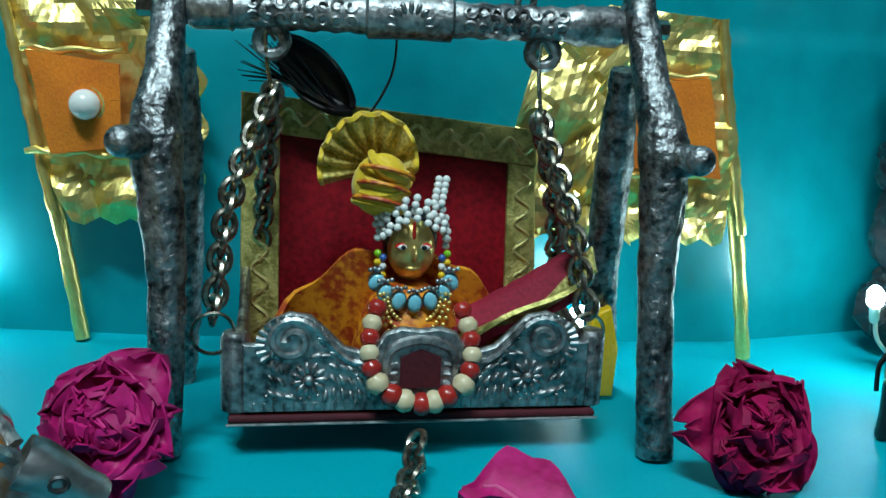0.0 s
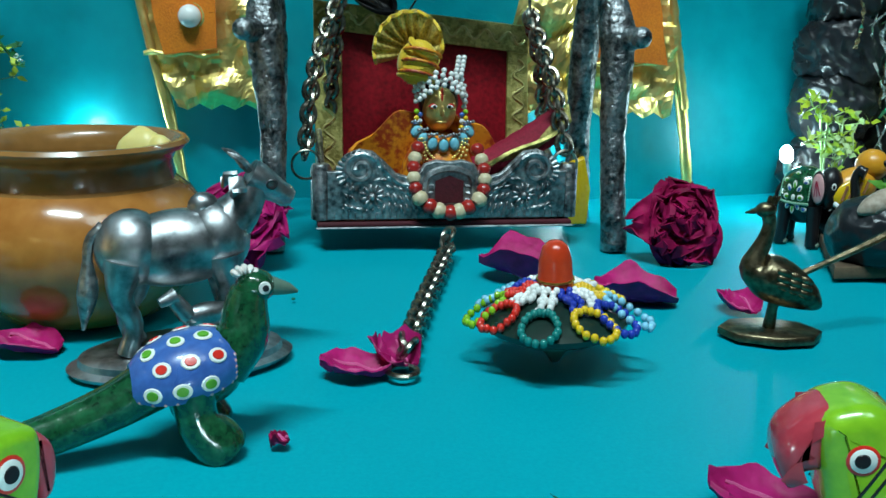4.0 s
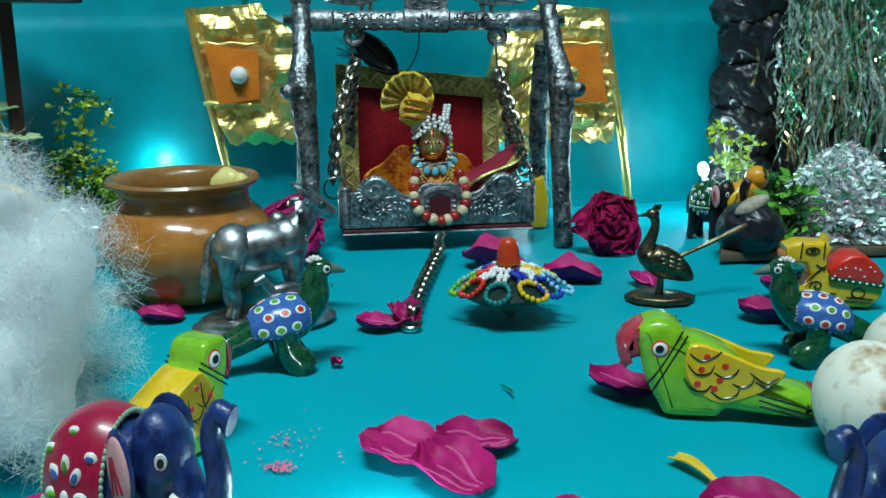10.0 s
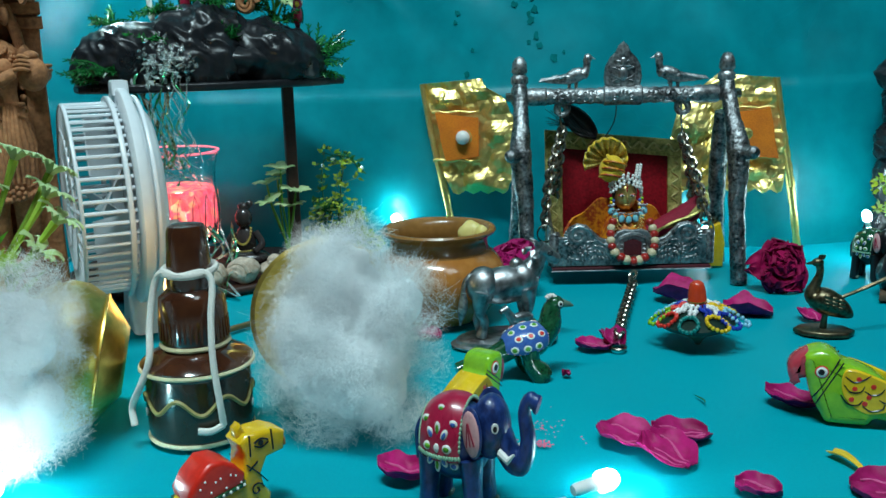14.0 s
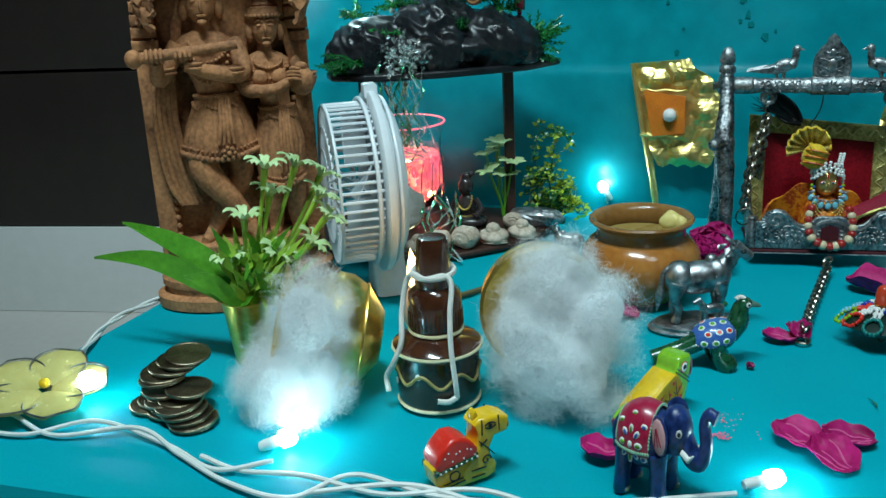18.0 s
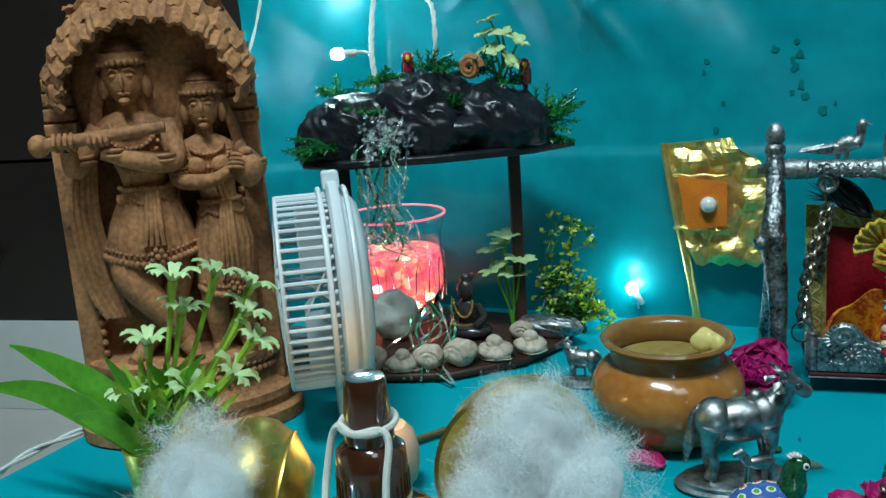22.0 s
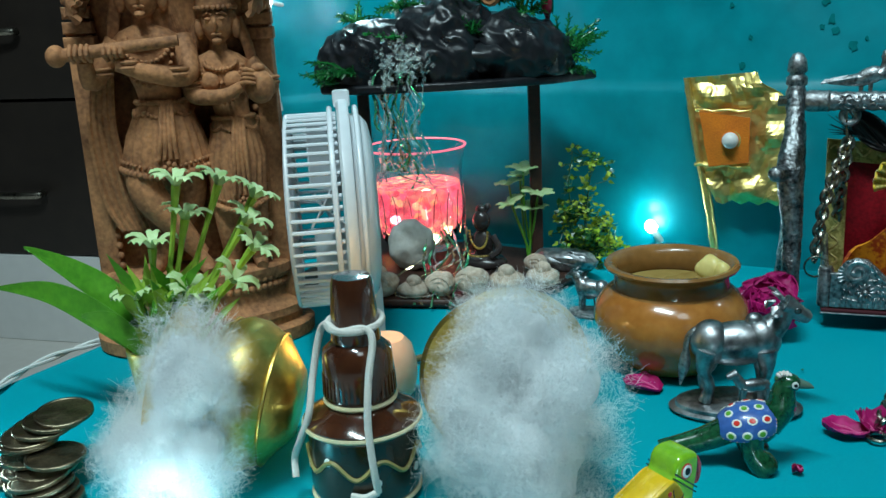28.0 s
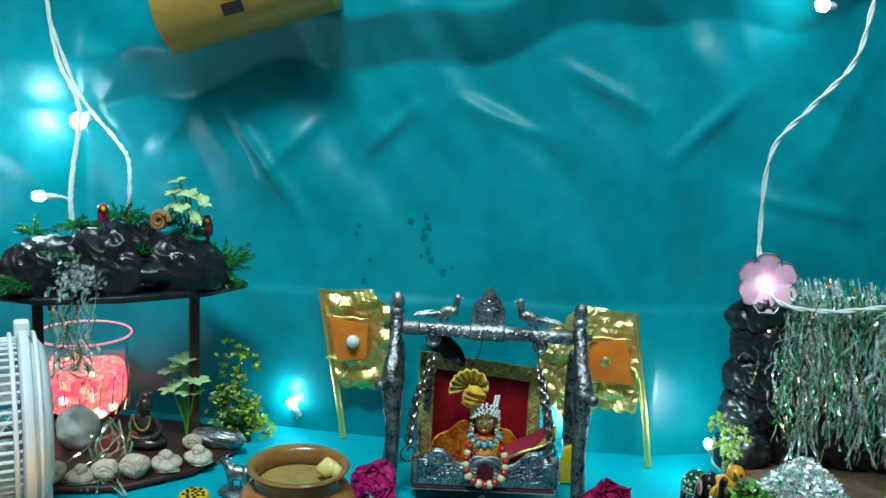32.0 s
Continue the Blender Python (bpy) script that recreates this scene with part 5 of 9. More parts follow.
def bird(m, label, crest=mat("pinkish_white_paint", (0.78, 0.70, 0.66), grain=400, rough=0.4)):
    e = thing("peacock_figurine", m, label, "figurine", "green lacquered peacocks")
    for s in (-1, 1):
        bm = B()
        tube(bm, smoothpath([(-0.002, s * 0.006, 0.016), (-0.001, s * 0.0075, 0.008), (0.003, s * 0.008, 0.003), (0.005, s * 0.008, 0.0)], 4), [0.0060, 0.0056, 0.0052, 0.0052, 0.0054, 0.0056, 0.0060, 0.0064, 0.0066, 0.0066, 0.0066, 0.0066, 0.0062], 12)
        part("foot", bm, GREEN_LACQ, e)
    bm = B()
    ball(bm, (-0.002, 0, 0.019), (0.0135, 0.0105, 0.0088), 18, 12, pose(0, 0, 0, 0, 12, 0))
    tube(bm, smoothpath([(0.006, 0, 0.020), (0.012, 0, 0.027), (0.013, 0, 0.034), (0.014, 0, 0.039)], 5), [0.0078 - 0.0032 * k / 15 for k in range(16)], 12)
    ball(bm, (0.0155, 0, 0.0395), (0.0052, 0.0046, 0.0045), 14, 10)
    part("neck_and_head", bm, GREEN_LACQ, e)
    bm = B()
    tube(bm, smoothpath([(-0.008, 0, 0.018), (-0.020, 0, 0.0125), (-0.032, 0, 0.0085), (-0.042, 0, 0.006)], 5), [0.0068, 0.0068, 0.0066, 0.0064, 0.0062, 0.0060, 0.0058, 0.0057, 0.0056, 0.0055, 0.0054, 0.0053, 0.0052, 0.0051, 0.005, 0.0048], 12)
    part("tail", bm, GREEN_LACQ, e, "green glittered tail")
    bm = B()

    def sh(u, v):
        a = radians(lerp(-112, 112, v))
        x = lerp(-0.0155, 0.0085, u)
        r = math.sqrt(max(0.02, 1 - ((x + 0.0025) / 0.0148) ** 2))
        return x, 0.0116 * r * math.sin(a), 0.0195 - 0.16 * (x + 0.002) * -1.0 + 0.0098 * r * math.cos(a)

    wings = part("painted_back", sheet(bm, 16, 22, sh, 0.001), MID_BLUE, e, "blue back painted with spots")
    n = 0
    for i in range(3):
        for j in range(6):
            u, v = 0.22 + 0.27 * i + 0.10 * (j % 2) - 0.05, 0.09 + 0.164 * j
            p, q1, q2 = Vector(sh(u, v)), Vector(sh(u + 0.02, v)), Vector(sh(u, v + 0.02))
            nrm = (q1 - p).cross(q2 - p).normalized()
            if nrm.dot(p - Vector((-0.0025, 0, 0.018))) < 0:
                nrm = -nrm
            mm = nrm.to_track_quat("Z", "Y").to_matrix().to_4x4()
            sp = B()
            disc(sp, p + nrm * 0.0004, 0.0024, 0.0003, mm, 0, squash=0.85)
            disc(sp, p + nrm * 0.0007, 0.0015, 0.0003, mm, 1, squash=0.85)
            part("spot", sp, [WHITE_PAINT, RED_PAINT if n % 2 else LEAF_GREEN], wings)
            n += 1
    bm = B()
    for k in range(19):
        p = Vector(sh(0.99, 0.02 + 0.96 * k / 18))
        ball(bm, p, 0.0007, 6, 4)
        p = Vector(sh(k / 18, 0.005 if k % 2 else 0.995))
        ball(bm, p, 0.0007, 6, 4)
    part("edge_dots", bm, PINK_PAINT, wings)
    for k in range(5):
        a = radians(-60 + 30 * k)
        part("crest_feather", ball(B(), (0.0130 + 0.0026 * math.sin(a), 0, 0.0424 + 0.0018 * math.cos(a)), (0.0010, 0.0019, 0.0014), 8, 6, pose(0, 0, 0, 0, math.degrees(a), 0)), crest, e, "pinkish-white painted crest")
    bm = B()
    tube(bm, [(0.0195, 0, 0.0392), (0.024, 0, 0.0380), (0.0265, 0, 0.0370)], [0.0026, 0.0016, 0.0004], 8)
    part("beak", bm, SAGE, e)
    for s in (-1, 1):
        bm = B()
        disc(bm, (0.0170, s * 0.0040, 0.0400), 0.0017, 0.0005, pose(0, 0, 0, -90 * s, 0, 0))
        eye = part("eye", bm, WHITE_PAINT, e)
        bm = B()
        disc(bm, (0.0172, s * 0.0044, 0.0400), 0.0009, 0.0004, pose(0, 0, 0, -90 * s, 0, 0))
        part("pupil", bm, BLACK_PAINT, eye)
    return e


bird(pose(-0.0695, 0.0755, 0, 0, 0, 24) @ Matrix.Scale(0.93, 4), "dark green peacock with spotted blue back before the cow")
bird(pose(0.1370, 0.0800, 0, 0, 0, 170) @ Matrix.Scale(0.90, 4), "dark green peacock with white crest near the white balls")


def camel(m, label, scale=1.0):
    e = thing("camel_figurine", m @ Matrix.Scale(scale, 4), label, "figurine", "painted wooden camels")
    S = 0.001

    def o(pts):
        return [(x * S, z * S) for x, z in pts]

    body = o([(-22, 14), (-21, 6), (-16, 0), (10, 0), (15, 2), (16, 8), (13, 12), (12, 18), (15, 24), (23, 25), (24, 33), (18, 36), (6, 36), (3, 33), (5, 28), (4, 20), (2, 16), (-4, 17), (-10, 20), (-16, 20)])
    b = part("body", slab(B(), body, 0.014, None, 0.0022), YELLOW_PAINT, e, "yellow painted body")
    sad = o([(-20, 13), (3, 17), (4, 21), (0, 26), (-5, 29.5), (-11, 30), (-17, 25), (-21, 19)])
    sd = part("saddle", slab(B(), sad, 0.0165, None, 0.002), RED_PAINT, e, "red saddle hump with pale dots")
    part("saddle_rim", slab(B(), o([(-21.5, 11.5), (4, 15.5), (4, 18), (-21.5, 14.5)]), 0.0175, None, 0.001), GREEN_LACQ, e)
    part("ear", slab(B(), o([(4, 34), (9, 33), (6, 40), (3.5, 38)]), 0.006, None, 0.001), YELLOW_PAINT, e)
    part("muzzle", slab(B(), o([(23, 25.5), (25, 26), (25, 29), (23.5, 30)]), 0.011, None, 0.001), mat("orange_enamel", (0.75, 0.20, 0.02), grain=300, rough=0.3, coat=0.4), e)
    for s in (-1, 1):
        y = s * 0.0072
        bm = B()
        for pts in ([(7, 36), (7, 27)], [(17, 36), (17.5, 27)], [(9, 32), (12, 33.4), (15.5, 32)], [(9, 31), (12, 29.6), (15.5, 31)], [(5, 24), (10, 19), (14, 14)], [(6, 21), (10, 24)], [(-16, 3), (-4, 4)], [(-17, 5), (-5, 6)], [(0, 4), (8, 4)], [(0, 8), (9, 8)]):
            tube(bm, [(p.x * S, y, p.y * S) for p in smoothpath([(a, c, 0) for a, c in pts], 3)], 0.0004, 4)
        tube(bm, [((-10 + 3 * math.cos(a)) * S, y, (8.5 + 2.6 * math.sin(a)) * S) for a in (2 * math.pi * k / 14 for k in range(14))], 0.0004, 4, True)
        tube(bm, [((9 + (3.2 - 0.25 * k) * math.cos(k * 0.7)) * S, y, (12 + (3.2 - 0.25 * k) * math.sin(k * 0.7)) * S) for k in range(12)], 0.0004, 4)
        disc(bm, (12 * S, y, 31.5 * S), 0.0012, 0.0004, pose(0, 0, 0, -90 * s, 0, 0))
        part("painted_lines", bm, BLACK_PAINT, b)
        bm = B()
        for k in range(8):
            ball(bm, ((-19 + 3.1 * k) * S, s * 0.0087, (13.4 + 0.48 * k) * S), 0.0007, 6, 4)
        for k in range(9):
            ball(bm, ((-16 + 2.2 * k) * S, s * 0.0083, (21 + 3 * math.sin(k * 2.2)) * S), 0.0005, 6, 4)
        part("white_dots", bm, WHITE_PAINT, sd)
    return e


camel(pose(-0.1695, -0.0850, 0, 0, 0, 50), "yellow wooden camel with red saddle seated near the front", 0.9)
camel(pose(0.1760, 0.1510, 0, 0, 0, 174) @ Matrix.Diagonal((1.0, 1.0, 0.86, 1)), "yellow wooden camel with red saddle by the tinsel pool")


def cow(m, label, scale=1.0, calf=True):
    e = thing("cow_figurine", m @ Matrix.Scale(scale, 4), label, "figurine", "silver cows")
    bm = B()
    lathe(bm, [(0, 0), (0.031, 0), (0.032, 0.0012), (0.029, 0.0022), (0.0285, 0.004), (0.0255, 0.0050), (0, 0.0055)], 40, Matrix.Diagonal((1, 0.58, 1, 1)))
    part("base", bm, SILVER_SMOOTH, e, "stepped oval silver base")
    bm = B()
    ball(bm, (0, 0, 0.0335), (0.0190, 0.0100, 0.0108), 22, 14, pose(0, 0, 0, 0, -4, 0))
    ball(bm, (-0.0125, 0, 0.0342), (0.0100, 0.0102, 0.0108), 18, 12)
    ball(bm, (0.011, 0, 0.0355), (0.0095, 0.0092, 0.0108), 18, 12)
    ball(bm, (0.0075, 0, 0.0445), (0.0045, 0.0035, 0.0042), 12, 8)
    tube(bm, smoothpath([(0.011, 0, 0.037), (0.0175, 0, 0.043), (0.022, 0, 0.050)], 5), [0.0080, 0.0078, 0.0074, 0.0070, 0.0066, 0.0062, 0.0058, 0.0054, 0.0050, 0.0048, 0.0046], 12)
    tube(bm, smoothpath([(0.0205, 0, 0.053), (0.027, 0, 0.049), (0.0325, 0, 0.0455)], 4), [0.0048, 0.0050, 0.0048, 0.0044, 0.0040, 0.0036, 0.0034, 0.0034, 0.0026], 12)
    sheet(bm, 10, 4, lambda u, v: (lerp(0.010, 0.0215, u), 0.001 * math.sin(v * 6), lerp(0.034, 0.045, u) - 0.010 * v * math.sin(math.pi * (0.2 + 0.7 * u))), 0.002)
    part("body", bm, SILVER_SMOOTH, e)
    for x, y, b in ((-0.0145, -0.0050, -0.003), (-0.0135, 0.0050, 0.004), (0.0120, -0.0045, 0.002), (0.0125, 0.0045, -0.001)):
        bm = B()
        tube(bm, smoothpath([(x, y, 0.032), (x + b * 0.6, y, 0.022), (x - b * 0.4, y, 0.014), (x + b * 0.3, y, 0.0055)], 4), [0.0060, 0.0054, 0.0047, 0.0040, 0.0034, 0.0030, 0.0028, 0.0027, 0.0026, 0.0026, 0.0027, 0.0030, 0.0032], 10)
        part("leg", bm, SILVER_SMOOTH, e)
    for s in (-1, 1):
        bm = B()
        tube(bm, smoothpath([(0.020, s * 0.0025, 0.055), (0.0175, s * 0.0055, 0.058), (0.014, s * 0.0040, 0.060)], 4), [0.0014, 0.0013, 0.0012, 0.0011, 0.0010, 0.0009, 0.0008, 0.0006, 0.0003], 7)
        part("horn", bm, SILVER, e)
        bm = B()
        sheet(bm, 5, 5, lambda u, v: (0.018 - 0.004 * u, s * (0.004 + 0.0065 * v), 0.053 - 0.0025 * v - 0.0035 * u * math.sin(math.pi * v)), 0.0012)
        part("ear", bm, SILVER_SMOOTH, e)
        bm = B()
        tube(bm, [(0.0262 + 0.0014 * math.cos(a), s * 0.0044, 0.0507 + 0.0012 * math.sin(a)) for a in (2 * math.pi * k / 10 for k in range(10))], 0.0004, 5, True)
        part("eye", bm, DARK_SILVER, e)
    bm = B()
    tube(bm, smoothpath([(-0.0195, 0, 0.041), (-0.0235, 0, 0.036), (-0.0245, 0, 0.024), (-0.0265, 0, 0.012)], 5), [0.0014] * 8 + [0.0018, 0.0024, 0.0028, 0.0028, 0.0024, 0.0018, 0.0010, 0.0005], 8)
    part("tail", bm, SILVER, e)
    if calf:
        cf = thing("calf_figurine", m @ Matrix.Scale(scale, 4) @ pose(0.006, -0.013, 0.0045, 0, 0, 12), "small silver calf standing under the cow", "figurine")
        bm = B()
        ball(bm, (0, 0, 0.0130), (0.0080, 0.0030, 0.0034), 14, 8)
        tube(bm, [(-0.006, 0, 0.0135), (-0.0095, 0, 0.0185)], [0.0026, 0.0020], 8)
        tube(bm, [(-0.0090, 0, 0.0195), (-0.0135, 0, 0.0180)], [0.0024, 0.0014], 8)
        part("body", bm, SILVER_SMOOTH, cf)
        for x in (-0.0055, 0.0055):
            for y in (-0.0016, 0.0016):
                bm = B()
                tube(bm, [(x, y, 0.012), (x * 1.1, y, 0.006), (x * 1.15, y, 0)], [0.0014, 0.0010, 0.0011], 7)
                part("leg", bm, SILVER_SMOOTH, cf)
    return e


cow(pose(-0.0868, 0.1260, 0, 0, 0, 22) @ Matrix.Diagonal((1.0, 1.0, 1.02, 1)), "silver cow on an oval base beside the clay pot")
cow(pose(-0.199, 0.231, 0, 0, 0, 185), "tiny dark silver cow on a base by the shells", 0.52)

# brass peahen
duck = thing("brass_bird", pose(0.0967, 0.1580, 0, 0, 0, 175), "old brass bird with long tail on a flat base", "figurine")
bm = B()
lathe(bm, [(0, 0), (0.0175, 0), (0.0175, 0.0022), (0.0165, 0.0028), (0, 0.0030)], 8, Matrix.Diagonal((0.96, 0.62, 1, 1)))
part("base", bm, BRASS_DARK, duck)
bm = B()
loft_rows = ((-0.0150, 0.0105, 0.0010), (-0.0125, 0.0122, 0.0034), (-0.0090, 0.0145, 0.0054), (-0.0040, 0.0172, 0.0072), (0.0010, 0.0195, 0.0078), (0.0050, 0.0215, 0.0068), (0.0075, 0.0235, 0.0046))
tube(bm, smoothpath([(x, 0, z) for x, z, r in loft_rows] + [(0.0066, 0, 0.0275), (0.0048, 0, 0.0325), (0.0040, 0, 0.0370), (0.0046, 0, 0.0405)], 3), [0.0010, 0.0020, 0.0028, 0.0034, 0.0042, 0.0049, 0.0054, 0.0061, 0.0067, 0.0072, 0.0075, 0.0077, 0.0078, 0.0076, 0.0073, 0.0068, 0.0062, 0.0055, 0.0047, 0.0041, 0.0036, 0.0032, 0.0029, 0.0027, 0.0025, 0.0023, 0.0022, 0.0021, 0.0021, 0.0022, 0.0023], 14)
ball(bm, (0.0056, 0, 0.0420), (0.0034, 0.0026, 0.0026), 12, 8)
tube(bm, [(0.0082, 0, 0.0418), (0.0120, 0, 0.0408)], [0.0012, 0.0003], 6)
for k in range(3):
    tube(bm, [(0.0050 - 0.001 * k, 0, 0.0440), (0.0046 - 0.0014 * k, 0, 0.0466)], [0.0008, 0.0006], 5)
part("body", bm, BRASS_DARK, duck)
bm = B()
tube(bm, [(-0.001, 0, 0.016), (0, 0, 0.0095), (0.0005, 0, 0.0025)], [0.0026, 0.0017, 0.0022], 8)
part("leg", bm, BRASS_DARK, duck)
bm = B()
tube(bm, smoothpath([(-0.006, 0, 0.0205), (-0.022, -0.006, 0.0265), (-0.042, -0.014, 0.0345)], 5), [0.0014, 0.0012, 0.0011, 0.0011, 0.0011, 0.0012, 0.0012, 0.0013, 0.0014, 0.0014, 0.0009], 7)
part("tail", bm, BRASS_DARK, duck)
bm = B()
for s in (-1, 1):
    for k in range(9):
        ball(bm, (-0.0075 + 0.0036 * (k % 3), s * (0.0064 + 0.0006 * (k % 3)), 0.0165 + 0.0013 * (k % 3) + 0.0022 * (k // 3)), (0.0026, 0.0010, 0.0014), 8, 5, pose(0, 0, 0, 0, -20, 0))
part("feathers", bm, BRASS_DARK, duck)

# spinning top with bead fringe and red stone
top = thing("spinning_top", pose(0.0225, 0.1315, 0, 3, -3, 0) @ Matrix.Diagonal((0.88, 0.88, 1.0, 1)), "dark green spinning top with bead fringe and red stone", "spinning top")
bm = B()
lathe(bm, [(0, 0.0), (0.0015, 0.0), (0.0035, 0.0030), (0.0075, 0.0062), (0.0165, 0.0095), (0.0210, 0.0115)], 40)
part("lower_cone", bm, SAGE, top, "pale green lower cone")
bm = B()
lathe(bm, [(0.0210, 0.0115), (0.0240, 0.0130), (0.0245, 0.0148), (0.0195, 0.0176), (0.0120, 0.0205), (0.0060, 0.0220), (0, 0.0222)], 40)
part("upper_dome", bm, TOP_GREEN, top)
bm = B()
lathe(bm, [(0, 0.020), (0.0062, 0.020), (0.0060, 0.0235), (0.0063, 0.0240), (0.0060, 0.0246), (0.0055, 0.0320), (0.0042, 0.0360), (0.0022, 0.0375), (0, 0.0378)], 24)
st = part("red_stone", bm, RED_STONE, top, "polished orange-red stone")
bm = B()
tube(bm, [(0.0061 * math.cos(a), 0.0061 * math.sin(a), 0.0262) for a in (2 * math.pi * k / 24 for k in range(24))], 0.0004, 5, True)
part("gold_line", bm, BRASS, st)
SKY = mat("sky_blue_bead", (0.25, 0.60, 0.80), grain=300, rough=0.25)
TEAL_BEAD = mat("teal_bead", (0.01, 0.22, 0.20), grain=300, rough=0.25)
BLUE_BEAD = mat("deep_blue_bead", (0.02, 0.05, 0.42), grain=300, rough=0.2)
DOME = ((0.006, 0.0222), (0.012, 0.0207), (0.0195, 0.0178), (0.0245, 0.0150), (0.0290, 0.0122), (0.0340, 0.0104))


def dome_z(r):
    for (r0, z0), (r1, z1) in zip(DOME, DOME[1:]):
        if r <= r1:
            return lerp(z0, z1, max(0.0, (r - r0) / (r1 - r0)))
    return DOME[-1][1]


# each loop hangs from a double row of beads that starts at the stone
for k, (deg, loop_col, row_col, reach, skew) in enumerate(((176, LIME_PAINT, RED_PAINT, 0.0300, 0.1), (208, RED_PAINT, PEARL, 0.0272, -0.1), (250, TEAL_BEAD, PEARL, 0.0268, 0.0), (292, YELLOW_PAINT, BLUE_BEAD, 0.0272, 0.22), (322, BLUE_BEAD, PEARL, 0.0285, 0.1), (350, SKY, YELLOW_PAINT, 0.0318, -0.05), (30, YELLOW_PAINT, PEARL, 0.0290, 0.1), (72, RED_PAINT, SKY, 0.0280, 0.0), (112, TEAL_BEAD, PEARL, 0.0285, 0.0), (146, SKY, BLUE_BEAD, 0.0280, 0.1))):
    a0 = math.radians(deg)
    bm = B()
    for j in range(9):
        q = lerp(0.0068, 0.0158, j / 8)
        for d in (-0.0015, 0.0015):
            a = a0 + (d + 0.0006 * math.sin(j * 1.9 + k)) / q
            ball(bm, (q * math.cos(a), q * math.sin(a), dome_z(q) + 0.0018 + 0.0006 * math.sin(j + k)), 0.00130, 7, 5)
    tagged(part("bead_string", bm, row_col, top), "double row of small glass beads", kind="stuff")
    bm = B()
    mid, half = (0.0160 + reach) / 2, (reach - 0.0160) / 2
    for j in range(18):
        b_ = 2 * math.pi * j / 18
        q = mid + half * math.cos(b_)
        a = a0 + (0.0058 + 0.0008 * math.sin(k * 3.1)) * math.sin(b_) / mid + skew * (q - 0.016) / half * 0.4
        ball(bm, (q * math.cos(a), q * math.sin(a), dome_z(q) + 0.0017 + 0.0009 * noise.noise(Vector((j * 0.6, k, 0)))), 0.00140, 7, 5)
    tagged(part("bead_loop", bm, loop_col, top), "loop of small glass beads", kind="stuff")

# ---- roses and petals ----
def petal_surface(L, Wd, cup, curl, seed, tip=2.6):
    def f(u, v):
        a = (u - 0.5) * 2
        w = Wd * (math.sin(math.pi * min(1, 0.08 + 0.80 * v)) ** 0.75) * (1.0 if v < 0.82 else 1.0 - tip * (v - 0.82)) * (1 + 0.06 * math.sin(v * 13 + seed))
        if tip < 1:
            w = Wd * math.sin(math.pi * min(1, 0.10 + 0.885 * v)) ** 0.55 * (1 + 0.08 * math.sin(v * 9 + seed))
            ruffle = 0.0042 * max(0.0, v - 0.40) * math.sin(a * 3.6 + seed * 2.1) + 0.0015 * max(0.0, v - 0.55) * math.sin(a * 8.0 + seed)
        else:
            ruffle = 0.0
        x = a * w
        y = L * v
        z = cup * (x * x / (Wd * Wd)) * Wd + curl * (v - 0.35) ** 2 * L + 0.0016 * noise.noise(Vector((a * 2 + seed, v * 4, seed))) + 0.0007 * abs(noise.noise(Vector((a * 5 + seed, v * 9, seed)))) + ruffle
        if tip > 1:
            z += 0.0008 * max(0.0, abs(a) - 0.72) / 0.28 * (1 + math.sin(v * 7 + seed))
        if v > 0.85:
            z += 0.0012 * math.sin(a * 9 + seed)
        return x, y, z
    return f


def rose(m, label, R, material, petals=34, seed=3):
    e = thing("rose", m, label, "rose", "rose heads")
    rng = random.Random(seed)
    for k in range(petals):
        s = k / (petals - 1)
        az = k * 137.5 + rng.uniform(-14, 14)
        rad = R * (0.05 + 0.62 * s)
        L = R * (0.72 + 0.36 * s) * rng.uniform(0.9, 1.08)
        Wd = R * (0.34 + 0.30 * s)
        tilt = 90 - 66 * s ** 1.3 + rng.uniform(-15, 15)
        bm = B()
        sheet(bm, 12, 14, petal_surface(L, Wd * 1.22, 0.62 - 0.22 * s, 0.55 * (1 - s) + 0.15 - 1.5 * max(0, s - 0.40), k * 1.7, 0.3), 0.0006)
        part("petal", bm, material, e, m=pose(0, 0, 0, 0, 0, az) @ pose(0, rad * 0.28, R * 0.02 * (1 - s), tilt, 0, 0))
    bm = B()
    lathe(bm, [(0, -R * 0.25), (R * 0.22, -R * 0.2), (R * 0.3, 0.0), (R * 0.15, R * 0.1), (0, R * 0.12)], 12)
    part("receptacle", bm, LEAF_GREEN, e)
    return e


rose(pose(0.0895, 0.2560, 0.0155, 66, 0, 4), "dark crimson rose head resting on the cloth", 0.0168, ROSE_RED, 34, 3)
rose(pose(-0.090, 0.234, 0.0175, 48, 40, -30), "dried magenta rose head lying behind the cow", 0.0166, ROSE_PINK, 30, 8)


PETAL_VEIN = mat("pale_pink_vein", (0.66, 0.14, 0.32), (0.58, 0.06, 0.22), 0.5, grain=300)


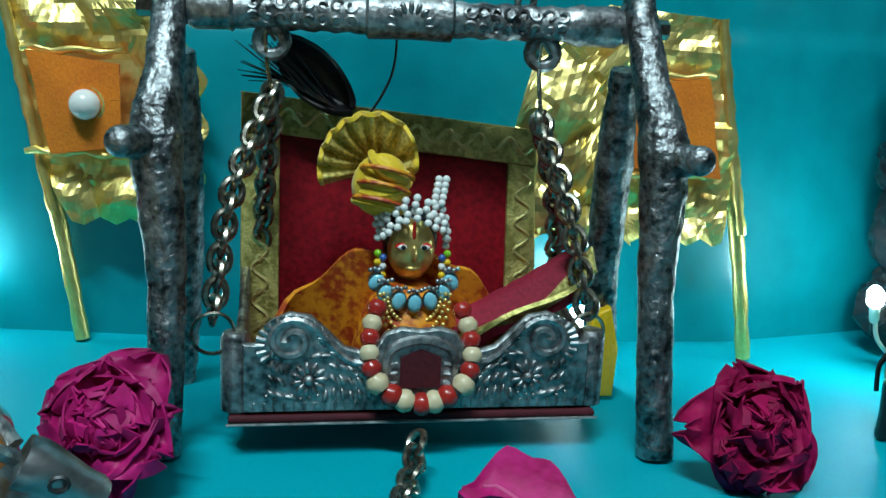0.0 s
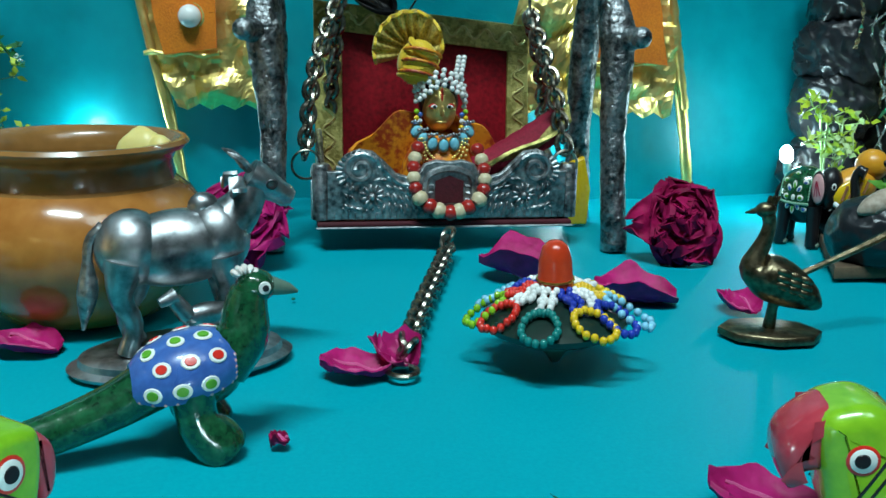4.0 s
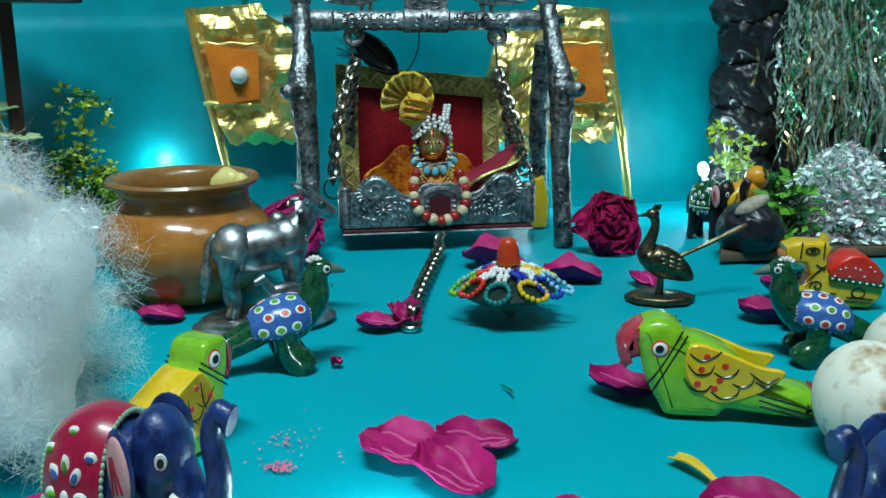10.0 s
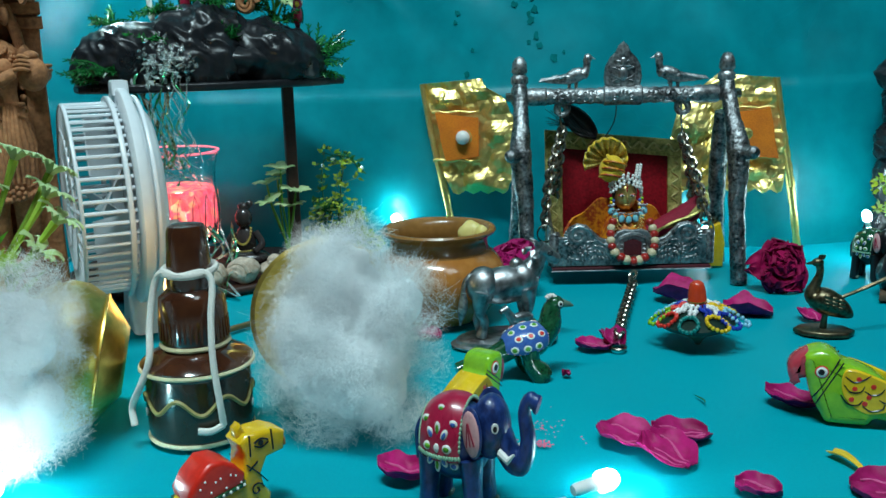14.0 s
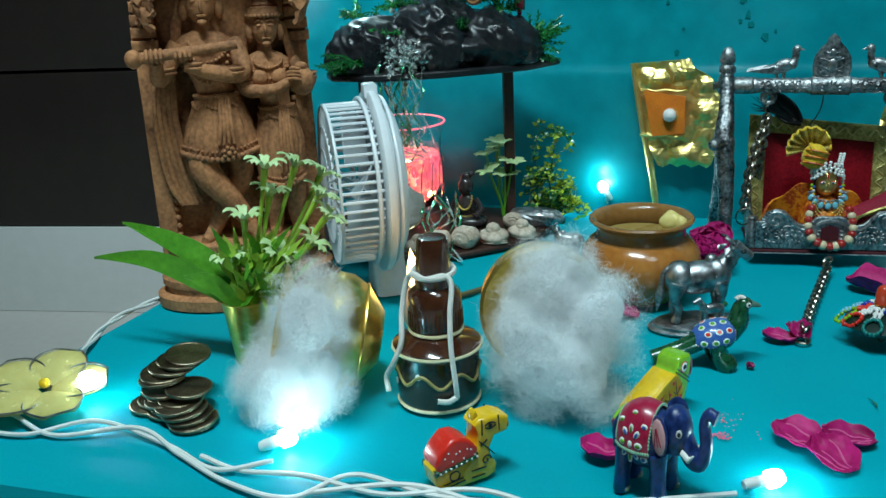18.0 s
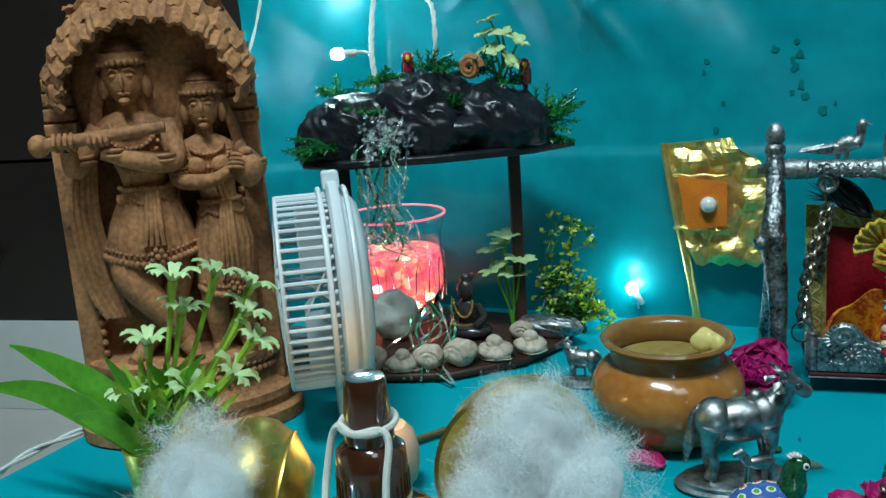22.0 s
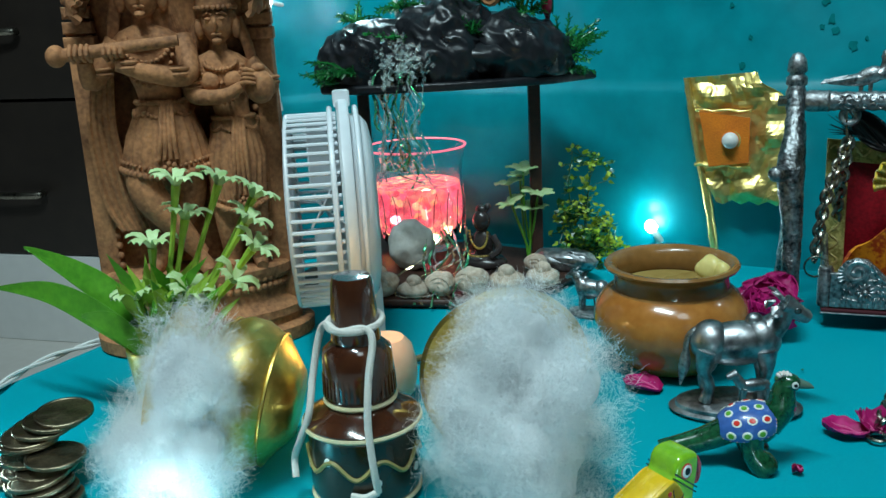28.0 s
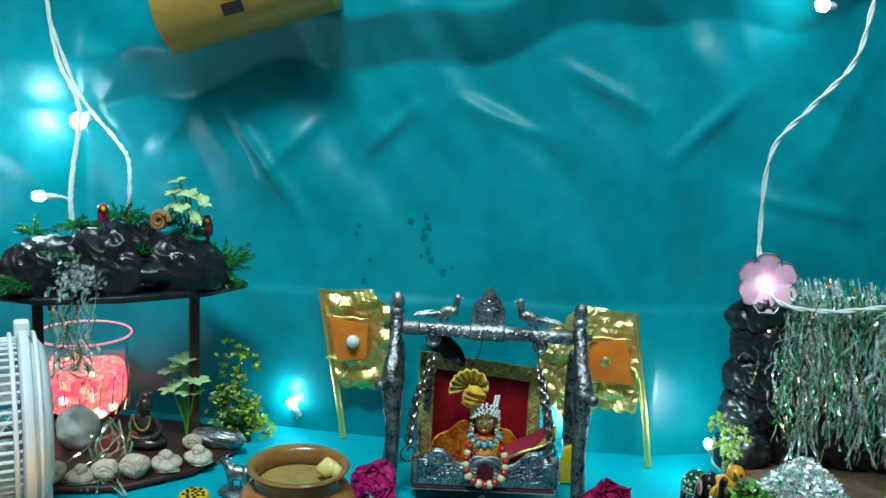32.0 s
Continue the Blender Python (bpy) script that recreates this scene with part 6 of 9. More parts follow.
def petal_on_cloth(x, y, az, L, Wd, cup, curl, material=None, tilt=0.0, z=0.0):
    bm = B()
    sheet(bm, 14, 14, petal_surface(L, Wd, cup, curl, x * 90 + y * 40), 0.0005)
    ob = part("rose_petal", bm, material or ROSE_PINK, m=pose(x, y, 0, 0, 0, az) @ pose(0, -L * 0.5, 0, tilt, 0, 0))
    bpy.context.view_layer.update()
    low = min((ob.matrix_basis @ v.co).z for v in ob.data.vertices)
    ob.matrix_basis = Matrix.Translation((0, 0, z - low - 0.0006)) @ ob.matrix_basis
    f = petal_surface(L, Wd, cup, curl, x * 90 + y * 40)
    for u0, u1, v0, v1 in ((0.50, 0.44, 0.08, 0.72), (0.62, 0.80, 0.10, 0.85), (0.40, 0.20, 0.12, 0.70)):
        bm = B()
        tube(bm, [Vector(f(lerp(u0, u1, k / 8), lerp(v0, v1, k / 8))) + Vector((0, 0, 0.0002)) for k in range(9)], [0.0004 + 0.0002 * math.sin(k * 0.4) for k in range(9)], 5)
        part("pale_vein", bm, PETAL_VEIN, ob)
    return tagged(ob, "magenta rose petal lying curled on the teal cloth", "petal", "loose rose petals")


for args in ((-0.0225, -0.0030, 68, 0.026, 0.0130, 0.35, 0.45), (0.0010, 0.0030, 100, 0.025, 0.0110, 0.4, 0.5), (-0.0070, -0.0190, 40, 0.026, 0.0120, 0.35, 0.4, None, 4, 0.001),
             (-0.135, 0.132, 85, 0.020, 0.009, 0.4, 0.3), (0.021, 0.220, 78, 0.034, 0.0145, 0.9, 0.45), (0.060, 0.194, 80, 0.030, 0.0125, 0.8, 0.40), (0.0560, 0.0450, 78, 0.025, 0.010, 0.5, 0.6),
             (0.0745, -0.0400, 85, 0.030, 0.0150, 0.22, 0.15), (0.0250, -0.0440, 80, 0.017, 0.0080, 0.5, 0.4), (-0.112, -0.047, 110, 0.020, 0.010, 0.6, 0.8), (-0.025, 0.127, 40, 0.015, 0.008, 0.9, 1.0), (-0.036, 0.119, 95, 0.020, 0.008, 0.4, 0.4),
             (0.096, 0.186, 20, 0.016, 0.008, 0.6, 0.6), (0.137, 0.129, 85, 0.023, 0.010, 0.5, 0.6), (0.158, 0.156, 55, 0.026, 0.012, 0.7, 0.8), (0.150, 0.115, 95, 0.022, 0.009, 0.6, 0.6), (0.104, 0.038, 70, 0.012, 0.006, 0.6, 0.8)):
    petal_on_cloth(*args)
petal_on_cloth(-0.0500, 0.0735, 80, 0.0045, 0.0022, 0.2, 0.2, ROSE_RED)
bm = B()
sheet(bm, 4, 12, lambda u, v: (0.0115 + 0.004 * math.sin(v * 2) + 0.0010 * (u - 0.5) * math.sin(math.pi * v), 0.052 - 0.014 * v, 0.0006 + 0.0015 * v), 0.0003)
tagged(part("dry_leaf", bm, DARK_LEAF), "thin dry green leaf sliver on the cloth", "leaf")
bm = B()
sheet(bm, 6, 16, lambda u, v: (0.0600 + 0.010 * v + 0.0035 * (u - 0.5) * (1.2 - v), -0.0075 - 0.019 * v + 0.003 * (u - 0.5), 0.0012 + 0.0016 * math.sin(v * 4) + 0.0008 * math.cos(u * 6)), 0.0005)
tagged(part("marigold_petal", bm, YELLOW_CLOTH), "curled yellow marigold petal on the cloth", "petal")
pw = B()
rng = random.Random(4)
for k in range(46):
    a, r = rng.uniform(0, 6.28), abs(rng.gauss(0, 0.008))
    ball(pw, (-0.060 + r * math.cos(a) * 1.0, 0.006 + r * math.sin(a) * 1.4, 0.0002), (rng.uniform(0.0002, 0.0006), rng.uniform(0.0002, 0.0006), 0.0002), 5, 3)
for k in range(40):
    ball(pw, (-0.058 + rng.gauss(0, 0.0022), -0.011 + rng.gauss(0, 0.0018), 0.0003), (0.0006, 0.0006, 0.0003), 5, 3)
tagged(part("pink_powder", pw, mat("pink_powder_grain", (0.80, 0.16, 0.28), grain=500, rough=0.9)), "scattered pink colour powder on the cloth", "powder", kind="stuff")

# white balls
for (x, y, r, lb) in ((0.1220, -0.0030, 0.0182, "stained off-white ball behind the blue elephant"), (0.1560, 0.0360, 0.0182, "off-white ball with brown stains on the cloth")):
    tagged(part("white_ball", ball(B(), (x, y, r - 0.0008), r, 36, 24, lump=0.04, freq=60), STONE_WHITE), lb, "ball", "white balls")

for x, y, r in ((-0.0735, 0.170, 0.0022), (-0.064, 0.186, 0.0007)):
    bm = B()
    sheet(bm, 6, 6, lambda u, v: (x + r * (2 * u - 1) * math.sqrt(1 - 0.5 * (2 * v - 1) ** 2), y + r * 1.5 * (2 * v - 1) * math.sqrt(1 - 0.5 * (2 * u - 1) ** 2), 0.0003), 0.0003)
    tagged(part("leaf_crumb", bm, DARK_LEAF), "tiny green leaf crumb on the cloth", "leaf")



# ---- waterfall rock on its stand, at the left ----
def crumple(bm, c, r, seed, u=40, v=26, amp=0.24, freq=70):
    """A lump wrapped in creased sheet: flat facets between sharp folds."""
    first = len(bm.verts)
    ball(bm, (0, 0, 0), r, u, v)
    bm.verts.ensure_lookup_table()
    for w in bm.verts[first:]:
        p = w.co * freq + Vector((seed * 3.1, seed, seed * 1.7))
        q = Vector((p.x + 0.6 * p.z, p.y * 1.3, p.z - 0.5 * p.x))
        crease = 1 - 2.2 * abs(noise.noise(q * 0.55 + Vector((7, 1, 3))))
        fine_ = 1 - 2.2 * abs(noise.noise(Vector((q.x * 2.1, q.y * 1.0, q.z * 1.3))))
        w.co *= 1 + amp * (0.75 * noise.noise(p * 0.33) + 0.26 * crease + 0.19 * fine_ - 0.16)
        w.co += Vector(c)
    return bm


CAN = pose(-0.322, 0.276, 0, 0, 0, 31.5)
stand = thing("waterfall_rock", CAN, "black crumpled plastic rock ledge on two wooden posts", "rock model")
for cx, cz, r, sd in ((-0.050, 0.1640, (0.042, 0.032, 0.027), 1), (0.0, 0.1700, (0.040, 0.036, 0.034), 2), (0.052, 0.1640, (0.038, 0.032, 0.028), 3), (-0.026, 0.1625, (0.030, 0.034, 0.015), 4), (0.030, 0.1615, (0.034, 0.034, 0.014), 5)):
    bm = B()
    crumple(bm, (cx, 0, cz), r, sd, 120, 80, 0.36, 50)
    for w in bm.verts:
        w.co.z = max(w.co.z, 0.1455 + 0.002 * noise.noise(w.co * 90))
    part("rock_lump", bm, BLACK_PLASTIC, stand)
bm = B()
slab(bm, [(-0.092, -0.012), (-0.060, -0.034), (0.0, -0.040), (0.05, -0.032), (0.104, -0.010), (0.106, 0.006), (0.07, 0.030), (0.0, 0.038), (-0.06, 0.032), (-0.09, 0.010)], 0.006, pose(0, 0, 0.1445, 90, 0, 0) @ pose(0, 0, 0, 0, 2, 0), 0.002)
part("ledge_board", bm, BLACK_PLASTIC, stand)
for x, y in ((-0.062, 0.012), (0.062, 0.006)):
    bm = B()
    box(bm, (0.0085, 0.0075, 0.138), pose(x, y, 0.074), 0.0008)
    part("post", bm, DARK_WOOD, stand, "dark wooden post")


def sprig(bm, root, n, length, rng, spread=(1, 1, 1), r=0.0007, needle=0.006, mi=0):
    for k in range(n):
        d = Vector((rng.uniform(-1, 1) * spread[0], rng.uniform(-1, 1) * spread[1], rng.uniform(0.0, 1) * spread[2])).normalized()
        L = length * rng.uniform(0.6, 1.0)
        a = Vector(root) + Vector((rng.uniform(-1, 1), rng.uniform(-1, 1), 0)) * 0.004
        tip = a + d * L + Vector((0, 0, -0.2 * L * rng.random()))
        tube(bm, [a, (a + tip) / 2 + Vector((0, 0, 0.1 * L)), tip], [r, r, r * 0.4], 4, mi=mi)
        for j in range(int(L / 0.0016)):
            s = (j + 1) / (L / 0.0016 + 1)
            q = a.lerp(tip, s)
            e = (d.orthogonal().normalized() * math.cos(j * 2.4) + d.cross(d.orthogonal()).normalized() * math.sin(j * 2.4)) * needle * (1 - 0.4 * s) + d * needle * 0.6
            tube(bm, [q, q + e * 0.8], [0.0008, 0.0003], 3, mi=mi)


MOSS = mat("glossy_green_sprig", (0.02, 0.22, 0.045), (0.006, 0.08, 0.02), 0.25, grain=300, blotch=90, vary=0.3)
rng = random.Random(11)
moss = thing("moss_sprigs", Matrix(), "green glossy plastic sprigs tucked along the rock", "artificial plant")
for root, n, L, sp, up in (((-0.365, 0.218, 0.156), 16, 0.034, (1.6, 0.8, 0.35), -1), ((-0.378, 0.226, 0.150), 12, 0.026, (1.6, 0.8, 0.3), -1), ((-0.385, 0.258, 0.190), 10, 0.022, (1.5, 0.7, 0.4), 0), ((-0.352, 0.262, 0.197), 14, 0.022, (1.5, 0.8, 0.5), 0), ((-0.318, 0.276, 0.203), 18, 0.022, (1.5, 0.8, 0.6), 0), ((-0.292, 0.290, 0.199), 18, 0.024, (1.4, 0.8, 0.6), 0),
                      ((-0.250, 0.316, 0.158), 22, 0.040, (1.0, 0.6, 1.0), 1), ((-0.252, 0.310, 0.150), 10, 0.026, (1.4, 0.6, 0.3), 1), ((-0.345, 0.236, 0.178), 8, 0.018, (1.0, 0.8, 0.6), 0), ((-0.298, 0.262, 0.178), 8, 0.016, (0.6, 0.6, 1.0), 0), ((-0.270, 0.300, 0.190), 10, 0.018, (1.4, 0.5, 0.5), 0)):
    bm = B()
    sprig(bm, root, n, L, rng, sp, needle=0.0048)
    if up:
        for w in bm.verts:
            if (w.co.x - root[0]) * up < -0.004:
                w.co.x = 2 * root[0] - w.co.x
    part("sprig", bm, MOSS, moss)
PARROT_RED = CRIMSON
for x, y, z, az, lb in ((-0.260, 0.312, 0.188, -70, "tiny red parrot perched on the rock"), (-0.332, 0.272, 0.198, -60, "tiny red and green parrot perched on the rock")):
    e = thing("parrot_miniature", pose(x, y, z, 0, 0, az), lb, "figurine", "tiny red parrots")
    bm = B()
    ball(bm, (0, 0, 0.006), (0.0042, 0.0040, 0.0075), 12, 10, pose(0, 0, 0, 0, 15, 0))
    ball(bm, (0.0015, 0, 0.0145), 0.0042, 12, 8)
    tube(bm, [(-0.002, 0, 0.004), (-0.006, 0, -0.006)], [0.003, 0.0012], 8)
    part("body", bm, PARROT_RED, e)
    part("beak", tube(B(), [(0.0045, 0, 0.0150), (0.0070, 0, 0.0132), (0.0068, 0, 0.0115)], [0.0018, 0.0014, 0.0003], 7), YELLOW_PAINT, e)
    for s in (-1, 1):
        part("wing", ball(B(), (-0.001, s * 0.0036, 0.006), (0.0028, 0.0012, 0.0062), 10, 8), GREEN_LACQ, e)
        eye = part("eye", ball(B(), (0.0028, s * 0.0034, 0.0158), 0.0012, 8, 6), WHITE_PAINT, e)
snail = thing("brown_snail_shell", pose(-0.290, 0.286, 0.199), "brown striped snail shell on the rock", "shell")
bm = B()
tube(bm, [((0.0075 - 0.0055 * k / 26) * math.cos(k * 0.5), -0.0006 * k * 0.2, 0.004 + (0.0075 - 0.0055 * k / 26) * math.sin(k * 0.5)) for k in range(27)], [0.0034 - 0.0022 * k / 26 for k in range(27)], 8)
part("spiral", bm, TERRACOTTA, snail)


def leafy(name, m, label, stems, leaf_mat, stem_mat, leaf_len, rng, petals=5):
    e = thing(name, m, label, "artificial plant")
    for pts in stems:
        bm = B()
        path = smoothpath(pts, 5)
        tube(bm, path, [0.0009] * (len(path) - 1) + [0.0005], 5)
        st_ = part("stem", bm, stem_mat, e)
        tip = path[-1]
        d = (path[-1] - path[-3]).normalized()
        bm = B()
        for k in range(petals):
            a = 2 * math.pi * k / petals + rng.random()
            o1 = d.orthogonal().normalized()
            o2 = d.cross(o1)
            out_ = (o1 * math.cos(a) + o2 * math.sin(a))
            side = d.cross(out_).normalized()
            L = leaf_len * rng.uniform(0.8, 1.15)
            sheet(bm, 4, 5, lambda u, v: tip + out_ * (L * v * 0.85) + d * (L * 0.55 * v - 0.35 * L * v * v) + side * ((u - 0.5) * L * 0.55 * math.sin(math.pi * min(1, 0.12 + 0.86 * v)) ** 0.7) + d * 0.0006 * math.sin(v * 8 + u * 9), 0.0004)
        part("flower_head", bm, leaf_mat, st_)
    return e


leafy("flower_sprig", pose(-0.278, 0.306, 0.188), "pale green artificial flower sprig above the rock",
      [[(0, 0, 0), (0.004, 0, 0.022), (-0.002, -0.004, 0.046)], [(0.002, 0, 0), (0.010, -0.002, 0.016), (0.018, -0.005, 0.030)], [(0, 0, 0), (-0.004, 0, 0.014), (-0.010, -0.004, 0.024)], [(0, 0, 0.004), (0.006, 0, 0.020), (0.007, -0.006, 0.036)], [(0, 0, 0), (0.003, -0.004, 0.014), (0.002, -0.010, 0.024)], [(0, 0, 0), (-0.003, -0.002, 0.018), (-0.007, -0.006, 0.036)], [(0, 0, 0), (0.004, -0.004, 0.010), (0.012, -0.008, 0.018)]], PALE_LEAF, LEAF_GREEN, 0.0105, rng, 7)
leafy("flower_sprig", pose(-0.278, 0.311, 0.003), "pale green artificial flower sprig by the post",
      [[(0, 0, 0), (-0.004, 0, 0.030), (-0.006, 0, 0.068)], [(0, 0, 0), (0.002, -0.002, 0.022), (0.003, -0.003, 0.044)], [(0, 0, 0.01), (-0.010, -0.002, 0.040), (-0.014, -0.003, 0.062)], [(0, 0, 0.01), (0.006, -0.003, 0.034), (0.010, -0.004, 0.056)], [(0, 0, 0.01), (-0.004, -0.004, 0.028), (-0.010, -0.008, 0.048)], [(0, 0, 0.02), (-0.002, -0.003, 0.05), (-0.001, -0.005, 0.074)]], PALE_LEAF, LEAF_GREEN, 0.015, rng, 7)


def bushy(name, m, label, stems, rng, leaf=0.0042, n=36, mats=(DARK_LEAF, YELLOW_LEAF), bare=0.12):
    e = thing(name, m, label, "artificial plant")
    for i, pts in enumerate(stems):
        bm = B()
        path = smoothpath(pts, 8)
        tube(bm, path, 0.0006, 4, mi=0)
        for k in range(n):
            s = k / n
            p = path[min(len(path) - 1, int(lerp(bare, 1.0, s) * len(path)))]
            tw_ = p + Vector((rng.gauss(0, 0.0065), rng.gauss(0, 0.005), rng.gauss(0.001, 0.0055)))
            tube(bm, [p, tw_], 0.00035, 3, mi=0)
            p = tw_
            for q in range(5):
                d = Vector((rng.uniform(-1, 1), rng.uniform(-1, 1), rng.uniform(-0.2, 1))).normalized()
                side = d.orthogonal().normalized()
                L = leaf * rng.uniform(0.7, 1.4)
                mi = 1 if (i % 2 == 0 and s > 0.45) or rng.random() < 0.40 else 0
                vs = [bm.verts.new(p + d * L * 0.1), bm.verts.new(p + d * L * 0.6 + side * L * 0.35), bm.verts.new(p + d * L * 1.3 + Vector((0, 0, -0.0006))), bm.verts.new(p + d * L * 0.6 - side * L * 0.35)]
                bm.faces.new(vs).material_index = mi
        part("leafy_stem", bm, list(mats), e, recalc=False)
    return e


bushy("fern_bush", pose(-0.245, 0.338, 0.0) @ Matrix.Scale(0.91, 4), "dark green and yellow artificial fern bush by the wall",
      [[(0, 0, 0), (0.004, -0.004, 0.040), (0.010, -0.008, 0.078)], [(0, 0, 0), (-0.010, 0, 0.040), (-0.008, -0.004, 0.086), (0.014, -0.006, 0.092), (0.026, -0.01, 0.082)], [(0, 0, 0), (0.012, -0.004, 0.030), (0.022, -0.012, 0.042)],
       [(0, 0, 0), (-0.012, -0.006, 0.024), (-0.018, -0.010, 0.052)], [(0, 0, 0), (0.016, -0.010, 0.014), (0.032, -0.016, 0.022)], [(0, 0, 0), (0.004, -0.012, 0.020), (0.012, -0.02, 0.034)], [(0, 0, 0), (0.018, -0.006, 0.020), (0.036, -0.010, 0.010)], [(0, 0, 0), (-0.008, -0.006, 0.03), (0.002, -0.012, 0.056)]], rng)

# board with shells
bm = B()
slab(bm, [(-0.430, -0.205), (-0.400, -0.192), (-0.34, -0.190), (-0.285, -0.208), (-0.245, -0.250), (-0.228, -0.300), (-0.24, -0.345), (-0.44, -0.345)], 0.005, pose(0, 0, 0.0032, 90, 0, 0), 0.0012)
tagged(part("display_board", bm, DARK_WOOD), "dark brown curved board under the shells", "board")


def shell(m, label, R=0.011, seed=1, whorl=True):
    e = thing("sea_shell", m, label, "shell", "sea shells on the board")
    bm = B()
    if whorl:
        ball(bm, (0, 0, R * 0.78), (R, R * 0.95, R * 0.8), 20, 14, lump=0.16, freq=150)
        tube(bm, [(R * (0.75 - 0.7 * k / 22) * math.cos(k * 0.62), -R * 0.55 - R * 0.03 * k * 0.5, R * 0.8 + R * (0.62 - 0.55 * k / 22) * math.sin(k * 0.62)) for k in range(23)], [R * (0.20 - 0.13 * k / 22) for k in range(23)], 8)
    else:
        ball(bm, (0, 0, R * 0.55), (R * 1.15, R, R * 0.6), 22, 14, lump=0.2, freq=130)
        ball(bm, (0, -R * 0.1, R * 1.15), (R * 0.55, R * 0.5, R * 0.45), 14, 10, lump=0.2, freq=160)
        for k in range(4):
            tube(bm, [(R * math.cos(a) * (1.08 - 0.06 * k), -R * (0.90 - 0.05 * k) * math.sin(a), R * (0.22 + 0.13 * k + 0.05 * math.sin(a * 3 + seed))) for a in (math.pi * j / 10 for j in range(11))], R * 0.045, 5)
        ball(bm, (-R * 0.15, -R * 0.55, R * 1.05), (R * 0.26, R * 0.10, R * 0.20), 12, 8, lump=0.2, freq=160)
    part("shell_body", bm, SHELL, e)
    return e


for i, (x, y, R, wh, lb) in enumerate(((-0.384, 0.222, 0.0100, True, "knobbly brown and white sea shell"), (-0.362, 0.224, 0.0095, True, "rough grey coiled sea shell"), (-0.340, 0.203, 0.0110, True, "grey-white coiled sea shell"), (-0.318, 0.207, 0.0100, False, "white barnacled sea shell"),
                                       (-0.284, 0.228, 0.0120, True, "round off-white sea shell with an opening"), (-0.265, 0.245, 0.0112, False, "cream stepped limpet shell"), (-0.303, 0.217, 0.0108, True, "beige lumpy sea shell"), (-0.246, 0.264, 0.0105, False, "pale grey flat sea shell"),
                                       (-0.380, 0.235, 0.0085, True, "small white snail shell"), (-0.262, 0.288, 0.0090, True, "striped grey snail shell"))):
    shell(pose(x, y, 0.0052, 0, 0, rng.uniform(-40, 40)), lb, R, i, wh)
tagged(part("white_coral", ball(B(), (-0.355, 0.265, 0.0245), (0.0185, 0.014, 0.0195), 30, 20, lump=0.12, freq=110), mat("white_coral_stone", (0.72, 0.72, 0.68), (0.55, 0.55, 0.50), 0.7, grain=300, bump=0.5)), "large white coral stone before the glass", "stone")
bm = B()
crumple(bm, (-0.246, 0.302, 0.012), (0.024, 0.012, 0.009), 6, 30, 18, 0.3, 150)
tagged(part("foil_lump", bm, SILVER_SMOOTH, smooth=False), "crumpled silver foil lump on the board", "foil")
# dark seated idol, a single shape
bm = B()
im = pose(-0.303, 0.283, 0.0055)
ball(bm, im @ Vector((0, 0, 0.006)), (0.019, 0.013, 0.0065), 20, 12)
ball(bm, im @ Vector((0, 0, 0.019)), (0.0085, 0.006, 0.012), 16, 12)
ball(bm, im @ Vector((0, -0.001, 0.037)), (0.0068, 0.0062, 0.0082), 16, 12)
ball(bm, im @ Vector((0, 0.001, 0.0455)), (0.0050, 0.0048, 0.0040), 12, 8)
ball(bm, im @ Vector((0.005, 0, 0.048)), 0.0028, 10, 8)
for s in (-1, 1):
    tube(bm, smoothpath([im @ Vector((s * 0.0085, 0, 0.026)), im @ Vector((s * 0.014, -0.002, 0.017)), im @ Vector((s * 0.010, -0.009, 0.012))], 5), 0.0028, 8)
for k in range(18):
    a = math.pi * k / 17
    ball(bm, im @ Vector((0.0075 * math.cos(a), -0.0065, 0.030 - 0.013 * math.sin(a))), 0.0010, 6, 4, mi=1)
    ball(bm, im @ Vector((0.010 * math.cos(a), -0.0115 * math.sin(a) - 0.002, 0.013)), 0.0009, 6, 4, mi=1)
tagged(part("seated_idol", bm, [mat("black_glazed_clay", (0.045, 0.035, 0.035), (0.02, 0.016, 0.016), 0.25, grain=200, coat=0.4), BRASS]), "small black seated idol with gold beads", "statue")

# lit glass
glass = thing("tumbler_glass", pose(-0.378, 0.317, 0.0055), "clear glass tumbler lit pink from inside", "glass")
bm = B()
lathe(bm, [(0, 0.0), (0.024, 0.0), (0.0255, 0.004), (0.0345, 0.018), (0.0385, 0.030), (0.0385, 0.044), (0.0365, 0.056), (0.0370, 0.070), (0.0405, 0.084), (0.0412, 0.0850), (0.0398, 0.0850), (0.0358, 0.070), (0.0352, 0.056), (0.0370, 0.044), (0.0370, 0.030), (0.0330, 0.019), (0.024, 0.008), (0, 0.007)], 48)
bod = part("vessel", bm, GLASS, glass)
bm = B()
tube(bm, [(0.0405 * math.cos(a), 0.0405 * math.sin(a), 0.0850) for a in (2 * math.pi * k / 48 for k in range(48))], 0.0008, 6, True)
# Rim emission stands in for pink light caught by the glass.
part("glowing_rim", bm, mat("pink_lit_rim", (0.9, 0.4, 0.35), grain=200, rough=0.2, emit=(1.0, 0.16, 0.26), emit_strength=1.3), glass, "glass rim with pink light put in as emission")
bm = B()
lathe(bm, [(0, 0.0085), (0.022, 0.0090), (0.032, 0.0195), (0.0362, 0.0305), (0.0362, 0.0440), (0.0346, 0.0550), (0, 0.0550)], 40)
# Pink of the inner lights is put into the water's colour and emission.
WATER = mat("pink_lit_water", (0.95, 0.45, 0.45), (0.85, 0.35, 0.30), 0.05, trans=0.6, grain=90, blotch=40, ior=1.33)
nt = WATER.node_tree
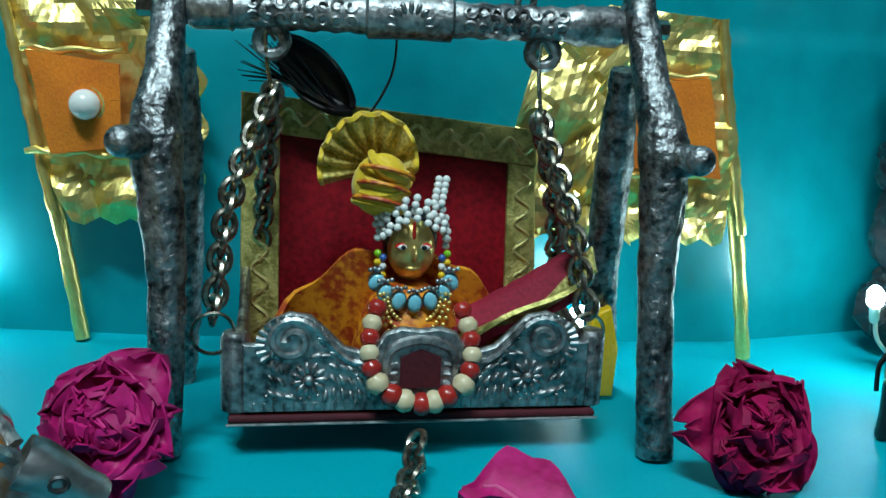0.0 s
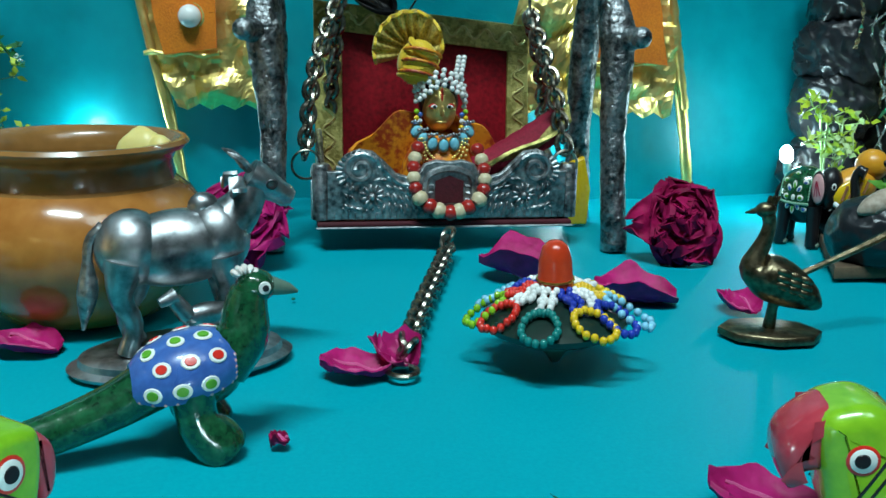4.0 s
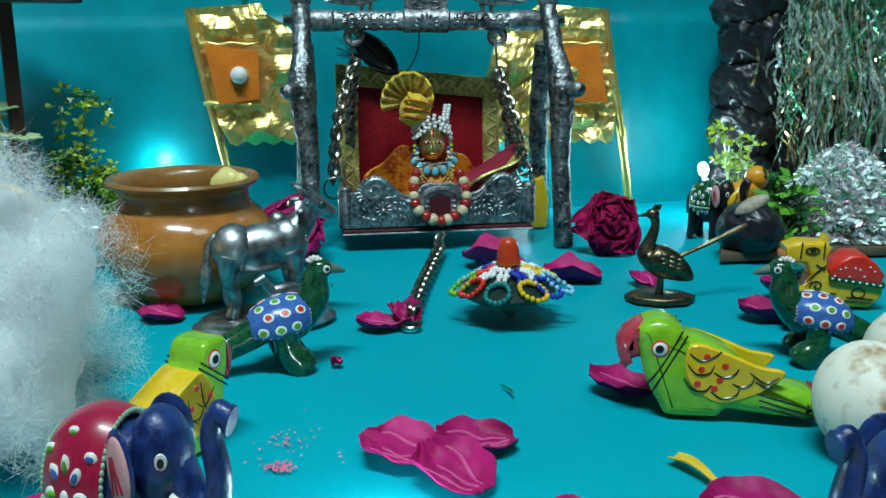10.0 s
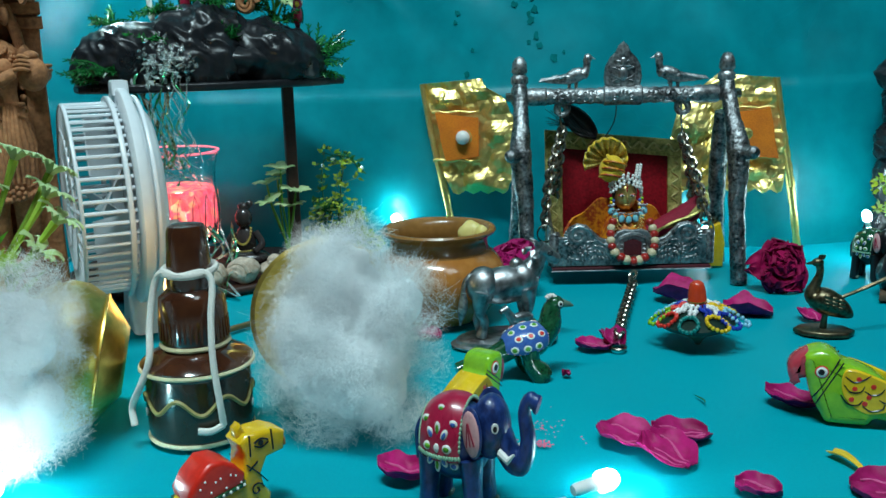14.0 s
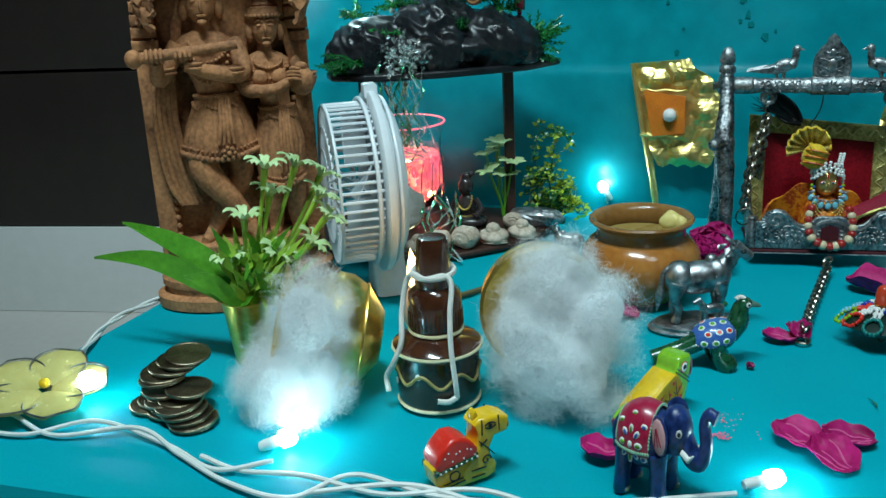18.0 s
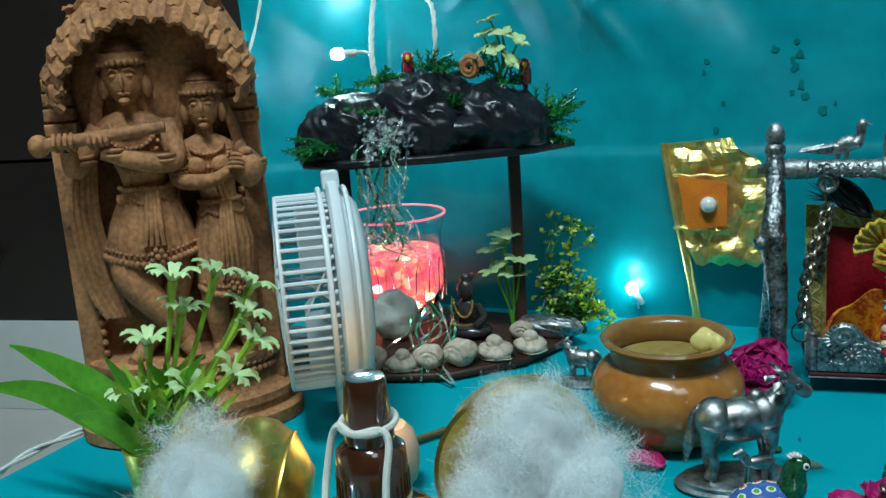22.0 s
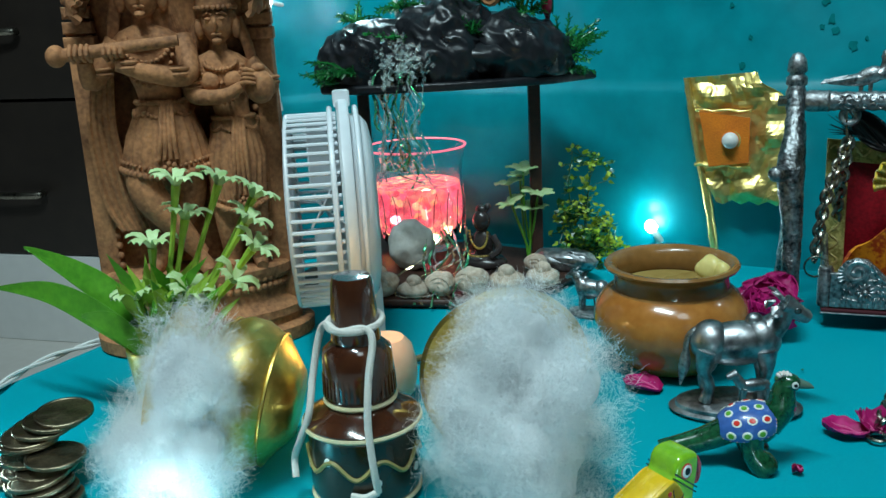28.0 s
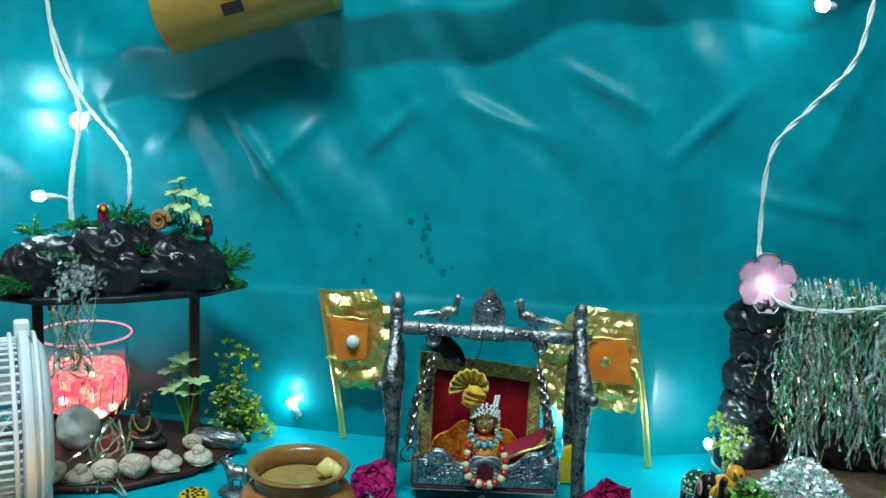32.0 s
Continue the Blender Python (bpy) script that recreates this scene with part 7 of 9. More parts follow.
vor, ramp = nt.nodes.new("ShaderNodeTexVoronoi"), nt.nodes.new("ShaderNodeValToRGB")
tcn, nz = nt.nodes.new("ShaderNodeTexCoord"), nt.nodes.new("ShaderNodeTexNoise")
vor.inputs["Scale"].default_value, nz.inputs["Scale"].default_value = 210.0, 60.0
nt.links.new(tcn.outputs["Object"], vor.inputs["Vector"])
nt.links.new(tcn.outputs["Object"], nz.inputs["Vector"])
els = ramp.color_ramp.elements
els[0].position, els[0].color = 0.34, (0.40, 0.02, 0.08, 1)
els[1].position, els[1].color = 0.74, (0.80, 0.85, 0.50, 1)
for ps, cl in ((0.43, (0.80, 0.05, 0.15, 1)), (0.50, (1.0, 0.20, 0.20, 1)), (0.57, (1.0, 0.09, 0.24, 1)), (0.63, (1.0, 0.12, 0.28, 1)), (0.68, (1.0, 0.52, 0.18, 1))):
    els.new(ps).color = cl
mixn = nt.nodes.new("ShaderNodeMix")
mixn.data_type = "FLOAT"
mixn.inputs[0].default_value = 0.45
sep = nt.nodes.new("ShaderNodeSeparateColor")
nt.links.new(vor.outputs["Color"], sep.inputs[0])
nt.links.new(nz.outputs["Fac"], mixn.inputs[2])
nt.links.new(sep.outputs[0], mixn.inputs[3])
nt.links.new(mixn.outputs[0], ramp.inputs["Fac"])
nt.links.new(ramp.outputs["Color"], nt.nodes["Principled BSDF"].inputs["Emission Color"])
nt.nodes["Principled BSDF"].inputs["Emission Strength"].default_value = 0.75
part("coloured_water", bm, WATER, glass, "water with the pink inner light put in as emission")
for k, (cx, cy, cz, cc) in enumerate(((-0.018, -0.012, 0.016, (1.0, 0.65, 0.15)), (0.012, -0.016, 0.013, (1.0, 0.25, 0.35)), (0.0, 0.014, 0.014, (0.35, 1.0, 0.5)), (0.020, 0.004, 0.02, (1.0, 0.8, 0.3)), (-0.006, -0.020, 0.030, (1.0, 0.3, 0.4)))):
    part("glow_light", ball(B(), (cx, cy, cz), 0.0034, 10, 8), mat("glow_led", cc, grain=100, rough=0.4, emit=cc, emit_strength=22.0), glass, "small coloured light inside the glass")
for k in range(20):
    a = 2 * math.pi * k / 20
    bm = B()
    slab(bm, [(0, 0.016), (0.0042, 0.026), (0.0028, 0.044), (0, 0.052), (-0.0028, 0.044), (-0.0042, 0.026)], 0.0016, pose(0.0372 * math.cos(a), 0.0372 * math.sin(a), 0, 0, 0, math.degrees(a) + 90), 0.0007)
    part("cut_facet", bm, GLASS, glass)


# tinsel
def ribbon(bm, pts, w, rng, mi=0):
    path = smoothpath(pts, 5)
    tw = rng.uniform(0, 6)
    prev = None
    for i, p in enumerate(path):
        tw += rng.uniform(-1.4, 1.6)
        d = Vector((math.cos(tw), math.sin(tw), 0.2 * math.sin(tw * 1.7))) * w
        a, b = bm.verts.new(p - d), bm.verts.new(p + d)
        if prev:
            bm.faces.new((prev[0], prev[1], b, a)).material_index = mi
        prev = (a, b)


rng = random.Random(21)
bm = B()
for k in range(30):
    x, y = -0.334 + rng.gauss(0, 0.009), 0.232 + rng.gauss(0, 0.004)
    ribbon(bm, [(x, y + 0.012, 0.172 - rng.random() * 0.01), (x + rng.gauss(0, 0.004), y, 0.150), (x + rng.gauss(0, 0.006), y - 0.003, 0.134), (x + rng.gauss(0, 0.007), y - 0.003, 0.118), (x + rng.gauss(0.002, 0.008), y + rng.gauss(0, 0.004), 0.102), (x + rng.gauss(0.003, 0.009), y - rng.random() * 0.006, 0.088), (x + rng.gauss(0.004, 0.007), y + 0.004 * rng.random(), lerp(0.072, 0.100, rng.random()))], rng.uniform(0.0005, 0.0013), rng, (0, 0, 1, 0, 2)[k % 5])
for k in range(14):
    x, y = -0.318 + rng.gauss(0, 0.012), 0.248 + rng.gauss(0, 0.008)
    ribbon(bm, [(x, y, 0.032 + 0.012 * rng.random()), (x + rng.gauss(0.004, 0.008), y - 0.012, 0.026), (x + rng.gauss(0.006, 0.010), y - 0.030, 0.016), (x + rng.gauss(0.008, 0.012), y - 0.046, 0.003)], 0.0010, rng, k % 3)
tagged(part("tinsel_stream", bm, [TINSEL, TINSEL_GREEN, TINSEL_AMBER], recalc=False, smooth=False), "shiny tinsel strands falling from the rock like water", "tinsel", kind="stuff")
CELLO = mat("crumpled_cellophane", (0.95, 0.99, 0.98), (0.80, 0.95, 0.92), 0.08, trans=0.80, grain=200, spec=0.9)
bm = B()
for q in range(150):
    d = Vector((rng.gauss(0, 0.0075), rng.gauss(0, 0.0040), rng.gauss(0, 0.0078)))
    c = Vector((-0.330, 0.227, 0.162)) + d + Vector((0, 0.4 * d.x, 0))
    a = Vector((rng.gauss(0, 1), rng.gauss(0, 1), rng.gauss(0, 1))).normalized() * rng.uniform(0.0012, 0.0036)
    b = a.orthogonal().normalized() * rng.uniform(0.0012, 0.0026)
    t_ = a.cross(b).normalized() * 0.0008
    bm.faces.new([bm.verts.new(c - a), bm.verts.new(c + b + t_), bm.verts.new(c + a), bm.verts.new(c - b + t_)])
tagged(part("cellophane_tuft", bm, CELLO, smooth=False, recalc=False), "crumpled clear cellophane tuft on the rock edge", "cellophane")
e = thing("spotted_tin", pose(-0.222, 0.200, 0), "yellow tin with black spots behind the brass pot", "tin")
part("lid", lathe(B(), [(0, 0.012), (0.0105, 0.0115), (0.0115, 0.010), (0.0115, 0.0), (0, 0.0)], 24), YELLOW_PAINT, e)
bm = B()
for k in range(16):
    r, a = 0.009 * math.sqrt((k + 0.5) / 16), k * 2.4
    disc(bm, (r * math.cos(a), r * math.sin(a), 0.0121), 0.0016, 0.0003, pose(0, 0, 0), 0, 6)
    disc(bm, (0.0115 * math.cos(a), 0.0115 * math.sin(a), 0.003 + 0.005 * (k % 2)), 0.0014, 0.0003, Matrix.Rotation(a, 4, "Z") @ pose(0, 0, 0, 0, 90, 0), 0, 6)
part("black_spots", bm, BLACK_PAINT, e)

# ---- terracotta couple, a single carved piece ----
bm = B()
arch = [(-0.065, 0.0), (0.058, 0.0), (0.056, 0.19), (0.050, 0.205), (0.040, 0.222), (0.022, 0.234), (0.0, 0.238), (-0.022, 0.234), (-0.040, 0.222), (-0.051, 0.208), (-0.061, 0.19)]
slab(bm, arch, 0.014, pose(0, 0.014, 0.022), 0.003)
for s in (-1, 1):
    slab(bm, [(-0.007, 0), (0.007, 0), (0.006, 0.165), (-0.006, 0.165)], 0.016, pose(s * 0.050 - (0.007 if s < 0 else 0), 0.004, 0.022), 0.002)
    for k in range(4):
        box(bm, (0.018 - 0.001 * k, 0.020 - 0.001 * k, 0.0065), pose(s * 0.049 - (0.006 if s < 0 else 0), 0.003, 0.178 + 0.008 * k), 0.0015)
    for k in range(22):
        ball(bm, (s * 0.0425 - (0.007 if s < 0 else 0), -0.004, 0.050 + k * 0.0062), 0.0022, 8, 6)


def hood_leaf(bm, a, r0, r1, y0, y1, droop, wd, seed):
    """One lobed leaf of the carved canopy, from its root on the hood to its drooping tip."""
    zc = 0.196
    r0, r1 = r0 * 0.95, r1 * 0.95
    root = Vector((r0 * math.cos(a), y0, zc + 0.92 * r0 * math.sin(a)))
    tip = Vector((r1 * math.cos(a), y1, zc + 0.92 * r1 * math.sin(a) - droop))
    along = Vector((-math.sin(a), 0, 0.92 * math.cos(a))).normalized()
    out_ = along.cross(tip - root).normalized()
    if out_.y > 0:
        out_ = -out_

    def f(u, v):
        k = 2 * u - 1
        w = wd * (0.45 + 0.60 * math.sin(math.pi * min(1, 0.15 + 0.72 * v)) ** 0.8) * (1 + 0.22 * math.sin(v * 15 + seed))
        bend = math.sin(math.pi * (0.1 + 0.75 * v))
        return root.lerp(tip, v) + along * (k * w) + out_ * (0.0062 * bend - 0.0030 * k * k + 0.0010 * (1 - abs(k)) + 0.0008 * math.cos(k * 9 + seed))

    sheet(bm, 8, 9, f, 0.0030)


hood = B()
for row, (n, r0, r1, y0, y1, dp, wd) in enumerate(((13, 0.052, 0.048, -0.012, -0.031, 0.008, 0.0080), (12, 0.056, 0.054, -0.004, -0.025, 0.006, 0.0086), (11, 0.056, 0.060, 0.004, -0.016, 0.004, 0.0090), (9, 0.055, 0.064, 0.010, -0.006, 0.001, 0.0096), (5, 0.060, 0.070, 0.012, 0.000, 0.000, 0.0090))):
    lo, hi = (0.05, 0.95) if row < 4 else (0.30, 0.70)
    for k in range(n):
        hood_leaf(hood, math.pi * lerp(lo, hi, (k + 0.5 * (row % 2) * (n - 1 - 2 * k) / n) / (n - 1)), r0, r1, y0, y1, dp, wd, k * 1.7 + row)
me = bpy.data.meshes.new("hood")
hood.to_mesh(me)
hood.free()
bm.from_mesh(me)
bpy.data.meshes.remove(me)
ball(bm, (0, 0.010, 0.200), (0.054, 0.022, 0.050), 40, 24)
lathe(bm, [(0, 0.0), (0.064, 0.0), (0.0645, 0.010), (0.062, 0.012), (0.058, 0.013), (0.0575, 0.018), (0.060, 0.020), (0.060, 0.026), (0.057, 0.028), (0.051, 0.034), (0.050, 0.044), (0.052, 0.050), (0.055, 0.053), (0.055, 0.060), (0.052, 0.062), (0, 0.063)], 48, Matrix.Translation((-0.003, 0.004, 0)) @ Matrix.Diagonal((1.08, 0.62, 0.75, 1)))


def loft(bm, secs, seg=20, pleats=0, depth=0.0):
    """Stacked oval rings (centre, half width, half depth), pleated if asked."""
    rings = []
    for i, (c, rx, ry) in enumerate(secs):
        row = []
        for k in range(seg):
            a = 2 * math.pi * k / seg
            f = 1 + depth * min(1, i / 2) * math.cos(pleats * a)
            row.append(bm.verts.new(Vector(c) + Vector((rx * f * math.cos(a), ry * f * math.sin(a), 0))))
        rings.append(row)
    for a, b in zip(rings, rings[1:]):
        for k in range(seg):
            bm.faces.new((a[k], a[(k + 1) % seg], b[(k + 1) % seg], b[k]))
    bm.faces.new(rings[0][::-1])
    bm.faces.new(rings[-1])


def limb(bm, pts, radii, n=5):
    path = smoothpath(pts, n)
    m_ = len(path) - 1
    r = []
    for k in range(m_ + 1):
        s = k / m_ * (len(radii) - 1)
        q = min(int(s), len(radii) - 2)
        r.append(lerp(radii[q], radii[q + 1], s - q))
    tube(bm, path, r, 12)


def carved(bm, x, z0, k, flute):
    def c(dx, y, dz):
        return Vector((x + dx * k, -0.010 + y * k, z0 + dz * k))

    # body
    cr = 0.66 if flute else 0.60
    w = 1.0 if flute else 0.9
    loft(bm, [(c(s, y, z), a * k * w, b * k) for s, y, z, a, b in ((0.001, 0, 0.060, 0.0140, 0.0105), (0.001, 0, 0.072, 0.0125, 0.0095), (0.001, 0, 0.080, 0.0104, 0.0082), (0, 0, 0.087, 0.0110, 0.0084), (-0.001, 0, 0.096, 0.0138, 0.0096), (-0.002, 0, 0.103, 0.0160, 0.0090), (-0.0025, 0, 0.108, 0.0166, 0.0075), (-0.003, 0, 0.1115, 0.0120, 0.0062), (-0.003, 0, 0.114, 0.0056, 0.0052), (-0.003, -0.001, 0.119, 0.0046, 0.0046))])
    hd = c(-0.002, -0.003, 0.1275)
    ball(bm, hd, (0.0082 * k, 0.0088 * k, 0.0106 * k), 22, 16)
    ball(bm, hd + Vector((0, 0.003, 0.002)), (0.0106 * k, 0.0085 * k, 0.0108 * k), 18, 12)
    ball(bm, hd + Vector((0, -0.0088, -0.001)) * k, (0.0012 * k, 0.0022 * k, 0.0034 * k), 10, 8)
    ball(bm, hd + Vector((0, -0.0078, -0.0058)) * k, (0.0028 * k, 0.0012 * k, 0.0009 * k), 10, 6)
    ball(bm, hd + Vector((0, -0.0070, -0.0090)) * k, (0.0028 * k, 0.0022 * k, 0.0018 * k), 10, 6)
    for s in (-1, 1):
        ball(bm, hd + Vector((s * 0.0034, -0.0076, 0.0016)) * k, (0.0020 * k, 0.0011 * k, 0.0009 * k), 10, 6)
        tube(bm, [hd + Vector((s * 0.0012, -0.0084, 0.0036)) * k, hd + Vector((s * 0.0036, -0.0082, 0.0046)) * k, hd + Vector((s * 0.0062, -0.0062, 0.0034)) * k], 0.0006 * k, 5)
        ball(bm, hd + Vector((s * 0.0096, 0, -0.003)) * k, (0.0026 * k, 0.0030 * k, 0.0052 * k), 10, 8)
        for q in range(4):
            limb(bm, [hd + Vector((s * (0.0085 + 0.0010 * q), 0.003, 0.002)) * k, hd + Vector((s * (0.0125 + 0.0012 * q), 0.003, -0.009 - 0.001 * q)) * k, hd + Vector((s * (0.0145 + 0.0014 * q), 0.004, -0.021 - 0.002 * q)) * k], [0.0016 * k, 0.0017 * k, 0.0010 * k], 4)
    lathe(bm, [(0.0102 * k, 0), (0.0110 * k, 0.002), (0.0102 * k, 0.004), (0.0106 * k, 0.006), (0.0085 * k, 0.009 * cr), (0.0072 * k, 0.011 * cr), (0.0076 * k, 0.013 * cr), (0.0050 * k, 0.017 * cr), (0.0022 * k, 0.020 * cr), (0, 0.021 * cr)], 20, Matrix.Translation(hd + Vector((0, 0.001, 0.0062 * k))))
    for q in range(13):
        a = math.pi * (1 + q / 12)
        ball(bm, hd + Vector((0.0105 * math.cos(a), 0.001 + 0.0105 * math.sin(a), 0.0070)) * k, 0.0013 * k, 8, 6)
    # necklaces, belts
    for rw, (ra, zz, dp, br) in enumerate(((0.0085, 0.1085, 0.004, 0.0011), (0.0110, 0.1060, 0.008, 0.0012), (0.0120, 0.1040, 0.016, 0.0012))):
        for q in range(15):
            a = math.pi * (1 + q / 14)
            ball(bm, c(-0.002 + ra * math.cos(a), -0.0065 + 0.0035 * math.sin(a) , zz + dp * math.sin(a)), br * k, 7, 5)
    hem, top = (0.050, 0.0215) if flute else (0.036, 0.0165)
    loft(bm, [(c(0.001, 0, 0.0815), 0.0116 * k * w, 0.0094 * k), (c(0.001, 0, 0.076), 0.0136 * k * w, 0.0108 * k), (c(0.0005, -0.0005, lerp(0.076, hem, 0.4)), 0.0182 * k * w, 0.0132 * k), (c(0, -0.001, lerp(0.076, hem, 0.75)), lerp(0.0182, top, 0.7) * k * w, 0.0140 * k), (c(0, -0.001, hem), top * k * w, 0.0142 * k), (c(0, 0, hem + 0.001), top * 0.8 * k * w, 0.0100 * k)], 132, 22, 0.035)
    for q in range(25):
        a = math.pi * (1 + q / 24)
        droop = -0.0030 * max(0, -math.sin(a)) ** 3
        ball(bm, c(top * 1.02 * w * math.cos(a), -0.001 + 0.0148 * math.sin(a), hem + 0.001 + droop), 0.0017 * k, 8, 6)
        ball(bm, c(top * 1.0 * w * math.cos(a), -0.001 + 0.0145 * math.sin(a), hem + 0.0048 + droop), 0.0010 * k, 7, 5)
        ball(bm, c(0.001 + 0.0124 * w * math.cos(a), 0.0100 * math.sin(a), 0.0805), 0.0013 * k, 7, 5)
        ball(bm, c(0.001 + 0.0138 * w * math.cos(a), 0.0112 * math.sin(a), 0.0765 - 0.0025 * abs(math.sin(a * 3))), 0.0012 * k, 7, 5)
    for q in range(7):
        a = 2 * math.pi * q / 7
        ball(bm, c(0.004 + 0.0030 * math.cos(a), -0.0165, hem + 0.001 + 0.0030 * math.sin(a)), 0.0014 * k, 8, 6)
    ball(bm, c(0.004, -0.0168, hem + 0.001), 0.0018 * k, 8, 6)
    for q in range(4):
        limb(bm, [c(0.002 + 0.0016 * q, -0.0105, 0.080), c(0.001 + 0.0020 * q, -0.0150, 0.066), c(-0.001 + 0.0028 * q, -0.0160, hem + 0.006)], [0.0010 * k, 0.0014 * k, 0.0010 * k], 4)
    if flute:
        limb(bm, [c(-0.010, -0.002, 0.056), c(-0.0105, -0.007, 0.041), c(0.002, -0.008, 0.024), c(0.012, -0.006, 0.009)], [0.0090 * k, 0.0086 * k, 0.0066 * k, 0.0042 * k])
        limb(bm, [c(0.010, -0.009, 0.010), c(0.014, -0.010, 0.005), c(0.016, -0.014, 0.002)], [0.0042 * k, 0.0040 * k, 0.0028 * k])
        limb(bm, [c(0.010, 0.001, 0.054), c(0.0085, 0, 0.034), c(-0.003, 0.001, 0.018), c(-0.010, 0, 0.006)], [0.0086 * k, 0.0070 * k, 0.0056 * k, 0.0042 * k])
        limb(bm, [c(-0.010, 0, 0.006), c(-0.013, -0.004, 0.003), c(-0.016, -0.009, 0.002)], [0.0042 * k, 0.0040 * k, 0.0028 * k])
        limb(bm, [c(-0.017, 0, 0.107), c(-0.0285, -0.006, 0.091), c(-0.0290, -0.014, 0.101)], [0.0052 * k, 0.0048 * k, 0.0034 * k])
        limb(bm, [c(0.014, 0, 0.107), c(0.0165, -0.010, 0.0925), c(0.002, -0.016, 0.0935), c(-0.014, -0.017, 0.0985)], [0.0054 * k, 0.0050 * k, 0.0042 * k, 0.0032 * k])
        tube(bm, [c(-0.040, -0.0175, 0.1030), c(-0.012, -0.0185, 0.1050), c(0.015, -0.0180, 0.1070)], [0.0030 * k, 0.0028 * k, 0.0024 * k], 12)
        ball(bm, c(-0.040, -0.0175, 0.1030), 0.0048 * k, 12, 8)
        for hx in (-0.029, -0.014):
            for q in range(4):
                limb(bm, [c(hx - 0.004 + 0.0025 * q, -0.0150, 0.1005), c(hx - 0.004 + 0.0025 * q, -0.0215, 0.1035), c(hx - 0.004 + 0.0025 * q, -0.0185, 0.1070)], [0.0013 * k, 0.0013 * k, 0.0010 * k], 3)
        rings_ = ((-0.0255, -0.004, 0.0935, 0.0058), (0.0120, -0.012, 0.0925, 0.0056), (-0.0085, -0.0165, 0.0965, 0.0042))
    else:
        for s in (-1, 1):
            ball(bm, c(-0.002 + s * 0.0058, -0.0070, 0.0985), (0.0056 * k, 0.0052 * k, 0.0056 * k), 14, 10)
            limb(bm, [c(s * 0.0075, -0.002, 0.045), c(s * 0.0078, -0.004, 0.028), c(s * 0.0072, -0.002, 0.014), c(s * 0.0078, -0.002, 0.004)], [0.0088 * k, 0.0070 * k, 0.0060 * k, 0.0044 * k])
            limb(bm, [c(s * 0.0078, -0.002, 0.004), c(s * 0.009, -0.009, 0.002)], [0.0044 * k, 0.0030 * k])
        limb(bm, [c(-0.015, 0, 0.107), c(-0.0185, -0.008, 0.0935), c(-0.002, -0.0155, 0.0920), c(0.009, -0.0165, 0.0965)], [0.0048 * k, 0.0044 * k, 0.0036 * k, 0.0026 * k])
        limb(bm, [c(0.013, 0, 0.107), c(0.0235, -0.004, 0.0955), c(0.0210, -0.0155, 0.0990)], [0.0048 * k, 0.0044 * k, 0.0030 * k])
        ball(bm, c(0.0180, -0.0125, 0.0955), (0.0080 * k, 0.0072 * k, 0.0085 * k), 16, 12)
        ball(bm, c(0.0180, -0.0125, 0.1045), (0.0040 * k, 0.0040 * k, 0.0025 * k), 12, 8)
        for q in range(4):
            limb(bm, [c(0.008 + 0.0010 * q, -0.0165, 0.0975 + 0.002 * q), c(0.0125, -0.0205, 0.0985 + 0.002 * q), c(0.0165, -0.0200, 0.0975 + 0.002 * q)], [0.0012 * k, 0.0012 * k, 0.0008 * k], 3)
        rings_ = ((-0.0175, -0.006, 0.0965, 0.0052), (0.0225, -0.006, 0.0970, 0.0052))
    for rx, ry, rz, rr in rings_:
        for dz in (0, 0.0024):
            tube(bm, [c(rx + rr * math.cos(a), ry + rr * math.sin(a), rz + dz) for a in (2 * math.pi * q / 14 for q in range(14))], 0.0010 * k, 6, True)


carved(bm, -0.0125, 0.045, 1.235, True)
carved(bm, 0.0285, 0.045, 1.10, False)
for zz in (0.0342, 0.0390):
    for q in range(34):
        a = math.pi * (1 + q / 33)
        ball(bm, (0.0525 * math.cos(a), 0.004 + 0.0325 * math.sin(a), zz), 0.0024, 7, 5)
for k in range(5):
    tube(bm, smoothpath([(-0.050 + 0.0028 * k, -0.008, 0.165), (-0.055 + 0.0034 * k, -0.011, 0.13), (-0.052 + 0.0040 * k, -0.010, 0.09), (-0.044 + 0.0034 * k, -0.010, 0.072)], 4), 0.0021, 6)
    tube(bm, smoothpath([(0.034 + 0.0026 * k, -0.003, 0.125), (0.036 + 0.0024 * k, -0.005, 0.10), (0.034 + 0.0026 * k, -0.004, 0.075)], 4), 0.0020, 6)
bmesh.ops.transform(bm, matrix=pose(-0.4090, 0.1050, 0, 0, 0, 36) @ Matrix.Diagonal((0.98, 1.0, 1.055, 1)), verts=bm.verts[:])
tagged(part("terracotta_statue", bm, TERRACOTTA), "carved terracotta relief of a couple under a canopy, one with flute", "statue")

# ---- hand fan ----
axis_yaw = math.degrees(math.atan2(-0.59, -0.81))
fan = thing("table_fan", pose(-0.3185, 0.139, 0.0, 0, 0, axis_yaw), "white plastic portable fan standing on the cloth", "fan")
R, zc = 0.0582, 0.0832
bm = B()
lathe(bm, [(R - 0.004, -0.0035), (R + 0.0065, -0.0035), (R + 0.0078, -0.002), (R + 0.0078, 0.002), (R + 0.006, 0.0035), (R - 0.004, 0.0035), (R - 0.004, -0.0035)], 72, pose(0, 0, zc, 0, 90, 0))
part("rim", bm, WHITE_PLASTIC, fan, "white outer rim")
bm = B()
lathe(bm, [(R - 0.002, 0), (R - 0.003, -0.006), (R - 0.008, -0.010), (R - 0.018, -0.012), (0.020, -0.013), (0, -0.0135)], 64, pose(-0.004, 0, zc, 0, 90, 0))
part("back_housing", bm, WHITE_PLASTIC, fan)
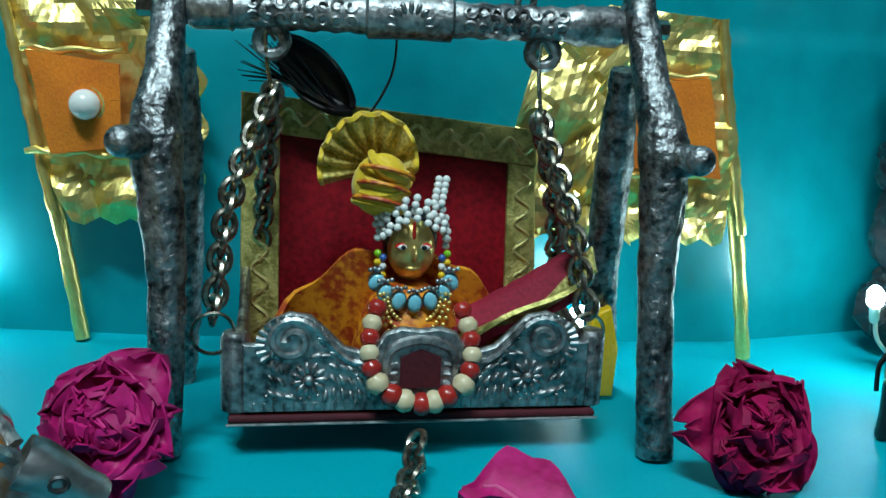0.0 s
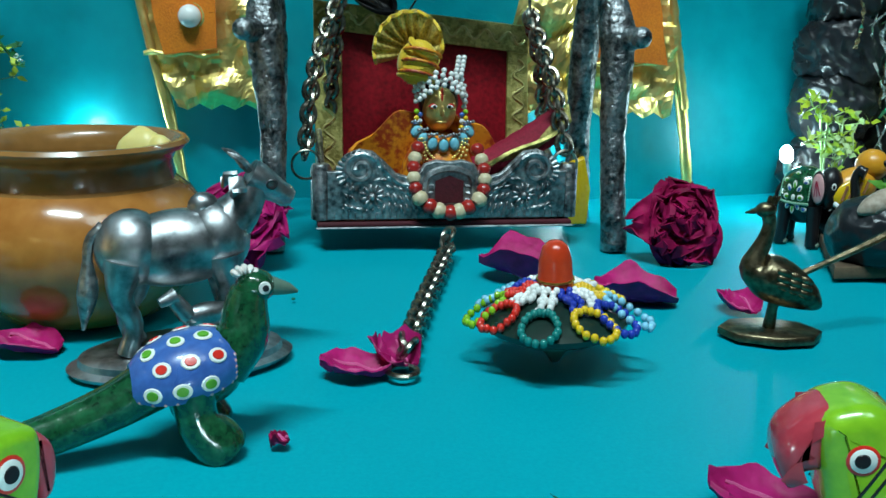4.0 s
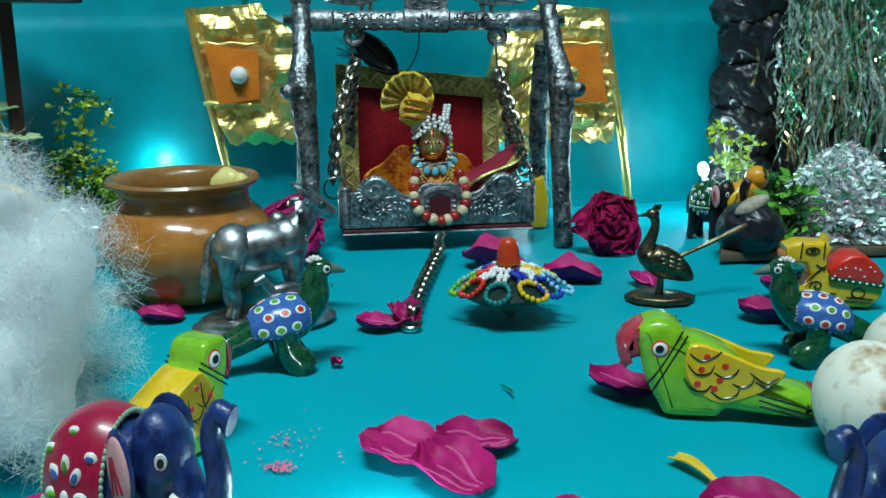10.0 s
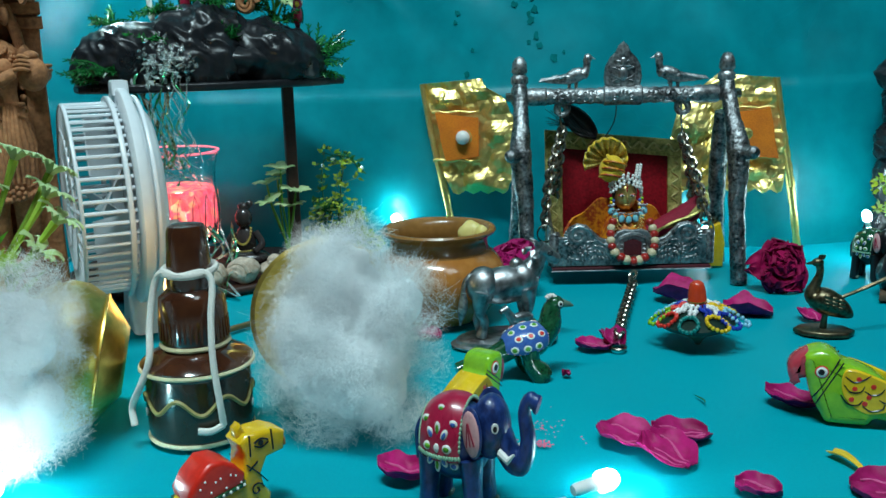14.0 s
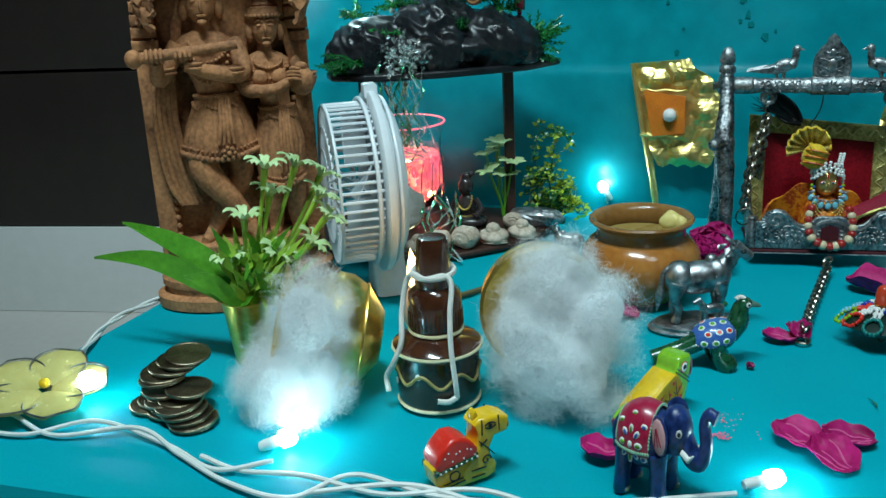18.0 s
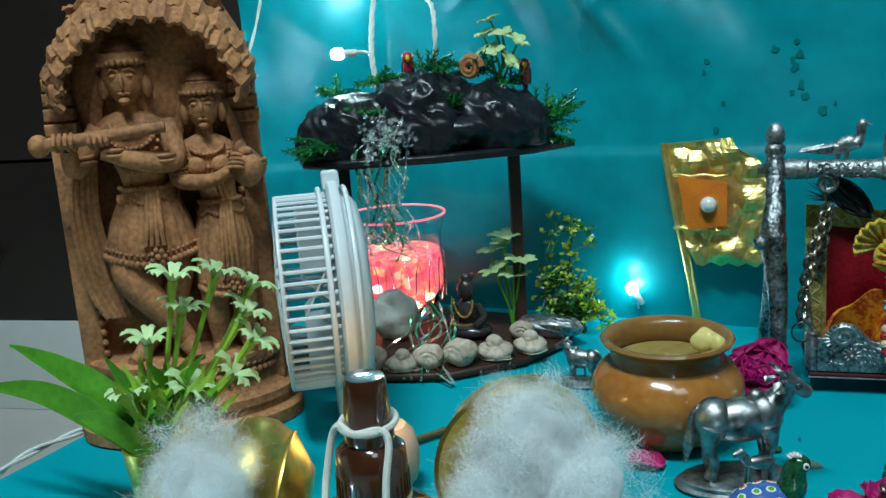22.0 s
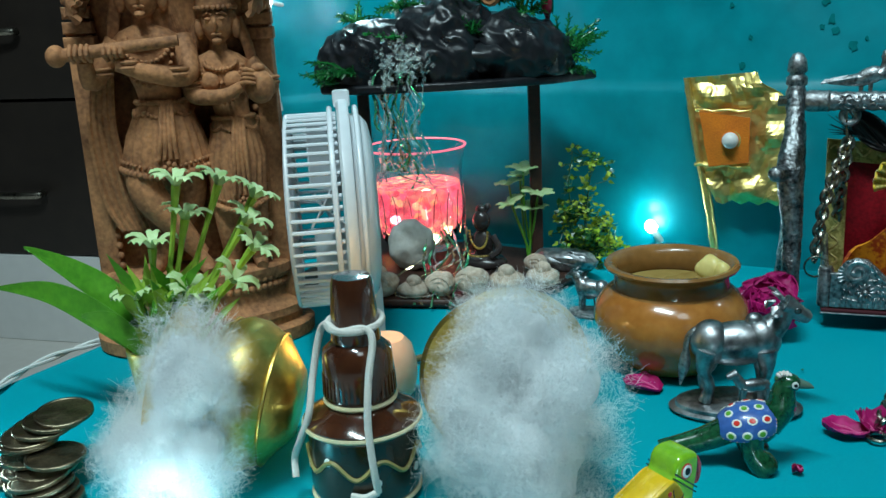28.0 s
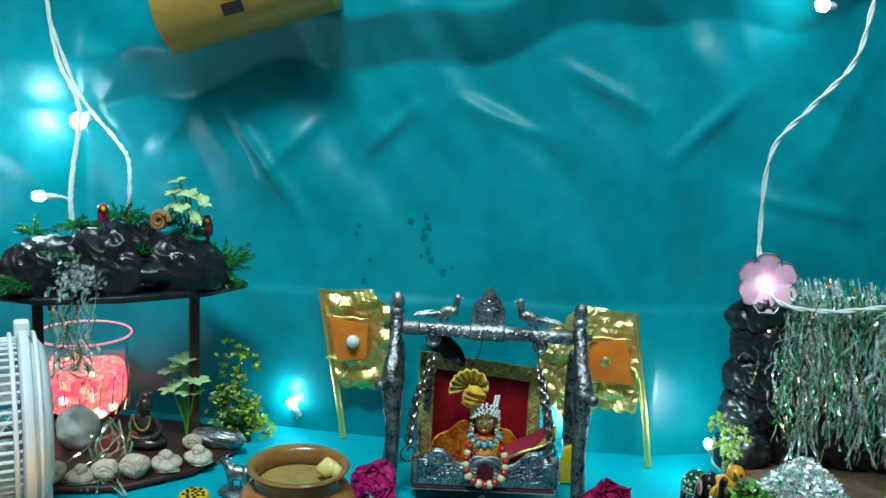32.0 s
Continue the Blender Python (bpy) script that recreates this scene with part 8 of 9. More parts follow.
for rr, xx, tk in ((R + 0.0015, -0.0075, 0.0016), (R + 0.0015, 0.0075, 0.0016)):
    bm = B()
    tube(bm, [(xx, rr * math.cos(a), zc + rr * math.sin(a)) for a in (2 * math.pi * k / 64 for k in range(64))], tk, 8, True)
    part("housing_ridge", bm, WHITE_PLASTIC, fan)
bm = B()
tube(bm, [(0.0, 0, 0), (0.029, 0, 0)], 0.00115, 6)
slat0 = part("slat", bm, WHITE_PLASTIC, fan)
nsl = 56
slat0.matrix_basis = pose(0.004, R - 0.0015, zc)
for k in range(1, nsl):
    a = 2 * math.pi * k / nsl
    again(slat0, pose(0.004, (R - 0.0015) * math.cos(a), zc + (R - 0.0015) * math.sin(a)), fan)
for r, x in ((R - 0.0015, 0.033), (R * 0.72, 0.0345), (R * 0.45, 0.0355)):
    bm = B()
    tube(bm, [(x, r * math.cos(a), zc + r * math.sin(a)) for a in (2 * math.pi * k / 64 for k in range(64))], 0.0021 if x < 0.029 else 0.0012, 8, True)
    part("grille_ring", bm, WHITE_PLASTIC, fan)
bm = B()
tube(bm, [(0.0332, 0, R - 0.002), (0.0352, 0, R * 0.5), (0.036, 0, 0.014)], 0.0011, 6)
sp0 = part("spoke", bm, WHITE_PLASTIC, fan)
sp0.matrix_basis = pose(0, 0, zc)
for k in range(1, 40):
    again(sp0, pose(0, 0, zc, 9 * k, 0, 0), fan)
bm = B()
lathe(bm, [(0, 0.038), (0.012, 0.0375), (0.0155, 0.036), (0.0155, 0.032), (0, 0.032)], 32, pose(0, 0, zc, 0, 90, 0))
part("hub", bm, WHITE_PLASTIC, fan)
for k in range(4):
    bm = B()
    sheet(bm, 6, 8, lambda u, v: (0.010 + 0.010 * (u - 0.5) * 2, (u - 0.5) * 0.030 * (0.6 + 0.6 * v), 0.012 + 0.038 * v), 0.001)
    part("blade", bm, WHITE_PLASTIC, fan, m=pose(0.002, 0, zc, 90 * k + 20, 0, 0))
bm = B()
slab(bm, [(-0.021, 0.0), (0.021, 0.0), (0.0175, 0.012), (0.0125, 0.026), (0.0115, 0.036), (-0.0115, 0.036), (-0.0125, 0.026), (-0.0175, 0.012)], 0.024, pose(-0.004, 0, 0.0, 0, 0, 90), 0.004)
part("handle", bm, WHITE_PLASTIC, fan)
bm = B()
slab(bm, [(-0.008, 0), (0.008, 0), (0.006, 0.009), (-0.006, 0.009)], 0.010, pose(0.0, 0, zc + R + 0.003, 0, 0, 90), 0.002)
part("top_latch", bm, WHITE_PLASTIC, fan)

# ---- stacked brown pot with cord ----
bot = thing("butter_churn_pot", pose(-0.212, -0.012, 0) @ Matrix.Diagonal((0.88, 0.88, 0.97, 1)), "dark brown glazed stacked pot ornament with white cord", "pot")
bm = B()
lathe(bm, [(0, 0.0), (0.0240, 0.0), (0.0256, 0.0015), (0.0264, 0.006), (0.0266, 0.020), (0.0262, 0.032)], 48)
part("base_pot", bm, OLIVE_BLACK, bot)
bm = B()
lathe(bm, [(0.0262, 0.032), (0.0278, 0.0345), (0.0280, 0.0365), (0.0255, 0.0385), (0.0160, 0.0430), (0.0158, 0.0445)], 48)
part("shoulder", bm, BROWN_GLAZE, bot)
bm = B()
lathe(bm, [(0.0158, 0.044), (0.0172, 0.0465), (0.0168, 0.060), (0.0162, 0.0665), (0.0120, 0.0700), (0.0112, 0.0705)], 40)
part("middle_pot", bm, BROWN_GLAZE, bot)
flute0 = part("flute", tube(B(), [(0.0171, 0, 0.0475), (0.0167, 0, 0.0565)], 0.0007, 4), BROWN_GLAZE, bot)
for k in range(1, 40):
    again(flute0, pose(0, 0, 0, 0, 0, 9 * k), bot)
bm = B()
lathe(bm, [(0.0112, 0.070), (0.0118, 0.0720), (0.0104, 0.0880), (0.0098, 0.0960), (0.0088, 0.0985), (0, 0.0990)], 36)
part("top_pot", bm, BROWN_GLAZE, bot)
for z, r, w in ((0.0022, 0.0259, 0.0011), (0.0348, 0.0280, 0.0010), (0.0445, 0.0166, 0.0012)):
    bm = B()
    tube(bm, [(r * math.cos(a), r * math.sin(a), z) for a in (2 * math.pi * k / 48 for k in range(48))], w, 6, True)
    part("painted_ring", bm, CREAM_PAINT, bot, "cream painted ring")
bm = B()
tube(bm, [(0.0268 * math.cos(a), 0.0268 * math.sin(a), 0.0205 + 0.0035 * math.sin(a * 7)) for a in (2 * math.pi * k / 112 for k in range(112))], 0.0011, 5, True)
part("painted_wave", bm, mat("olive_gold_paint", (0.34, 0.28, 0.10), (0.24, 0.20, 0.06), 0.5, grain=400), bot, "olive painted wavy line")
for k in range(7):
    a = 2 * math.pi * (k + 0.15) / 7
    bm = B()
    disc(bm, (0.0266 * math.cos(a), 0.0266 * math.sin(a), 0.0235 if k % 2 else 0.0145), 0.0020, 0.0004, Matrix.Rotation(a, 4, "Z") @ pose(0, 0, 0, 0, 90, 0))
    part("white_dot", bm, WHITE_PAINT, bot)
cord = thing("cord", pose(-0.212, -0.012, 0) @ Matrix.Diagonal((0.90, 0.90, 0.97, 1)), "white cotton cord looped over the brown pot", "cord")
bm = B()
tube(bm, smoothpath([(0.020, -0.020, 0.012), (0.020, -0.022, 0.022), (0.0175, -0.0205, 0.042), (0.0155, -0.0145, 0.060), (0.0145, -0.008, 0.074), (0.010, -0.0075, 0.0785), (0, -0.0125, 0.0775), (-0.010, -0.0085, 0.0785), (-0.0150, -0.008, 0.072), (-0.0165, -0.0130, 0.056), (-0.014, -0.0215, 0.042), (-0.019, -0.023, 0.030), (-0.026, -0.020, 0.019), (-0.024, -0.023, 0.011)], 7), 0.0017, 8)
tube(bm, smoothpath([(0.010, -0.0268, 0.011), (0.016, -0.0245, 0.0105), (0.020, -0.020, 0.012)], 5), 0.0017, 8)
part("strand", bm, ROPE, cord)
bm = B()
tube(bm, [(0.0126 * math.cos(a), 0.0126 * math.sin(a), 0.0785 + 0.001 * math.sin(a)) for a in (2 * math.pi * k / 30 for k in range(30))], 0.0016, 8, True)
part("neck_loop", bm, ROPE, cord)

# ---- candle ----
can = thing("candle", pose(-0.252, 0.068, 0), "round peach wax candle burning behind the pot", "candle")
bm = B()
lathe(bm, [(0, 0), (0.010, 0), (0.0140, 0.005), (0.0160, 0.013), (0.0160, 0.021), (0.0140, 0.030), (0.010, 0.0345), (0.006, 0.0340), (0, 0.032)], 36)
part("wax_body", bm, WAX, can)
part("wick", tube(B(), [(0, -0.004, 0.031), (-0.001, -0.005, 0.036)], 0.0007, 6), BLACK_PAINT, can)
bm = B()
lathe(bm, [(0, 0.0), (0.0028, 0.0015), (0.0048, 0.005), (0.0053, 0.009), (0.0044, 0.0155), (0.0025, 0.022), (0.0009, 0.0275), (0, 0.030)], 18, pose(-0.004, -0.006, 0.033, 8, -2, 0))
part("flame", bm, FLAME, can, "yellow candle flame")
lamp("candle_light", "POINT", (-0.248, 0.050, 0.062), 0.035, (1.0, 0.62, 0.25), 0.006)


# ---- brass pots with cotton ----
def lota(m, label, scale=1.0):
    e = thing("brass_pot", m @ Matrix.Scale(scale, 4), label, "pot", "brass pots lying tipped")
    bm = B()
    lathe(bm, [(0, 0.0), (0.014, 0.0), (0.0165, 0.002), (0.0255, 0.009), (0.0305, 0.018), (0.0310, 0.025), (0.0270, 0.034), (0.0190, 0.0400), (0.0165, 0.0430)], 48)
    part("belly", bm, BRASS, e)
    bm = B()
    lathe(bm, [(0.0165, 0.0428), (0.0170, 0.0450), (0.0235, 0.0490), (0.0300, 0.0515), (0.0310, 0.0530), (0.0292, 0.0536), (0.0225, 0.0502), (0.0150, 0.0455), (0.0155, 0.0420), (0.022, 0.034), (0, 0.02)], 48)
    part("flared_mouth", bm, BRASS, e)
    for z, r in ((0.010, 0.0266), (0.030, 0.0295)):
        bm = B()
        tube(bm, [(r * math.cos(a), r * math.sin(a), z) for a in (2 * math.pi * k / 48 for k in range(48))], 0.0007, 5, True)
        part("turned_ring", bm, BRASS, e)
    return e


lota(look((-0.252, -0.010, 0.032), (-0.252 + 0.88, -0.010 + 0.42, 0.032 - 0.22)) @ pose(0, 0, -0.004), "shiny brass pot lying tipped with cotton at its mouth", 1.10)
lota(look((-0.1755, 0.066, 0.036), (-0.1755 - 0.30, 0.066 + 0.9, 0.036 - 0.22)) @ pose(0, 0, -0.004), "orange-lit brass pot tipped behind a cotton clump", 1.14)


def cotton(name, blobs, seed, label, n=22000):
    """Loose wool: a small dense heart and a cloud of fine curled fibres."""
    e = thing(name, Matrix(), label, "cotton")
    rng = random.Random(seed)
    for c, r, w in blobs:
        bm = B()
        ball(bm, (0, 0, 0), tuple(q * 0.56 for q in r), 36, 24)
        for q in bm.verts:
            p = q.co.copy()
            q.co = p * (1 + 0.5 * noise.noise(p * 60 + Vector((seed, 0, 0))) + 0.25 * noise.noise(p * 170)) + Vector(c)
            q.co.z = max(q.co.z, 0.001)
        part("wool_heart", bm, COTTON, e)
    total = sum(w for _, _, w in blobs)
    verts, faces = [], []
    for c, r, w in blobs:
        for i in range(int(n * w / total)):
            d = Vector((rng.gauss(0, 1), rng.gauss(0, 1), rng.gauss(0, 1))).normalized()
            base = Vector((d.x * r[0], d.y * r[1], d.z * r[2])) * rng.uniform(0.25, 1.0) ** 0.62
            base *= 1 + 0.65 * noise.noise(base * 45 + Vector((seed, 0, 0)))
            p = base + Vector(c)
            if base.length > 0.55 * max(r) and noise.noise(p * 62 + Vector((seed, 3, 1))) + 0.5 * noise.noise(p * 150) < -0.12:
                continue
            dirn = Vector((rng.gauss(0, 1), rng.gauss(0, 1), rng.gauss(0, 1))).normalized()
            side = dirn.orthogonal().normalized()
            up = dirn.cross(side)
            L, cr, ph = rng.uniform(0.006, 0.017), rng.uniform(0.0008, 0.0030), rng.uniform(0, 6.28)
            turn = rng.uniform(2.0, 5.0)
            wd = Vector((rng.gauss(0, 1), rng.gauss(0, 1), rng.gauss(0, 1))).normalized() * rng.uniform(0.000028, 0.00005)
            prev = None
            for j in range(6):
                s = j / 5
                q = p + dirn * L * (s - 0.5) + (side * math.cos(ph + turn * s) + up * math.sin(ph + turn * s)) * cr
                if q.z < 0.0006:
                    q.z = 0.0006 + 0.0004 * rng.random()
                a = len(verts)
                verts.append(q - wd)
                verts.append(q + wd)
                if prev is not None:
                    faces.append((prev, prev + 1, a + 1, a))
                prev = a
    me = bpy.data.meshes.new("fibre_cloud")
    me.from_pydata([tuple(q) for q in verts], [], faces)
    me.materials.append(COTTON)
    ob = new("fibre_cloud", me)
    ob.parent = e
    tagged(ob, "loose white cotton fibres", kind="stuff")
    return e


cotton("cotton_wool", [((-0.150, 0.006, 0.062), (0.027, 0.023, 0.031), 5), ((-0.138, -0.010, 0.030), (0.031, 0.024, 0.029), 5), ((-0.122, -0.006, 0.060), (0.019, 0.015, 0.017), 1.4), ((-0.162, -0.006, 0.040), (0.022, 0.018, 0.026), 2), ((-0.170, 0.020, 0.050), (0.023, 0.014, 0.027), 2.2)], 5, "white cotton wool clump spilling from a brass pot", 88000)
cotton("cotton_wool", [((-0.270, -0.050, 0.057), (0.024, 0.020, 0.029), 4), ((-0.284, -0.060, 0.026), (0.029, 0.020, 0.025), 4), ((-0.264, -0.054, 0.030), (0.020, 0.016, 0.022), 1.6)], 8, "white cotton wool clump glowing over a light", 54000)

# ---- potted plant, coins, stick ----
pl = thing("potted_plant", pose(-0.345, 0.002, 0), "artificial plant with pale flowers in a small brass pot", "plant")
bm = B()
lathe(bm, [(0, 0), (0.0105, 0), (0.0120, 0.012), (0.0140, 0.030), (0.0150, 0.038), (0.0152, 0.041), (0.0138, 0.041), (0.0125, 0.034), (0, 0.033)], 32)
part("brass_cup", bm, BRASS, pl)
for pts, W0 in (([(0, 0, 0.035), (-0.020, -0.002, 0.060), (-0.046, -0.006, 0.075), (-0.080, -0.008, 0.086)], 0.0115), ([(0, -0.002, 0.033), (-0.026, -0.008, 0.052), (-0.060, -0.012, 0.064), (-0.102, -0.014, 0.063)], 0.0105), ([(0.0, -0.004, 0.035), (-0.014, -0.012, 0.052), (-0.030, -0.018, 0.058)], 0.009)):
    path = smoothpath(pts, 8)
    bm = B()
    sheet(bm, 6, len(path) - 1, lambda u, v: path[round(v * (len(path) - 1))] + Vector((0.15 * (u - 0.5), 0.25 * (u - 0.5), 0.95 * (u - 0.5))) * 1.75 * W0 * math.sin(math.pi * min(1, 0.06 + 0.94 * v) ** 0.8) ** 0.8 * 0.8 + Vector((0, 0, 0.003 * abs(u - 0.5))), 0.0006)
    part("long_leaf", bm, LEAF_GREEN, pl, "bright green strap leaf")
STEM_PALE = mat("pale_yellow_green_stem", (0.36, 0.52, 0.06), (0.24, 0.42, 0.04), 0.5, grain=300, blotch=60, vary=0.2)
rng = random.Random(3)
for x, y, z in ((0.018, 0.009, 0.122), (0.027, 0.028, 0.119), (0.036, 0.042, 0.110), (0.016, 0.014, 0.104), (0.005, 0.001, 0.092), (0.040, 0.030, 0.100), (0.046, 0.026, 0.088), (0.040, 0.016, 0.074), (0.024, 0.002, 0.070), (-0.004, -0.004, 0.066)):
    bm = B()
    path = smoothpath([(rng.uniform(-0.006, 0.006), rng.uniform(-0.006, 0.006), 0.034), (x * 0.55, y * 0.55, 0.034 + (z - 0.034) * 0.50), (x, y, z)], 6)
    tube(bm, path, [0.0013] * (len(path) - 4) + [0.0013, 0.0015, 0.0019, 0.0024], 7)
    stm = part("stem", bm, STEM_PALE, pl)
    bm = B()
    tip, d = path[-1], (path[-1] - path[-3]).normalized()
    o1 = d.orthogonal().normalized()
    o2 = d.cross(o1)
    for k in range(5):
        a = 2 * math.pi * k / 5 + rng.random() * 0.3
        out_ = o1 * math.cos(a) + o2 * math.sin(a)
        side = d.cross(out_)
        sheet(bm, 6, 6, lambda u, v: tip + out_ * (0.0013 + 0.0108 * v ** 1.4) + d * (0.0105 * v - 0.0032 * v ** 3 - 0.0030 * max(0.0, v - 0.7) / 0.3 * abs(math.cos(u * 2 * math.pi))) + side * ((u - 0.5) * 0.0074 * (0.25 + 0.75 * v ** 0.7)), 0.0004)
    part("flower", bm, PALE_LEAF, stm, "pale green-white flower")
bm = B()
for k in range(120):
    a = rng.uniform(0, 6.28)
    L = rng.uniform(0.012, 0.034)
    p = Vector((rng.uniform(-0.006, 0.026), rng.uniform(-0.008, 0.014), rng.uniform(0.036, 0.068)))
    d = Vector((0.7 * math.cos(a) + 0.4, 0.7 * math.sin(a), 0.9)).normalized()
    s = d.orthogonal().normalized() * 0.0028
    vs = [bm.verts.new(p), bm.verts.new(p + d * L * 0.5 + s), bm.verts.new(p + d * L), bm.verts.new(p + d * L * 0.5 - s)]
    bm.faces.new(vs).material_index = 1 if k % 3 else 0
part("small_leaves", bm, [LEAF_GREEN, STEM_PALE], pl, recalc=False)

bm = B()
lathe(bm, [(0, 0), (0.0126, 0), (0.0130, 0.0003), (0.0130, 0.0016), (0.0126, 0.0019), (0.0118, 0.0019), (0.0115, 0.0016), (0, 0.0016)], 36)
coin0 = tagged(part("coin", bm, COIN), "worn bronze coin in a slumped pile", "coin", "pile of coins")
rng = random.Random(14)
piles = []
for k in range(7):
    piles.append((-0.352 + 0.0022 * k * (1 if k % 2 else -0.6), -0.072 + 0.001 * k, 0.0002 + 0.0026 * k, rng.uniform(-4, 4), rng.uniform(-5, 5)))
for k in range(4):
    piles.append((-0.342 + 0.004 * k, -0.076 - 0.001 * k, 0.0006 + 0.0021 * (3 - k), 2, -6))
for k in range(4):
    piles.append((-0.366 + 0.004 * k, -0.070 + 0.003 * k, 0.0004 + 0.0024 * k, -2, 4))
for k in range(4):
    piles.append((-0.360 + 0.003 * k, -0.064 + 0.004 * k, 0.0186 + 0.0024 * k, rng.uniform(-5, 5), 3 + k))
piles.append((-0.331, -0.080, 0.0004, 0, 0))
coin0.matrix_basis = pose(*piles[0])
for q in piles[1:]:
    o = copy_thing(coin0, pose(*q))
bm = B()
tube(bm, [(-0.268, 0.110, 0.0022), (-0.232, 0.165, 0.0022)], 0.0020, 8)
tagged(part("incense_stick", bm, mat("olive_brown_stick", (0.16, 0.13, 0.05), (0.10, 0.08, 0.03), 0.7, grain=200)), "olive brown wooden stick lying on the cloth", "stick")

# ---- right-hand rock scene ----
tagged(part("cardboard_base", slab(B(), [(0.147, -0.226), (0.40, -0.262), (0.40, -0.42), (0.20, -0.395)], 0.005, pose(0, 0, 0.0028, 90, 0, 0), 0.0006), CARDBOARD), "brown corrugated cardboard base of the waterfall", "base")
tower = thing("rock_wall", Matrix(), "tall black crumpled plastic rock wall behind the tinsel", "rock model")
k = 0
for (x, y, z, a, b, c) in (
                           (0.255, 0.408, 0.025, 0.030, 0.020, 0.028), (0.258, 0.41, 0.070, 0.032, 0.020, 0.030), (0.260, 0.412, 0.120, 0.032, 0.020, 0.032), (0.30, 0.41, 0.030, 0.030, 0.022, 0.032), (0.305, 0.412, 0.08, 0.032, 0.022, 0.032), (0.31, 0.414, 0.130, 0.032, 0.022, 0.030), (0.35, 0.41, 0.05, 0.034, 0.03, 0.05), (0.355, 0.41, 0.12, 0.034, 0.03, 0.045)):
    k += 1
    part("rock_lump", crumple(B(), (x, y, z), (a, b, c), 20 + k, 56, 40, 0.42, 60), BLACK_PLASTIC, tower)


for k, (z, r) in enumerate(((0.020, 0.0235), (0.054, 0.0225), (0.087, 0.0230), (0.119, 0.0225), (0.142, 0.0190))):
    part("rock_lump", crumple(B(), (0.2110 + 0.0015 * (k % 2), 0.392, z), (0.0245, 0.019, r), 61 + k, 96, 64, 0.46, 84), BLACK_PLASTIC, tower)
blk = tagged(part("black_rock", crumple(B(), (0.1655, 0.2380, 0.0165), (0.0185, 0.017, 0.0150), 41, 84, 60, 0.36, 62), BLACK_PLASTIC), "black crumpled plastic rock with a shell on top", "rock model")
tagged(part("white_shell", ball(B(), (0.1640, 0.2310, 0.0315), (0.0115, 0.0046, 0.0042), 18, 12, pose(0, 0, 0, 0, -24, 15), lump=0.15, freq=150), SHELL), "white elongated shell on the black rock", "shell")
tagged(part("pale_stone", ball(B(), (0.186, 0.205, 0.0095), (0.0085, 0.0075, 0.0095), 18, 12, lump=0.12, freq=120), SHELL), "pale rough stone beside the black rock", "stone")
tagged(part("black_stone", crumple(B(), (0.183, 0.290, 0.0085), (0.018, 0.014, 0.0105), 47, 34, 22, 0.18, 60), BLACK_PLASTIC), "small black crumpled rock under the toy bird", "rock model")
yb = thing("toy_bird", pose(0.1775, 0.286, 0.0175, 0, 0, 6) @ Matrix.Scale(1.32, 4), "small orange-yellow toy bird with striped wing", "figurine")
YB = mat("orange_yellow_paint", (0.74, 0.32, 0.02), (0.60, 0.24, 0.015), 0.35, grain=300, coat=0.3)
part("body", ball(ball(B(), (0, 0, 0.0075), (0.0095, 0.0060, 0.0068), 16, 10, pose(0, 0, 0, 0, -28, 0)), (0.0065, 0, 0.0155), 0.0056, 14, 10), YB, yb)
part("beak", tube(B(), [(0.0110, 0, 0.0160), (0.0145, 0, 0.0155)], [0.0017, 0.0004], 7), RED_PAINT, yb)
part("tail", slab(B(), [(-0.005, 0.004), (-0.016, 0.0005), (-0.016, 0.003), (-0.006, 0.008)], 0.005, None, 0.001), YB, yb)
for s in (-1, 1):
    w = part("wing", ball(B(), (-0.003, s * 0.0056, 0.0072), (0.0070, 0.0014, 0.0042), 12, 8, pose(0, 0, 0, 0, -28, 0)), YELLOW_PAINT, yb)
    bm = B()
    for q in range(4):
        tube(bm, [(-0.007 + 0.0025 * q, s * 0.0070, 0.0042 + 0.0008 * q), (-0.0055 + 0.0025 * q, s * 0.0070, 0.0092 + 0.0008 * q)], 0.0005, 4)
    part("wing_stripes", bm, TERRACOTTA, w)
    part("eye", ball(B(), (0.0082, s * 0.0048, 0.0168), 0.0011, 8, 6), BLACK_PAINT, yb)
wd = thing("toy_duck", pose(0.268, 0.238, 0.0055, 0, 0, 178), "white plastic toy duck with orange beak", "figurine")
part("body", ball(ball(tube(B(), [(0.008, 0, 0.012), (0.011, 0, 0.026)], [0.0075, 0.0055], 12), (-0.002, 0, 0.0105), (0.016, 0.0105, 0.0105), 18, 12), (0.0125, 0, 0.0305), 0.0078, 16, 10), WHITE_PAINT, wd)
part("beak", ball(B(), (0.0208, 0, 0.0290), (0.0042, 0.0034, 0.0016), 10, 8), RED_PAINT, wd)
for s in (-1, 1):
    part("eye", ball(B(), (0.0165, s * 0.0066, 0.0325), 0.0011, 8, 6), BLACK_PAINT, wd)
bushy("yellow_green_sprig", pose(0.188, 0.338, 0.0) @ Matrix.Diagonal((0.9, 1, 1.08, 1)), "small yellow-green artificial sprig by the rock wall",
      [[(0, 0, 0), (-0.004, 0, 0.030), (-0.010, -0.002, 0.060)], [(0, 0, 0), (0.004, -0.002, 0.026), (0.003, -0.006, 0.050)], [(0, 0, 0), (-0.004, -0.004, 0.026), (-0.006, -0.006, 0.050)], [(0, 0, 0), (0.003, -0.006, 0.020), (0.007, -0.010, 0.044)]], random.Random(2), 0.0042, 10, (PALE_LEAF, YELLOW_LEAF), 0.70)
